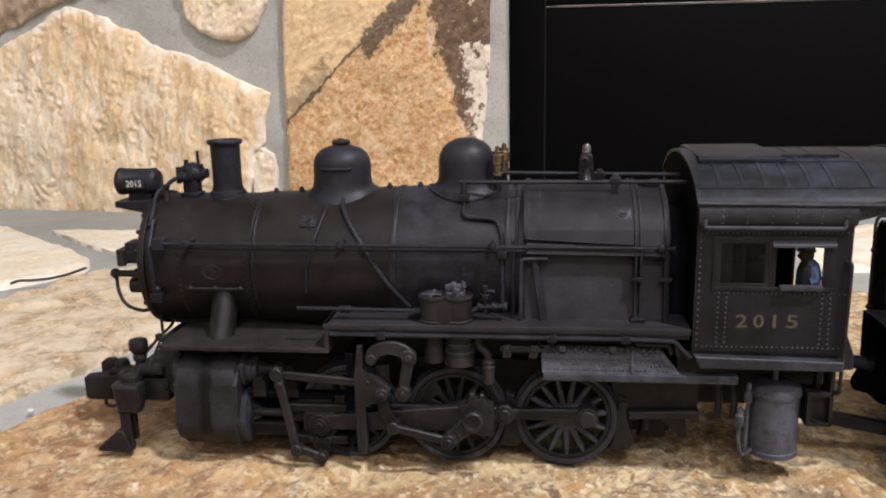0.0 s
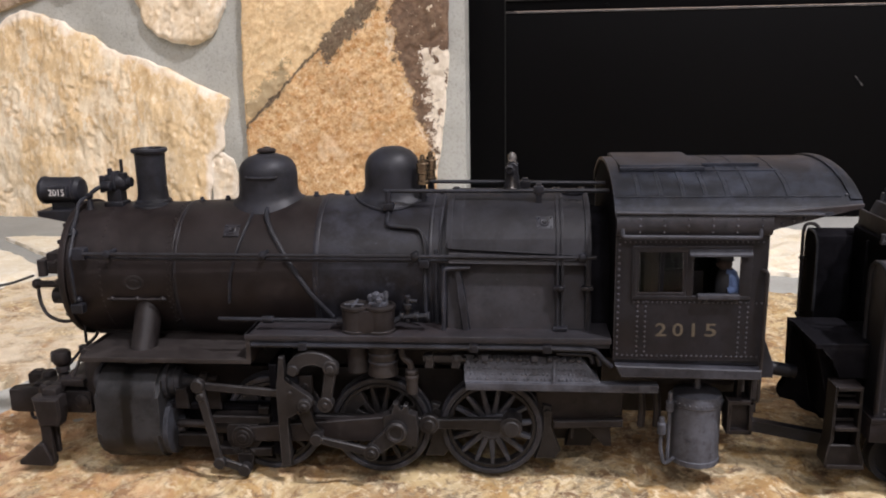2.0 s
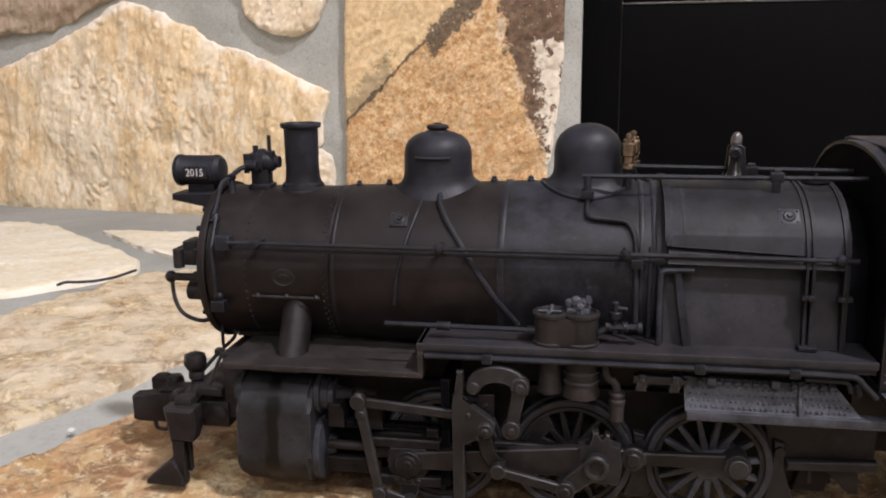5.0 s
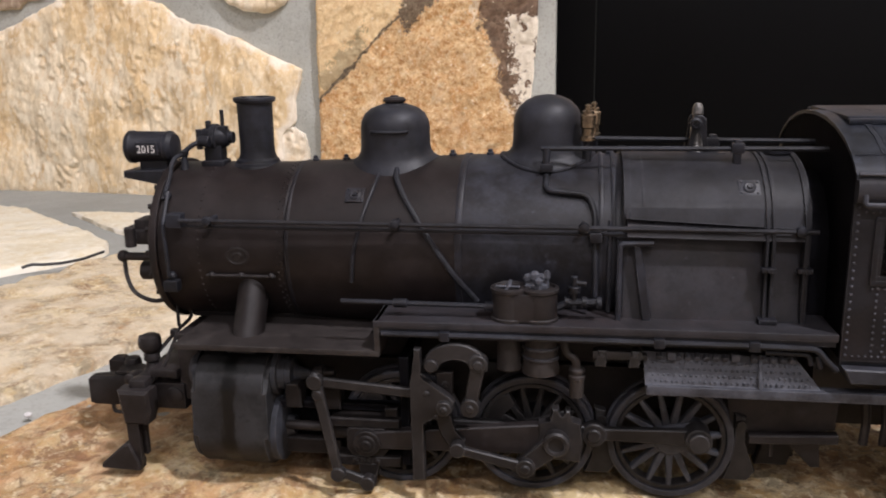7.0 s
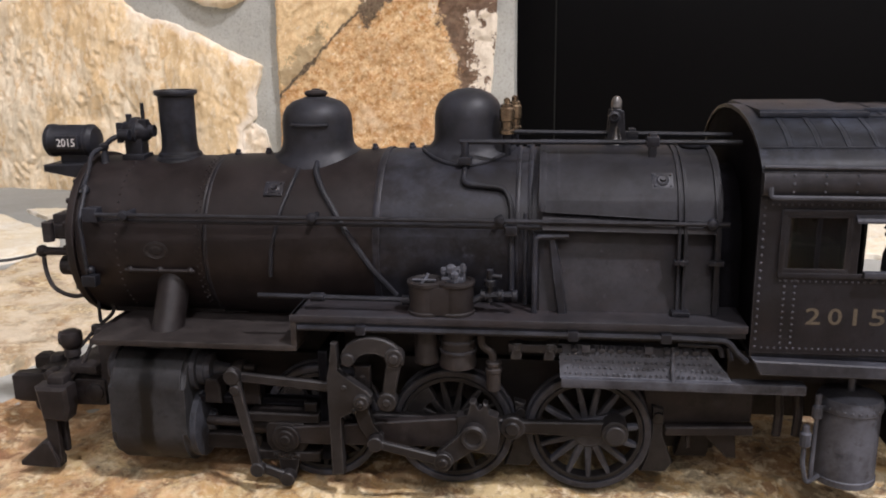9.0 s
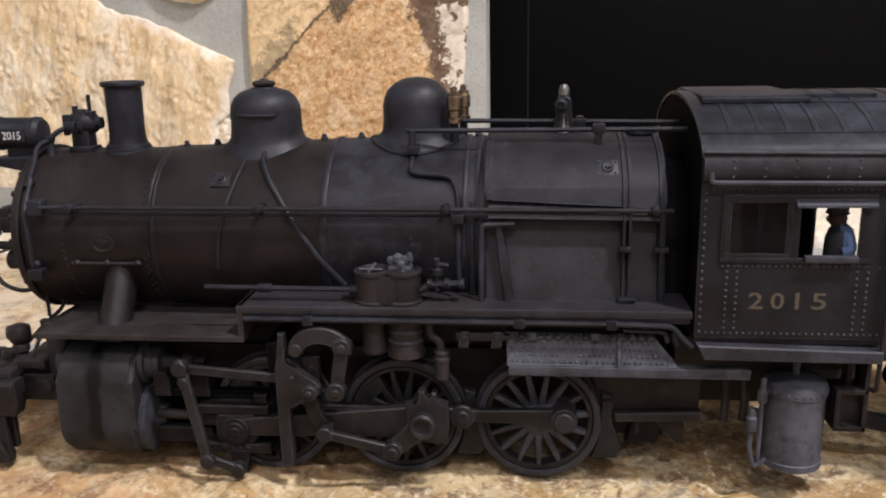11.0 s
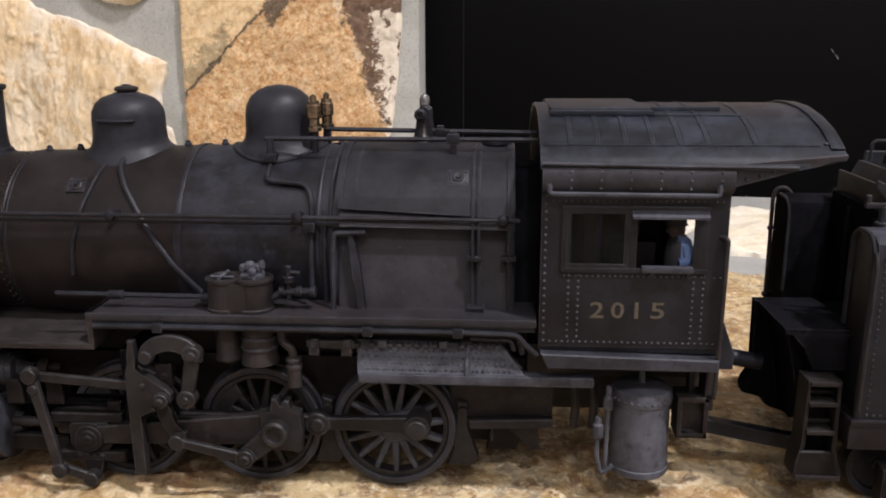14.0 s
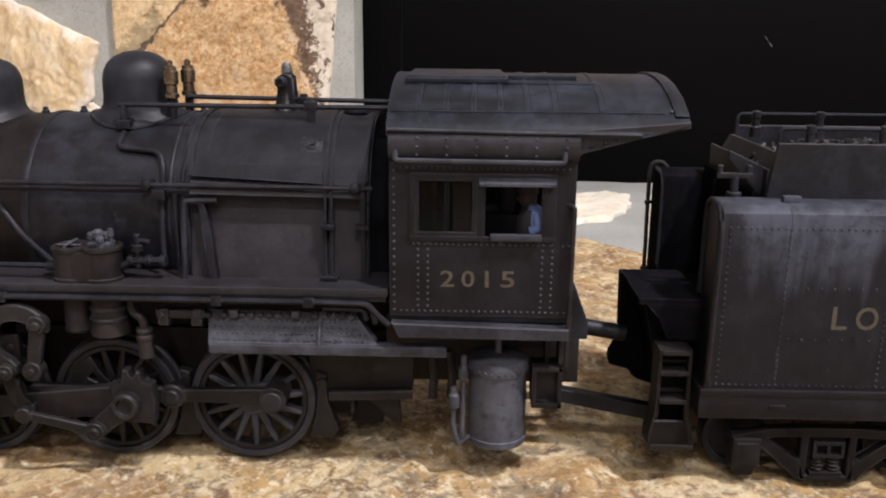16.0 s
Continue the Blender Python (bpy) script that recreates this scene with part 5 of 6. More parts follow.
for far in (False, True):
    def fy(a, b):
        return (2 * YC - b, 2 * YC - a) if far else (a, b)
    bm = B()
    prism(bm, [(-113.8, 21.4), (-112.4, 12.0), (-106.0, 12.0), (-104.8, 15.6), (-105.0, 21.4)], "y", *fy(3.0, 8.8), 0.8)
    box(bm, -111.4, -106.6, *fy(5.4, 9.6), 20.6, 23.6, 0.9)
    step = part("pilot_step", bm, BROWN, loco)
    bm = B()
    box(bm, -112.2, -108.8, *fy(3.8, 5.4), 0.0, 12.6, 0.3)
    box(bm, -110.8, -108.4, *fy(6.6, 8.4), 2.0, 12.6, 0.3)
    part("step_post", bm, BROWN, step)
    if not far:
        bm = B()
        prism(bm, [(-120.2, -0.9), (-120.0, 0.5), (-113.4, 6.2), (-111.6, 6.4), (-109.2, 1.0), (-109.4, -1.2)], "y", 3.0, 7.2, 0.4)
        part("footboard", bm, BROWN, step)
bm = B()
prism(bm, [(-140.6, 28.6), (-134.6, 28.4), (-128.0, 30.0), (-118, 31), (-112, 31), (-112, 37), (-120, 37), (-128, 38.4), (-132.6, 41.6), (-136.6, 43.0), (-139.4, 41.2), (-136.6, 38.8), (-132.4, 36.8), (-131.8, 33.6), (-134.6, 32.2), (-140.6, 32.0)], "z", 5.2, 14.2, 0.9)
prism(bm, [(-139.6, 38.8), (-134.6, 38.6), (-133.0, 41.4), (-135.6, 43.4), (-139.2, 42.4)], "z", 7.0, 16.2, 1.0)
lathe(bm, (-130.8, 37.4, 12.0), (0, 0, 1), [(2.6, 0), (2.6, 4.0), (2.0, 5.2), (0.3, 5.4)], 16)
prism(bm, [(-133, 30.6), (-112, 31.4), (-112, 36.6), (-131, 37.4)], "z", 13.8, 15.6, 0.7)
tube(bm, [(-134.2, 29.6, 6), (-134.0, 29.6, 2.9), (-130.4, 29.6, 2.7), (-129.8, 29.6, 6)], 0.6, 8, 1.2)
box(bm, -128, -107, 29.5, 38.5, 8, 14.6, 0.9)
for v in bm.verts:
    v.co.x += 3.2
part("coupler", bm, BROWN, loco)
bm = B()
lathe(bm, (-109.6, 16, 27.6), (0, 0, 1), [(1.9, 0), (2.5, 0.6), (2.95, 1.6), (3.0, 3.4), (2.7, 4.6), (1.8, 5.1), (0.3, 5.2)], 11)
lathe(bm, (-112.6, 15.2, 30.6), (1, 0.3, 0), [(0.3, 0), (1.9, 0.2), (2.0, 1.6), (1.4, 2.2)], 9)
lathe(bm, (-109.6, 16, 19), (0, 0, 1), [(2.6, 0), (2.6, 3.4), (1.9, 4.2), (1.6, 6.0), (2.2, 6.6), (2.2, 8.0), (1.7, 8.8)], 12)
tube(bm, [(-108.0, 16.6, 27.4), (-104.6, 19.8, 31.6), (-100.9, 23.6, 35.2), (-100.4, 24, 38.4)], 0.55, 8, 1.5)
ball(bm, (-104.4, 20.0, 31.9), 1.35)
cyl(bm, (-104.4, 18.8, 33.2), (-104.4, 18.8, 31.2), 0.7, n=8)
tube(bm, [(-107.6, 10, 21.0), (-104.2, 12, 25.4), (-100.6, 15, 34.6)], 0.5, 8, 2)
lathe(bm, (-114.6, 13.0, 21.0), (0, -1, 0), [(1.6, -2), (1.6, 1.2), (0.9, 1.6), (0.2, 1.7)], 12)
part("air_valve", bm, BROWN, loco, "dark round air valve with its pipe")
for y0 in (20.5, 47.5):
    bm = B()
    cyl(bm, (-103.2, y0, 33.6), (-103.2, y0, 40.5), 0.5, n=8)
    part("smokebox_brace", bm, BLACK, loco)

# driving wheels
DRIVE = [-39.5, -6.0, 27.5]
WZ, WR = 12.4, 15.2


def driver(cx, side, main):
    """One spoked driving wheel with tyre, hub and crank boss."""
    y0 = 9.4 if side == 1 else 2 * YC - 9.4
    d = side
    bm = B()
    lathe(bm, (cx, y0, WZ), (0, d, 0), [(12.1, 0.1), (12.3, -0.2), (13.1, -0.2), (13.3, 0.1), (13.3, 3.4), (12.1, 3.4)], 64, True)
    wheel = part("driving_wheel", bm, RODS, loco)
    bm = B()
    lathe(bm, (cx, y0, WZ), (0, d, 0), [(13.35, 0.3), (13.6, -0.5), (13.9, -0.65), (14.9, -0.6), (15.2, -0.3), (15.2, 2.6), (15.7, 3.0), (15.7, 3.8), (13.35, 3.8)], 72, True)
    part("tyre", bm, TYRE, wheel)
    bm = B()
    n = 15
    for k in range(n):
        a = 2 * math.pi * (k + 0.3) / n
        ca, sa = math.cos(a), math.sin(a)
        out = [(r * ca - w * sa, r * sa + w * ca) for r, w in ((2.5, -1.0), (12.4, -0.55), (12.4, 0.55), (2.5, 1.0))]
        lo, hi = (y0, y0 + d * 2.4)
        prism(bm, [(cx + u, WZ + v) for u, v in out], "y", min(lo, hi), max(lo, hi), 0.28)
    lathe(bm, (cx, y0, WZ), (0, d, 0), [(1.6, -1.0), (3.2, -0.9), (3.8, -0.4), (3.8, 3.2)], 28)
    prism(bm, capsule((cx, WZ), (cx + 6.0, WZ + 2.3), 3.8, 3.2), "y", min(y0 - d * 0.8, y0 + d * 2.4), max(y0 - d * 0.8, y0 + d * 2.4), 0.3)
    arc = [(cx - 12.1 * math.cos(t) * 1.0, WZ - 12.1 * math.sin(t)) for t in np.linspace(-1.05, 0.15, 8)]
    inn = [(cx - 8.6 * math.cos(t), WZ - 8.6 * math.sin(t)) for t in np.linspace(0.15, -1.05, 8)]
    if main:
        prism(bm, arc + inn, "y", min(y0 - d * 0.2, y0 + d * 2.6), max(y0 - d * 0.2, y0 + d * 2.6), 0.2)
    part("spokes", bm, RODS if main else GREY, wheel)


for cx in DRIVE:
    for side in (1, -1):
        driver(cx, side, cx != 27.5)
for cx in DRIVE:
    bm = B()
    cyl(bm, (cx, 9, WZ), (cx, 59, WZ), 3.0)
    part("axle", bm, BLACK, loco)

# rods and valve gear on each side
PIN = (6.0, 2.3)


def gear(side):
    d = side

    def span(a, b):
        ya, yb = (a, b) if side == 1 else (2 * YC - a, 2 * YC - b)
        return min(ya, yb), max(ya, yb)

    def bar(name, poly, a, b, mat=RODS, bev=0.3, more=()):
        bm = B()
        prism(bm, poly, "y", *span(a, b), bev)
        for (px, pz), r, ya, yb in more:
            lo, hi = span(ya, yb)
            cyl(bm, (px, lo, pz), (px, hi, pz), r, n=20, bev=0.25)
        return part(name, bm, mat, loco)

    pins = [(cx + PIN[0], WZ + PIN[1]) for cx in DRIVE]
    joint = (pins[1][0] + 9.0, pins[1][1] - 0.2)
    bar("side_rod", capsule(joint, pins[2], 1.5, 2.0), 5.6, 7.8, more=[(pins[2], 3.2, 3.6, 9), (pins[2], 2.4, 2.6, 4), (joint, 3.0, 5.0, 8.0), (joint, 1.7, 4.4, 6)])
    bar("side_rod", capsule(pins[0], joint, 1.9, 1.9), 5.8, 8.2, more=[(pins[0], 2.9, 4.6, 9)])
    head = (-46.8, 11.8)
    bar("main_rod", capsule(head, pins[1], 2.2, 4.0), 1.6, 4.4, BROWN, more=[(pins[1], 3.0, 0.4, 9)])
    bm = B()
    lathe(bm, (pins[1][0], 0.8 if side == 1 else 2 * YC - 0.8, pins[1][1]), (0, -side, 0), [(3.2, 0), (3.2, 2.2), (2.7, 2.7), (2.0, 2.6), (1.6, 1.6), (0.1, 1.6)], 28)
    part("crank_pin", bm, RODS, loco)
    bar("main_rod_end", [(pins[1][0] - 4.2, 19.0), (pins[1][0] - 1.2, 19.2), (pins[1][0] - 1.0, 22.6), (pins[1][0] + 0.4, 22.8), (pins[1][0] + 0.8, 20.6), (pins[1][0] + 1.8, 20.6), (pins[1][0] + 2.2, 22.4), (pins[1][0] + 3.2, 22.2), (pins[1][0] + 3.4, 19.4), (pins[1][0] + 5.8, 19.2), (pins[1][0] + 6.2, 14.5), (pins[1][0] + 5.8, 9.2), (pins[1][0] - 4.2, 9.8)], 1.2, 4.6)
    crank = (-7.2, 8.6)
    bar("eccentric_crank", capsule(pins[1], crank, 2.7, 2.2), -1.2, 0.8, more=[(crank, 2.3, -2.6, 1), (crank, 1.1, -3.2, 0)])
    foot = (-23.6, 12.4)
    bar("eccentric_rod", capsule(foot, crank, 1.1, 1.3), -2.2, -0.6, more=[(foot, 1.9, -2.6, 0.4)])
    bar("link_foot", [(-30.0, 22.6), (-26.4, 24.4), (-24.6, 16.2), (-22.0, 14.0), (-22.4, 11.0), (-25.2, 11.2), (-28.0, 15.4)], 0.2, 2.2)
    # hanger bracket and arched reverse arm
    bar("link_bracket", [(-34.8, 3.2), (-34.9, 28.6), (-34.4, 32), (-33.8, 33.6), (-33.8, 37.6), (-32.2, 37.6), (-32.2, 33.4), (-32.6, 30.6), (-31.6, 29.6), (-25.6, 26.0), (-24.2, 24.4), (-24.4, 22.4), (-26.0, 21.2), (-29.6, 20.2), (-32.2, 18.8), (-31.6, 3.6)], -1.4, 1.0,
        more=[((-26.6, 23.0), 1.9, -2.6, 1), ((-30.8, 26.6), 0.6, -2.0, 1), ((-28.6, 20.6), 0.6, -2.0, 1), ((-26.6, 23.0), 0.8, -3.2, 0)])
    ts = np.linspace(math.radians(190), math.radians(-12), 14)
    outer = [(-23.9 + 7.6 * math.cos(t), 33.6 + 5.6 * math.sin(t)) for t in ts]
    inner = [(-23.9 + 4.4 * math.cos(t), 32.8 + 2.8 * math.sin(t)) for t in ts[::-1]]
    bar("reverse_arm", outer + inner, -1.2, 0.9, more=[((-29.6, 33.6), 1.6, -2.0, 1), ((-18.4, 34.6), 2.2, -2.2, 1)])
    bar("lift_link", capsule((-18.4, 34.2), (-20.4, 23.4), 1.7, 1.5), -1.8, 0.2, more=[((-20.4, 23.4), 2.3, -2.4, 1.0), ((-18.4, 34.4), 1.2, -2.8, 0), ((-20.4, 23.4), 1.0, -3.0, 0)])
    bar("expansion_link", [(-29.2, 30.8), (-25.0, 30.8), (-25.0, 25.0), (-28.4, 23.0)], 2.0, 4.0, BROWN, more=[((-26.9, 27.6), 0.8, 1.6, 3)])
    top = (-58.6, 27.4)
    bar("radius_rod", capsule(top, (-33.5, 25.4), 1.2, 1.2), 0.4, 1.8)
    low = (-53.9, 3.4)
    bar("combination_lever", capsule((-58.8, 29.0), low, 1.35, 1.2), -1.0, 0.6, more=[((-58.7, 28.0), 2.0, -1.6, 1), (low, 1.9, -1.4, 1), ((-58.2, 24.6), 1.3, -1.4, 1)])
    bar("union_link", capsule(low, (-46.6, 0.9), 1.2, 1.3), 0.2, 1.6, more=[((-46.6, 0.9), 1.9, -0.6, 2.4)])
    bar("crosshead", [(-51.4, 14.9), (-42.4, 14.9), (-41.6, 13.6), (-41.6, 9.0), (-43.0, 7.2), (-50.8, 7.2), (-52.2, 9.0), (-52.2, 13.6)], 2.4, 5.4, GRIME,
        more=[((-46.8, 11.2), 3.5, 0.9, 5), ((-46.8, 11.2), 2.3, 0.5, 3), ((-46.8, 11.2), 1.2, 0.0, 3)])
    bar("drop_arm", [(-49.8, 5.4), (-43.6, 5.4), (-44.6, 3.6), (-45.0, 0.6), (-48.4, 0.6), (-48.8, 3.6)], 2.2, 4.6, GRIME)
    bar("guide_bar", [(-56.4, 14.9), (-38.6, 14.9), (-38.6, 17.3), (-56.4, 17.3)], 2.4, 7.2, GRIME)
    bar("guide_bar", [(-55.0, 4.5), (-38.6, 4.5), (-38.6, 7.1), (-55.0, 7.1)], 2.4, 7.2, GRIME, more=[((-50.0 + k * 1.9, 6.0), 0.55, 1.9, 3) for k in range(4)])
    bar("guide_bar", [(-71.0, 17.6), (-39.0, 17.6), (-39.0, 19.6), (-71.0, 19.6)], 6.4, 9.6, SOOT_SHADE)
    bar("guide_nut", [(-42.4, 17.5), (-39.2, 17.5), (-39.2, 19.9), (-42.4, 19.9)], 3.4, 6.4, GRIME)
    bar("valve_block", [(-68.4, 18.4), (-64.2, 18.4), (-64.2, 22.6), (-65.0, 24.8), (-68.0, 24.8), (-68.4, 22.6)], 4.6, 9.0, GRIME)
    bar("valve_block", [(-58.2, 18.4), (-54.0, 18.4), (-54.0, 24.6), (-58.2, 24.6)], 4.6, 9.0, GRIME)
    bar("guide_yoke", [(-38.8, 3.8), (-36.4, 3.8), (-36.4, 33), (-38.8, 33)], 5.0, 24, SOOT_SHADE)
    # filler plate, added to put dark shade behind the guides
    bar("guide_shade_plate", [(-71.0, 2.6), (-37.0, 2.6), (-37.0, 16.5), (-71.0, 16.5)], 13.6, 15.0, SOOT_SHADE)
    bar("guide_bar", [(-70.6, 4.4), (-55.2, 4.4), (-55.2, 8.6), (-70.6, 8.6)], 7.6, 10.6, GRIME)
    lo, hi = span(10.4, 10.6)
    bm = B()
    cyl(bm, (-71, lo - 2 * d, 12.0), (-52, lo - 2 * d, 11.8), 1.25)
    cyl(bm, (-56.6, lo - 3 * d, 11.8), (-52.2, lo - 3 * d, 11.8), 2.2)
    cyl(bm, (-68, lo, 26.0), (-56.6, lo, 26.0), 1.0)
    cyl(bm, (-62, lo, 26.0), (-59.6, lo, 26.0), 2.1)
    part("piston_rod", bm, BROWN, loco)
    # brake shoes and sand pipes by the wheels
    for cx in (-6.0, 27.5):
        bm = B()
        sx = cx + 15.6
        prism(bm, [(sx - 0.4, 19.4), (sx + 2.4, 18.6), (sx + 2.0, 12.0), (sx + 5.2, 4.4), (sx + 3.4, 1.8), (sx - 2.8, 1.8), (sx - 0.6, 6.0), (sx + 0.3, 12)], "y", *span(10.6, 13.4), 0.3)
        lo, hi = span(9.6, 14)
        cyl(bm, (sx + 1.2, lo, 16.6), (sx + 1.2, hi, 16.6), 1.3)
        part("brake_shoe", bm, RODS, loco)


gear(1)
gear(-1)

# ash pan and the rear frame
for s in (0, 1):
    bm = B()
    f = (lambda y: y) if not s else (lambda y: 2 * YC - y)
    vs = [(19.8, 3.6, 37.4), (53.6, 3.6, 36.8), (58.6, 1.0, 30.8), (58.6, 0.2, 30.2), (20.2, 0.2, 30.2)]
    a = [bm.verts.new((x, f(y), z)) for x, y, z in vs]
    b = [bm.verts.new((x, f(y + 3), z)) for x, y, z in vs]
    bm.faces.new(a), bm.faces.new(b)
    bridge(bm, a, b)
    lo, hi = sorted((f(-0.7), f(3)))
    box(bm, 20.4, 74.8, lo, hi, 28.1, 30.5, 0.5)
    ash = part("ash_pan", bm, GREY, loco, "dusty grey ash pan under the firebox")
bm = B()
for k in range(30):
    for j in range(4):
        x = 21.4 + k * 1.22 + (j % 2) * 0.6
        if x < 57.4 - j * 1.1:
            z = 31.3 + j * 1.3
            rivet(bm, x + 0.25 * noise.noise((x * 3.1, z * 2.7, 1.0)), 0.25 + (z - 30.2) * 0.47, z + 0.2 * noise.noise((z * 3.3, x * 2.9, 4.0)), 0.30 + 0.12 * noise.noise((x, z, 8.0)))
for k in range(15):
    if k not in (1, 9):
        cyl(bm, (23.4 + k * 2.1, 2.2, 36.3), (23.4 + k * 2.1, 3.6, 37.0), 0.75, n=8)
for x in (26.0, 40.2):
    box(bm, x - 0.9, x + 0.9, 1.4, 3.4, 36.2, 38.0, 0.2)
tube(bm, [(45.9, 3.2, 37.4), (45.6, 1.2, 33.4), (45.6, -0.2, 30.4)], 0.45)
part("rivets", bm, GREY, ash, kind="stuff")
bm = B()
prism(bm, [(40, 26), (67, 26), (66.4, 15.4), (46, 13.6), (42, 15)], "y", 12, 15, 0.4)
prism(bm, [(40, 26), (104, 26), (104, 20), (76, 17), (60, 13.6), (44, 13.6), (40, 18)], "y", 53, 56, 0.4)
prism(bm, [(46, 12.4), (66.4, 13.2), (66.4, 15.6), (46, 14.6)], "y", 9, 12, 0.3)
prism(bm, [(55.0, 12.2), (63.0, 12.4), (63.6, 5.6), (61.4, 5.6)], "y", 12, 14.4, 0.3)
cyl(bm, (51.6, 11, 8.6), (51.6, 11, 13), 0.5, n=8)
prism(bm, [(52, 10), (60, 10), (58, 1.6), (50, 1.6)], "y", 20, 24, 0.4)
for x in (71.0, 75.4):
    tube(bm, [(x, 8, 26.5), (x + 0.7, 8, 20), (x + 0.4, 8, 14.4)], 1.1, 8, 2)
box(bm, 60, 104, 12, 56, 26, 34, 0.4)
box(bm, 66.5, 102, 24, 44, 14, 26, 0.4)
part("rear_frame", bm, BROWN, loco)

def pierced(xs, zs, holes, lo, hi):
    """A wall across y from lo to hi, on a grid of x and z, with some cells left open."""
    bm, nx, nz = B(), len(xs) - 1, len(zs) - 1
    v = {(i, j, k): bm.verts.new((x, y, z)) for i, x in enumerate(xs) for j, z in enumerate(zs) for k, y in enumerate((lo, hi))}

    def solid(i, j):
        return 0 <= i < nx and 0 <= j < nz and (i, j) not in holes

    for i in range(nx):
        for j in range(nz):
            if not solid(i, j):
                continue
            for k in (0, 1):
                bm.faces.new([v[a, b, k] for a, b in ((i, j), (i + 1, j), (i + 1, j + 1), (i, j + 1))])
            for (a, b), (c, d), (e, f) in (((i, j), (i + 1, j), (i, j - 1)), ((i, j + 1), (i + 1, j + 1), (i, j + 1)), ((i, j), (i, j + 1), (i - 1, j)), ((i + 1, j), (i + 1, j + 1), (i + 1, j))):
                if not solid(e, f):
                    bm.faces.new((v[a, b, 0], v[c, d, 0], v[c, d, 1], v[a, b, 1]))
    return bm


# cab
cab = new("cab")
cab.parent = loco
tagged(cab, "riveted black cab with an open side window")
X0, X1, W = 61.9, 102.4, 2 * YC
for s in (0, 1):
    lo, hi = (0.0, 0.9) if not s else (W - 0.9, W)
    bm = pierced((X0, 67.2, 81.4, 82.4, 97.6, X1), (38.0, 56.4, 69.9, 74.4), {(1, 1), (3, 1)} if not s else set(), lo, hi)
    side = part("side_wall", bm, CABSIDE, cab)
    o = -0.55 if not s else W - 0.3
    bm = B()
    for k, dims in enumerate(((66.6, 98.2, 69.6, 70.6), (66.6, 98.2, 55.5, 56.6), (66.4, 67.6, 56, 70.4), (81.0, 82.8, 56, 70.2), (95.1, 98.2, 56, 70.2), (67.4, 81, 68.8, 69.7), (67.4, 81, 56.5, 57.6), (80.0, 81.0, 57, 69.4), (67.4, 68.4, 57, 69.4))):
        box(bm, dims[0], dims[1], o + k * 0.035, o + 0.85 + k * 0.007, dims[2], dims[3], 0.12)
    win = part("window_frame", bm, CABSIDE, cab)
    bm = B()
    box(bm, 73.9, 75.0, o + 0.5, o + 0.9, 57.5, 69.0, 0.1)
    part("mullion", bm, SOOT_SHADE, win)
    for a, b in ((68.4, 73.9), (75.0, 80.0)):
        bm = B()
        box(bm, a, b, o + 0.35, o + 0.5, 57.6, 68.8, 0)
        pane = part("pane", bm, GLASS, win)
    if not s:
        bm = B()
        prism(bm, [(-1.9, 68.0), (-1.9, 68.5), (-0.2, 70.0), (0.2, 70.0), (0.2, 69.4)], "x", 81.4, 97.9, 0.1)
        part("sun_visor", bm, DIM, cab, "dusty grey sun visor")
        bm = B()
        box(bm, 84.0, 95.1, -1.7, 0.2, 55.9, 57.3, 0.3)
        for x in (86, 94):
            prism(bm, [(-1.4, 56), (0, 56), (0, 54.4)], "x", x, x + 0.9, 0.1)
        part("arm_rest", bm, DIM, cab)


def cornice_y(z):
    """How far the rolled cornice stands out at height z."""
    return 2.0 * math.sqrt(max(0.0, 1 - ((z - 76.4) / 3.4) ** 2)) if z > 73.4 else 0.0


bm = B()
for z in np.arange(39.4, 73.0, 1.75):
    rivet(bm, 62.9, 0, z, 0.3)
for z in np.arange(40.4, 55.4, 1.45):
    for x in (68.2, 70.4, 95.6, 97.8):
        rivet(bm, x, 0, z, 0.27)
for x in np.arange(64.4, 101.6, 1.35):
    rivet(bm, x, 0, 39.2, 0.26)
    rivet(bm, x, 0, 71.6, 0.24)
for x in np.arange(67.2, 98.2, 1.25):
    rivet(bm, x, 0, 54.7, 0.26)
for x in (100.0, 101.4):
    rivet(bm, x, 0, 54.6, 0.25)
for x in np.arange(68.0, 124, 6.35):
    for z in (74.6, 76.4, 78.2):
        if x < 102.6:
            rivet(bm, x, -cornice_y(z), z, 0.3)
part("rivets", bm, RIVET_LIGHT, cab, kind="stuff")


bm = B()
for x in (105.0, 107.8, 110.6, 113.4):
    rivet(bm, x, -0.9, 75.3 + (x - 103.2) * 0.264 + 1.0, 0.42)
part("tail_bolts", bm, BLACK, cab, kind="stuff")

# rolled cornice, which runs on behind the cab and tapers to the roof's tail
for s in (0, 1):
    bm = B()
    prof = [(-cornice_y(z), z) for z in np.linspace(73.4, 79.7, 14)] + [(1.0, 79.7), (1.0, 73.4)]
    prism(bm, [(y if not s else W - y, z) for y, z in prof], "x", X0, 102.6, 0.1)
    tail = [(102.6, 74.6), (103.2, 75.3), (114.2, 78.2), (125.6, 81.2), (125.6, 82.0), (102.6, 80.0)]
    prism(bm, tail, "y", *((-0.9, 0.3) if not s else (W - 0.3, W + 0.9)), 0.15)
    part("cornice", bm, DUSTY, cab)
bm = B()
tube(bm, [(63.4, -1.6, 75.6), (63.4, -2.1, 73.4), (99.4, -2.1, 73.2), (99.4, -1.6, 75.6)], 0.6, 8, 0.8)
part("rain_gutter", bm, DIM, cab)
bm = B()
curve = [(-1.4, 79.5), (0.6, 81.4), (3.4, 83.4), (9, 86.2), (17, 88.5), (25, 89.7), (34, 90.1)]
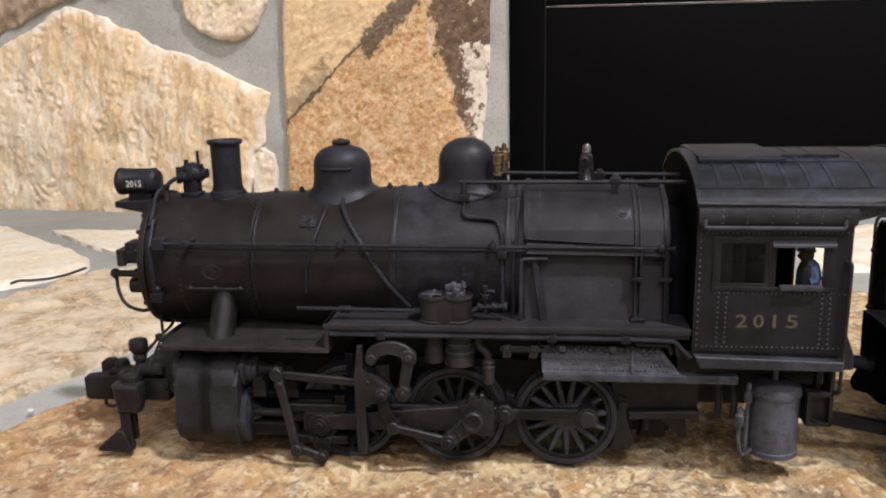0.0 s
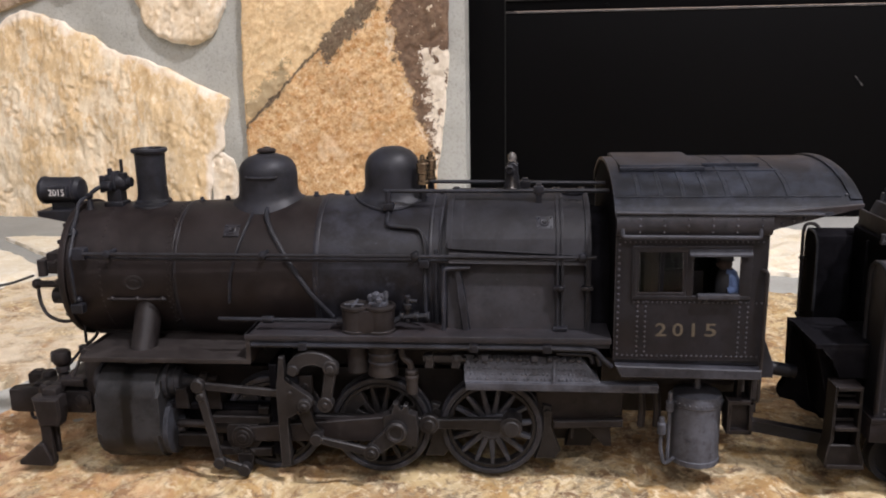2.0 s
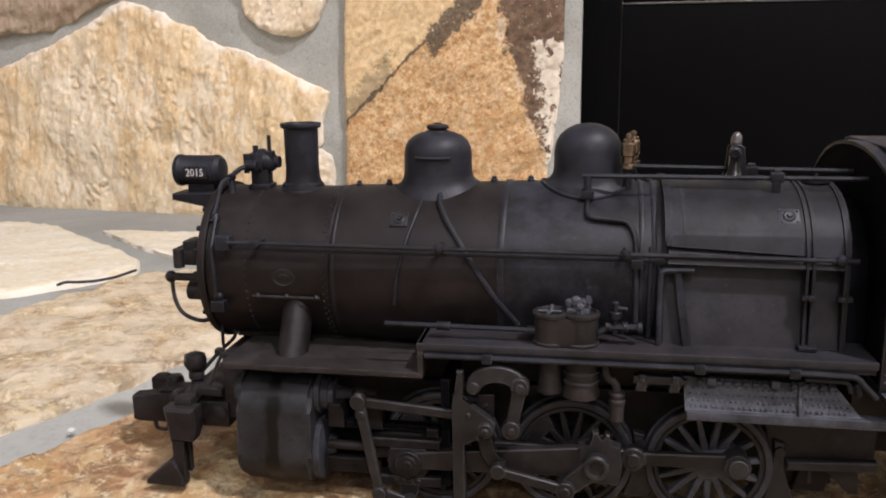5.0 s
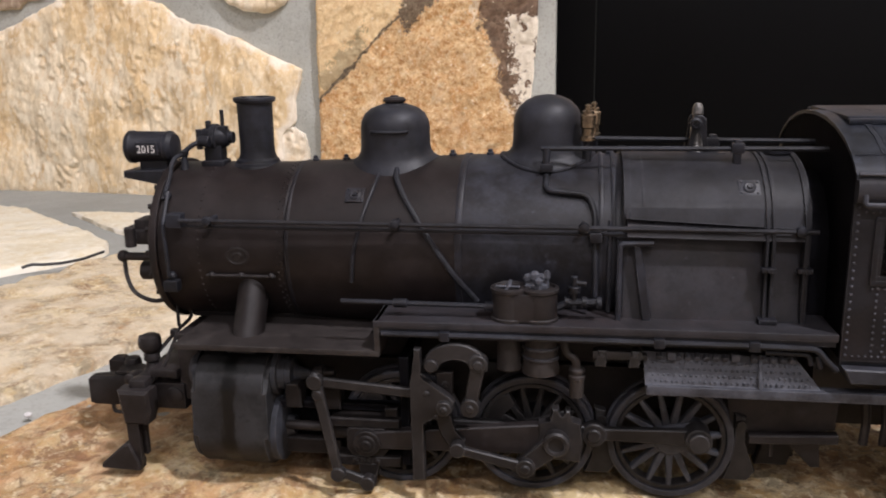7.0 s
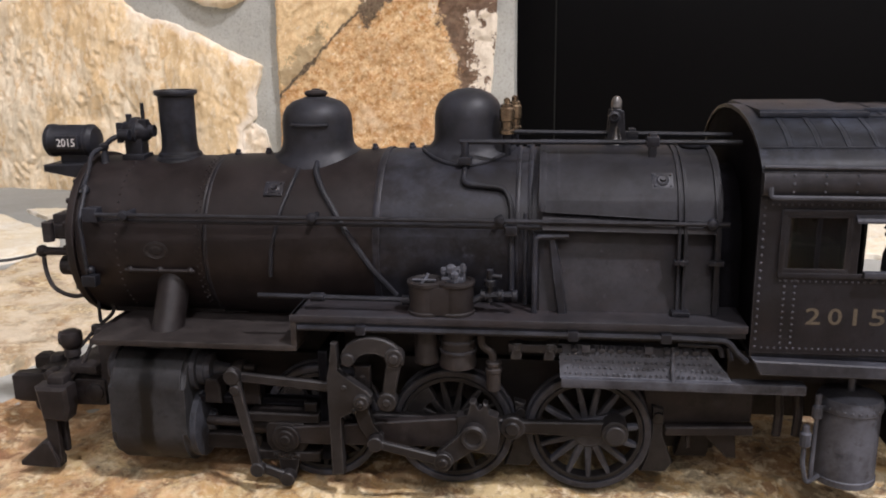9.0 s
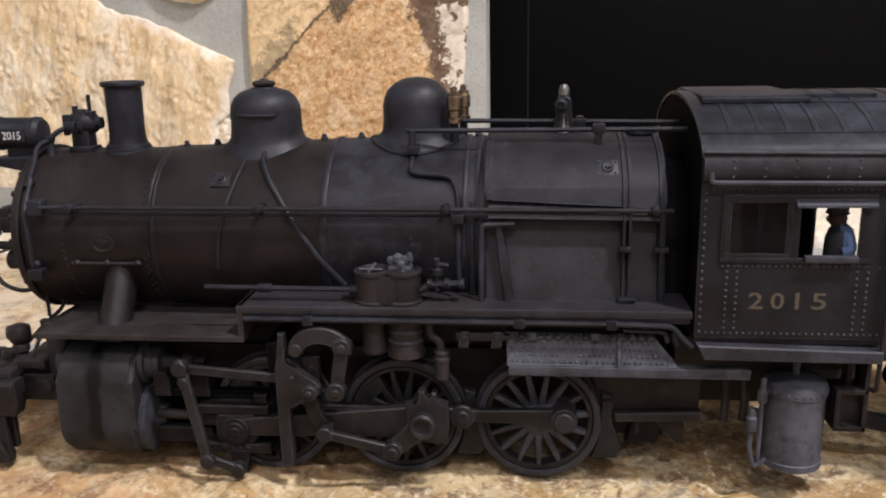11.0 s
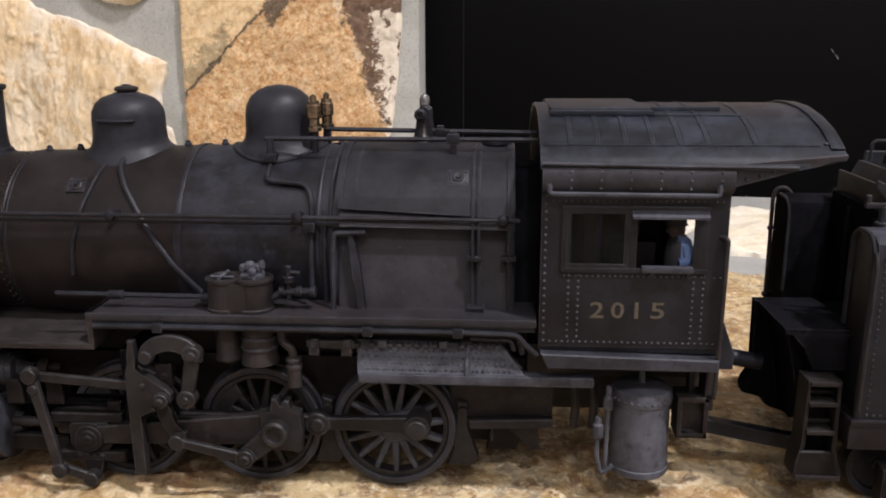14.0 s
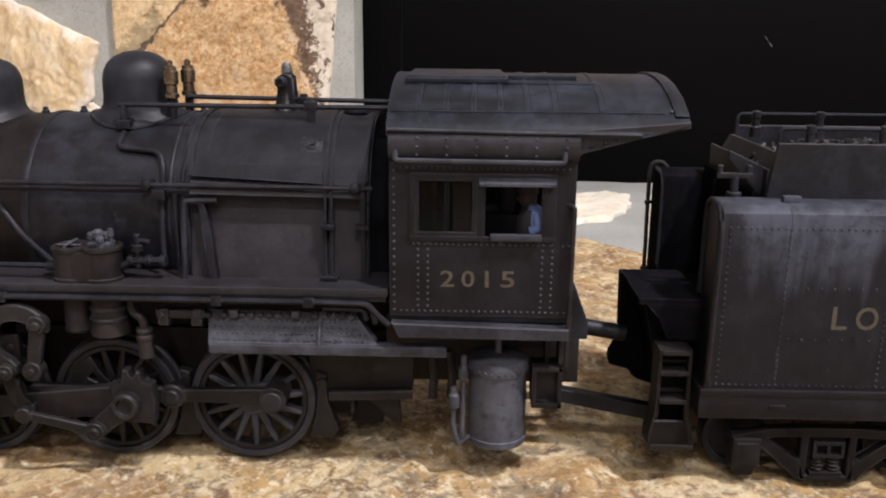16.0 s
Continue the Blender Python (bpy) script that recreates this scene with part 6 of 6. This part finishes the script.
curve = curve + [(W - y, z) for y, z in curve[-2::-1]]
under = [(y, z - 0.9) for y, z in curve[::-1]]
rows = []
xs = [61.4, 62.2, 75, 88, 101, 115, 119, 122.5, 124.2, 126]
for x in xs:
    ring_row = []
    for y, z in curve + under:
        low = 79.4 + max(0.0, x - 115) * 0.19 - (0.9 if (y, z) in under else 0.0)
        if z < low:
            y += (low - z) * (1.05 if y < YC else -1.05)
            z = low
        ring_row.append(bm.verts.new((x, y, z)))
    rows.append(ring_row)
for a, b in zip(rows, rows[1:]):
    bridge(bm, a, b)
bm.faces.new(rows[0]), bm.faces.new(rows[-1])
for v in bm.verts:
    if v.co.x > 122:
        v.co.x -= max(0.0, (v.co.z - 82) * 0.04)
roof = part("roof", bm, ROOF, cab, "dusty arched cab roof with riveted seams", sharp=50)


ROOF_RIBS = (68.0, 74.0, 80.0, 85.8, 91.6, 97.6, 107.6)


def roof_z(y):
    return float(np.interp(y, [c[0] for c in curve], [c[1] for c in curve]))


bm = B()
for x in ROOF_RIBS:
    for y in np.arange(4.2, 16.5, 1.0):
        dz = roof_z(y + 0.5) - roof_z(y - 0.5)
        rivet(bm, x + 0.9, y, roof_z(y), 0.16, (0, -dz, 1))
for x in np.arange(63, 120, 1.5):
    y = 2.6
    rivet(bm, x, y, roof_z(y), 0.16, (0, -0.8, 1))
for x in ROOF_RIBS:
    strip = B()
    rows = []
    for y in np.linspace(3.4, W - 3.4, 40):
        dz = roof_z(y + 0.5) - roof_z(y - 0.5)
        up = Vector((0, -dz, 1)).normalized()
        c = Vector((0, y, roof_z(y)))
        rows.append([strip.verts.new(c + up * h + Vector((x + w, 0, 0))) for w, h in ((-0.55, -0.3), (-0.45, 0.22), (0.45, 0.22), (0.55, -0.3))])
    for a, b in zip(rows, rows[1:]):
        bridge(strip, a, b)
    part("roof_rib", strip, ROOF, roof)
strip = B()
box(strip, 62.0, 121, 3.0, 3.5, roof_z(3.2) - 0.5, roof_z(3.2) + 0.25, 0.08)
part("roof_batten", strip, ROOF, roof)
bm2 = B()
rows = []
for y in np.linspace(2.2, W - 2.2, 44):
    dz = roof_z(y + 0.5) - roof_z(y - 0.5)
    up = Vector((0, -dz, 1)).normalized()
    c = Vector((-max(0.0, (roof_z(y) - 82) * 0.04), y, roof_z(y)))
    rows.append([bm2.verts.new(c + up * h + Vector((x, 0, 0))) for x, h in ((122.9, -0.4), (123.0, 0.5), (123.5, 0.62), (125.6, 0.5), (126.05, 0.2), (126.1, -0.6))])
for a, b in zip(rows, rows[1:]):
    bridge(bm2, a, b)
bm2.faces.new(rows[0]), bm2.faces.new(rows[-1])
part("rear_band", bm2, ROOF, roof)
# bright rivet at the lower end of the band
bm2 = B()
ball(bm2, (122.4, 3.6, roof_z(3.6) + 0.2), 0.5)
part("band_rivet", bm2, RIVET_LIGHT, roof)
part("roof_rivets", bm, ROOF, roof, kind="stuff")
bm = B()
tube(bm, [(61.8, -1.6, 79.9), (90, -1.6, 79.5), (115.4, -1.6, 79.3)], 0.4)
part("eave_bead", bm, DIM, cab)
bm = B()
for y, z in ((17.0, 88.5), (51, 88.5)):
    box(bm, 64.2, 88.0, y - 0.8, y + 1.2, z, z + 1.2, 0.3)
    box(bm, 88.0, 108, y - 0.4, y + 0.6, z - 0.2, z + 0.35, 0.15)
box(bm, 88.0, 104, 21.4, 22.2, 89.0, 90.2, 0.2)
box(bm, 64.4, 87.4, 18, 50, 88.9, 90.2, 0.4)
part("roof_hatch", bm, ROOF, cab)
# this wall's shaded face is painted near-black
bm = B()
poly = [(0.4, 38)] + [(max(0.4, y), z - 0.9) for y, z in curve if y <= YC] + [(W - max(0.4, y), z - 0.9) for y, z in curve[5::-1]] + [(W - 0.4, 38)]
prism(bm, poly, "x", 62.0, 62.9, 0.1)
part("front_wall", bm, SOOT_SHADE, cab)
bm = B()
box(bm, 101.5, 102.3, 50, W - 0.9, 38, 74.4, 0)
part("rear_corner", bm, CABSIDE, cab)
bm = B()
prism(bm, [(16, 36), (16, 62), (22, 70), (34, 74), (46, 70), (52, 62), (52, 36)], "x", 62.9, 71, 0.5)
for y, z, r in ((28, 58, 2), (40, 60, 1.6), (34, 50, 3.4), (26, 66, 1.2), (42, 67, 1.2)):
    cyl(bm, (71, y, z), (72.6, y, z), r)
part("backhead", bm, BLACK, cab)
bm = B()
box(bm, 75.2, 79.8, 38, 50, 38.2, 61, 0.5)
part("seat_back", bm, SEAT, cab, "tan seat back inside the cab")
bm = B()
box(bm, 62, 103, 0.5, W - 0.5, 36.6, 38.2, 0.2)
for y0 in (3, 53):
    box(bm, 84, 97, y0, y0 + 12, 38.2, 50, 0.4)
part("cab_floor", bm, BLACK, cab)
bm = B()
prism(bm, [(62.4, 36.9), (102.0, 36.0), (102.0, 33.2), (64.0, 33.4)], "y", -2.4, W + 2.4, 0.3)
part("cab_sill", bm, DIM, cab, "dusty grey sill board")
for ch, x, w in (("2", 73.2, 3.1), ("0", 77.9, 2.9), ("1", 83.1, 0.85), ("5", 86.6, 3.1)):
    text("number", ch, x, -0.06, 44.9, 3.8, GOLD, cab, w)
for s in (0, 1):
    y = -1.4 if not s else W + 1.4
    bm = B()
    tube(bm, [(100.8, 0.4 if not s else W - 0.4, 63.8), (102.1, y, 63.8), (101.9, y, 38), (101.6, y, 26.4), (100.8, 0.4 if not s else W - 0.4, 26.4)], 0.55, 8, 1.2)
    part("grab_rail", bm, BROWN, cab)

# air tank and box step under the cab
for s in (0, 1):
    y = 7.0 if not s else W - 7.0
    bm = B()
    lathe(bm, (86.9, y, 4.9), (0, 0, 1), [(6.9, 0), (7.1, 0.3), (7.1, 1.6), (6.85, 1.8), (6.85, 17.8), (7.2, 18.1), (7.2, 20.0), (6.7, 21.0), (4.4, 21.7), (0.3, 22.0)], 40)
    tank = part("air_tank", bm, GREY, loco, "dusty grey upright air tank")
    bm = B()
    for k in range(28):
        a = 2 * math.pi * k / 28
        rivet(bm, 86.9 + 7.2 * math.cos(a), y + 7.2 * math.sin(a), 24.0, 0.3, (math.cos(a), math.sin(a), 0))
    part("rivets", bm, GREY, tank, kind="stuff")
    bm = B()
    cyl(bm, (86.9, y, 26), (86.9, y, 34), 0.8)
    yo = -4.0 if not s else 4.0
    tube(bm, [(80.4, y + yo, 7), (77.6, y + yo, 4.6), (76.4, y + yo, 10), (76.6, y + yo, 18)], 0.6, 8, 1.6)
    lathe(bm, (76.6, y + yo, 14.0), (0, 0, 1), [(0.8, 0), (1.3, 0.5), (1.3, 3.5), (0.9, 4.0), (0.8, 5.4), (0.3, 5.8)], 10)
    tube(bm, [(78.6, y + yo * 0.9, 6), (78.8, y + yo * 0.9, 27)], 0.55)
    lathe(bm, (78.8, y + yo * 0.9, 21.0), (0, 0, 1), [(0.8, 0), (1.2, 0.5), (1.2, 3.0), (0.7, 3.6), (0.7, 6), (0.3, 6.4)], 10)
    part("tank_piping", bm, GREY, tank)
    bm = B()
    lo, hi = (2.0, 9.0) if not s else (W - 9, W - 2)
    for dims in ((94.6, 101.6, 24, 25.2), (94.6, 101.6, 15, 16.2), (94.6, 95.6, 15.8, 24.4), (100.6, 101.6, 15, 35)):
        box(bm, dims[0], dims[1], lo, hi, dims[2], dims[3], 0.15)
    box(bm, 95, 101, lo + 2, hi, 15.6, 24.8, 0.1)
    box(bm, 97.6, 98.8, lo + 3, hi, 25, 35, 0.1)
    part("cab_step", bm, BROWN, loco)

# drawbar to the tender
bm = B()
tube(bm, [(100, 26, 29.4), (107.8, 26, 27.2), (120, 26, 25.2)], 2.1, 12, 2)
prism(bm, [(98, 13.6), (107.8, 11.8), (126.4, 8.4), (136, 8.0), (136, 4.4), (126.6, 4.6), (108, 8.2), (98, 10)], "y", 18.4, 21.6, 0.3)
prism(bm, [(101, 46), (103.7, 44.6), (107.3, 35.1), (107.3, 31), (101, 31)], "y", 5.4, 6.4, 0.2)
part("drawbar", bm, BLACK, loco)

# crew figure at the open window, and one across the cab
for x, y, z, shirt, label in ((93.4, 6.0, 50.0, BLUE, "small painted figurine in a blue shirt by the cab window"), (90.0, 58.0, 50.0, CAP_SHADE, "small dark crew figurine sitting across the cab")):
    bm = B()
    lathe(bm, (x, y, z), (0, 0, 1), [(2.6, 0), (3.0, 2), (3.3, 6), (3.2, 9.6), (2.5, 11.8), (1.5, 12.7), (1.1, 13.1)], 18)
    tube(bm, [(x + 0.8, y - 2.2, z + 11.0), (x + 1.6, y - 3.6, z + 7.8), (x - 0.6, y - 3.6, z + 7.2)], 1.15, 10, 1.5)
    box(bm, x - 6, x + 1, y - 2.0, y + 2.0, z, z + 2.4, 0.7)
    ball(bm, (x - 0.9, y, z + 14.2), 2.05, 14, 1.12)
    ball(bm, (x - 2.7, y, z + 14.0), 0.7, 8)
    lathe(bm, (x - 1.0, y, z + 15.3), (0, 0, 1), [(2.6, 0), (2.3, 0.4), (2.2, 1.8), (0.3, 2.3)], 14)
    fig = part("crew_figurine", bm, shirt)
    fig.data.materials.append(SKIN)
    fig.data.materials.append(CAP_SHADE)
    # shirt front painted dark too, so that only the rear sleeve looks lit
    for p in fig.data.polygons:
        h = p.center.z / MM - z
        p.material_index = 2 if h > 15.2 or (h < 12.7 and p.center.x / MM < x - 0.6) else 1 if h > 12.7 else 0
    tagged(fig, label, "figurine")

# ---------------------------------------------------------------- tender
tender = thing("model_tender", "streaked black riveted model coal tender behind the locomotive", "model train")
T0, T1 = 134.6, 262.0
bm = B()
prof = [(0.0, 21.6), (0.0, 60.0), (0.7, 62.4), (2.6, 63.8), (5.0, 64.2), (W - 5, 64.2), (W - 2.6, 63.8), (W - 0.7, 62.4), (W, 60.0), (W, 21.6)]
prism(bm, prof, "x", T0 + 14.7, T1, 0.1)
tank = part("water_tank", bm, TENDER, tender, "black riveted tank with pale grey streaks")
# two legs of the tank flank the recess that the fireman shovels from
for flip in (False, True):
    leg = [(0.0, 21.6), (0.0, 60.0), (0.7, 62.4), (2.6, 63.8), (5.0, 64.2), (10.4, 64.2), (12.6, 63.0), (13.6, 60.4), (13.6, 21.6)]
    # far leg painted near-black for the shade inside the recess
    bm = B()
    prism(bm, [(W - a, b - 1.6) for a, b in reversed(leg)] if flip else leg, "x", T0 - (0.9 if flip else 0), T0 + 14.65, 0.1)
    part("tank_leg", bm, SOOT_SHADE if flip else TENDER, tank, "far leg of the tank, painted near-black for shade" if flip else "")
bm = B()
for z in np.arange(23.0, 60, 1.45):
    for x in (136.2, 149.3, 172, 195, 218, 241, 260):
        rivet(bm, x, 0, z, 0.27)
for x in np.arange(136.2, 261, 1.5):
    rivet(bm, x, 0, 59.4, 0.26)
    rivet(bm, x, 0, 22.8, 0.26)
    if x > 150 and int((x - 150) / 1.5) % 2 == 0:
        rivet(bm, x, 0, 45.9, 0.27)
        rivet(bm, x, 0, 33.9, 0.27)
part("rivets", bm, TENDER, tank, kind="stuff")
bm = B()
tube(bm, [(T0 - 0.2, 0.9, 22), (T0 - 0.2, 0.9, 60.4), (T0 - 0.1, 3.4, 63.6), (T0 - 0.1, 10, 64), (T0 - 0.1, 13.2, 61.6), (T0 - 0.1, 13.4, 40)], 0.7, 8, 2)
part("front_bead", bm, BUNKER, tank)
bm = B()
tube(bm, [(T0 - 1.0, W - 13.4, 36), (T0 - 1.0, W - 13.2, 59.4), (T0 - 1.0, W - 10.4, 62.2), (T0 - 1.0, W - 4, 62.2)], 0.45, 8, 2)
part("front_bead", bm, BUNKER, tank)
text("lettering", "L", 160.4, -0.06, 36.4, 5.4, GOLD, tender, 3.4)
text("lettering", "O", 165.6, -0.06, 36.4, 5.4, GOLD, tender, 5.0)
bm = B()
box(bm, 132.6, 264, -0.6, W + 0.6, 14.6, 20.6, 0.3)
box(bm, 132.6, 264, -0.9, W + 0.9, 20.4, 21.8, 0.25)
box(bm, 148.4, 152, -0.9, 0, 17.6, 18.2, 0.1)
part("tender_frame", bm, CABSIDE, tender)
# bunker with coal
bm = B()
for y0 in (9.6, W - 10.8):
    dx = 5.6 if y0 > YC else 0.0
    prism(bm, [(146.4 + dx, 63.9), (148.0 + dx, 76.6 - dx * 0.2), (246, 76.6 - dx * 0.2), (246, 63.9)], "y", y0, y0 + 1.2, 0.2)
box(bm, 244.8, 246, 9.6, W - 9.6, 64, 76.6, 0.2)
bunker = part("coal_bunker", bm, BUNKER, tender)
bm = B()
for y0 in (14.0,):
    prism(bm, [(138.6, 74.4), (147.6, 70.2), (147.6, 64), (146.2, 64), (138.6, 72.4)], "y", y0, y0 + 1.0, 0.2)
prism(bm, [(147.0, 64.0), (148.0, 64.0), (152.6, 73.0), (151.6, 73.0)], "y", 10.8, W - 10.8, 0.2)
box(bm, 146.6, 147.4, 11, W - 11, 64, 70.4, 0.15)
part("coal_gate", bm, BUNKER, bunker)
bm = B()
random.seed(4)
for k in range(520):
    x, y = random.uniform(150, 243), random.uniform(12, W - 12)
    z = 66.6 + min(3.8, (x - 150) * 0.22) + 3.0 * (1 - abs(y - YC) / 24) + random.uniform(-0.8, 0.6)
    r = random.uniform(0.9, 1.9)
    m = Matrix.Translation((x, y, z)) @ Euler((random.random() * 6, random.random() * 6, 0)).to_matrix().to_4x4() @ Matrix.Diagonal((r, r * random.uniform(0.6, 1), r * random.uniform(0.5, 0.9), 1))
    bmesh.ops.create_icosphere(bm, subdivisions=1, radius=1.0, matrix=m)
box(bm, 154, 244, 11, W - 11, 64, 67.6, 0)
part("coal_load", bm, COAL, bunker, "heaped black coal", sharp=10, kind="stuff")
bm = B()
for y, x0, z in ((11.8, 148.8, 79.7), (W - 24, 149.2, 79.8)):
    tube(bm, [(x0, y, z - 5), (x0, y, z), (240, y, z), (240, y, z - 5)], 0.5, 8, 1.5)
    for x in (155.6, 172, 190, 210, 228):
        lathe(bm, (x - (1.6 if y > 20 else 0), y, z - 6), (0, 0, 1), [(1.7, 0), (1.5, 2.6), (1.1, 3.0), (1.0, 5.0), (1.3, 5.2), (1.2, 6.6), (0.4, 6.9)], 12)
part("bunker_rail", bm, BLACK, tender)
bm = B()
for dx, y in ((0, 11.6),):
    box(bm, 135.8, 143.8, y, y + 1.6, 68.2, 69.4, 0.3)
    cyl(bm, (136.4, y + 0.8, 68.4), (136.4, y + 0.8, 71.2), 0.7, n=8)
    cyl(bm, (143.0, y + 0.8, 68.4), (143.0, y + 0.8, 71.2), 0.7, n=8)
    cyl(bm, (140.0, y + 0.8, 63.6), (140.0, y + 0.8, 68.6), 0.9, n=10)
    cyl(bm, (140.0, y + 0.8, 63.6), (140.0, y + 0.8, 65.0), 1.7, n=12)
part("brake_wheel_stand", bm, BUNKER, tender)
bm = B()
box(bm, 148.6, 152.6, 4.4, 6.4, 63.8, 65.6, 0.4)
part("lifting_lug", bm, TENDER, tender)
# front recess with coal doors, deck, apron and grab irons; its shade is painted near-black
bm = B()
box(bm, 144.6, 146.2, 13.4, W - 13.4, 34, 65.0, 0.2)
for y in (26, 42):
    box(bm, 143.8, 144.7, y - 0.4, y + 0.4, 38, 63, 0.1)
part("coal_door", bm, SOOT_SHADE, tender)
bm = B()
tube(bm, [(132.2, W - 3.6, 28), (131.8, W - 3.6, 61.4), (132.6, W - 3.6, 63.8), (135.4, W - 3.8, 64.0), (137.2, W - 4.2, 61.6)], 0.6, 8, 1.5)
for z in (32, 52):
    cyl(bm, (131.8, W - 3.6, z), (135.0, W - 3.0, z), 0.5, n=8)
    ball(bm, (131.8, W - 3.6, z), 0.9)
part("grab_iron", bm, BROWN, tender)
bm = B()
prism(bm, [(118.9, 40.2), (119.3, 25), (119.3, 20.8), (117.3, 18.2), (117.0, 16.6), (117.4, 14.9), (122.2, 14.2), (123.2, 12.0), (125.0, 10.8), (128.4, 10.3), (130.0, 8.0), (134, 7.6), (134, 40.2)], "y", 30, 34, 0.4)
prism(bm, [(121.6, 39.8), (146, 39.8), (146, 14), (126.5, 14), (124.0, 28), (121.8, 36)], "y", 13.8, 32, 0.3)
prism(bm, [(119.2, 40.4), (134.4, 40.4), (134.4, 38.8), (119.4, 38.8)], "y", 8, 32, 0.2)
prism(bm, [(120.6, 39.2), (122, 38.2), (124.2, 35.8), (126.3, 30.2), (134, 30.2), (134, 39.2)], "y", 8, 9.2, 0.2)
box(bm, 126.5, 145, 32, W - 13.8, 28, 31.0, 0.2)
part("front_deck", bm, SOOT_SHADE, tender)
stepladder = new("tender_steps")
stepladder.parent = tender
for z, w in ((28.8, 1.1), (23.8, 1.1), (16.8, 1.1), (5.2, 1.2)):
    bm = B()
    box(bm, 124.2 if z > 8 else 122.8, 130.6 if z > 8 else 132.8, 1.6, 9, z, z + w, 0.2)
    part("tread", bm, BROWN, stepladder)
bm = B()
for z in (25.8, 18.6):
    box(bm, 125.0, 131.4, 4.6, 5.4, z, z + 0.9, 0.15)
prism(bm, [(123.6, 29.9), (124.4, 29.9), (124.4, 14), (123.4, 9.6), (123.0, 6), (122.2, 6), (122.5, 9.8), (123.6, 14)], "y", 2.4, 9, 0.15)
prism(bm, [(130.2, 29.9), (131.0, 29.9), (131.0, 13.0), (132.0, 10), (132.9, 7.4), (132.9, 5.6), (132.1, 5.6), (132.0, 7.4), (131.2, 10), (130.2, 13.0)], "y", 1.8, 9, 0.15)
box(bm, 124, 131, 8, 9.2, 5.6, 29.9, 0.1)
prism(bm, [(123.2, 12.4), (131.6, 12.4), (132.9, 5.4), (122.4, 5.4)], "y", 2.2, 3.2, 0.3)
part("step_frame", bm, GRIME, stepladder)
bm = B()
tube(bm, [(134.0, -0.4, 24), (133.8, -0.9, 26), (134.2, -0.9, 58), (134.4, 0.4, 60.6)], 0.5, 8, 1.2)
part("grab_iron", bm, CABSIDE, tender)


def truck(cx):
    """Four-wheel tender truck: side frames, springs, journal boxes and wheels."""
    bogie = new("truck")
    bogie.parent = tender
    for s in (0, 1):
        lo, hi = (1.6, 4.4) if not s else (W - 4.4, W - 1.6)
        bm = B()
        prism(bm, [(cx - 22.5, 9.5), (cx - 14, 11.0), (cx - 6, 11.5), (cx + 6, 11.5), (cx + 14, 11.0), (cx + 22.5, 9.5), (cx + 22.5, 8.2), (cx + 14, 8.9), (cx + 6, 9.4), (cx - 6, 9.4), (cx - 14, 8.9), (cx - 22.5, 8.2)], "y", lo, hi, 0.3)
        for m in (-1, 1):
            prism(bm, [(cx + m * 16.4, 9.2), (cx + m * 14.4, 9.2), (cx + m * 13.6, 7.9), (cx + m * 7.6, 3.4), (cx + m * 6.6, 3.8), (cx + m * 5.6, 1.4), (cx + m * 5.0, -1.6), (cx + m * 7.2, -1.8), (cx + m * 8.6, 0.6), (cx + m * 15.0, 6.2), (cx + m * 16.4, 6.6)], "y", lo, hi, 0.25)
            prism(bm, [(cx + m * 6.5, 9.8), (cx + m * 4.7, 9.8), (cx + m * 4.7, -1.6), (cx + m * 6.3, -1.6)], "y", lo, hi, 0.25)
        box(bm, cx - 6.2, cx + 6.2, lo, hi, -2.2, -0.6, 0.3)
        part("side_frame", bm, TRUCK, bogie)
        bm = pierced((cx - 3.6, cx - 2.9, cx - 0.35, cx + 0.35, cx + 2.9, cx + 3.6), (4.2, 4.9, 7.4, 8.2), {(1, 1), (3, 1)}, lo - 0.3, lo + 0.9)
        box(bm, cx - 4.4, cx + 4.4, lo + 1.4, hi, 3.6, 9.0, 0.2)
        box(bm, cx - 3.8, cx + 3.8, lo - 0.1, hi, -0.6, 0.4, 0.2)
        part("bolster", bm, TRUCK, bogie)
        for m in (-1.8, 1.8):
            bm = B()
            prof = [(r, 0.4 + q * 1.0 + h) for q in range(4) for r, h in ((1.1, 0), (1.5, 0.3), (1.5, 0.6), (1.1, 0.9))]
            lathe(bm, (cx + m, (lo + hi) / 2, 0), (0, 0, 1), prof, 10)
            part("spring", bm, TRUCK, bogie)
        for m in (-19.25, 19.25):
            bm = B()
            box(bm, cx + m - 3.25, cx + m + 3.25, lo - 1.2, hi + 0.6, 1.2, 9.0, 0.6)
            prism(bm, [(cx + m - 2.9, 1.6), (cx + m + 2.9, 1.6), (cx + m + 1.8, -0.7), (cx + m - 1.8, -0.7)], "y", lo - 0.6, hi, 0.4)
            o = lo - 1.2 if not s else hi + 0.6
            box(bm, cx + m - 2.4, cx + m + 2.4, o - 0.5, o + 0.5, 2.2, 8.0, 0.35)
            part("journal_box", bm, TRUCK, bogie)
    for m in (-19.25, 19.25):
        bm = B()
        for y0, d in ((9.4, 1), (W - 9.4, -1)):
            lathe(bm, (cx + m, y0, 5.6), (0, d, 0), [(6.0, 0.8), (6.6, -0.4), (8.0, -0.4), (8.2, 0), (8.2, 2.4), (8.5, 2.8), (8.5, 3.6), (2.5, 3.6)], 36)
        cyl(bm, (cx + m, 9, 5.6), (cx + m, 59, 5.6), 1.8)
        part("wheelset", bm, BLACK, bogie)


truck(164.3)
truck(232.0)
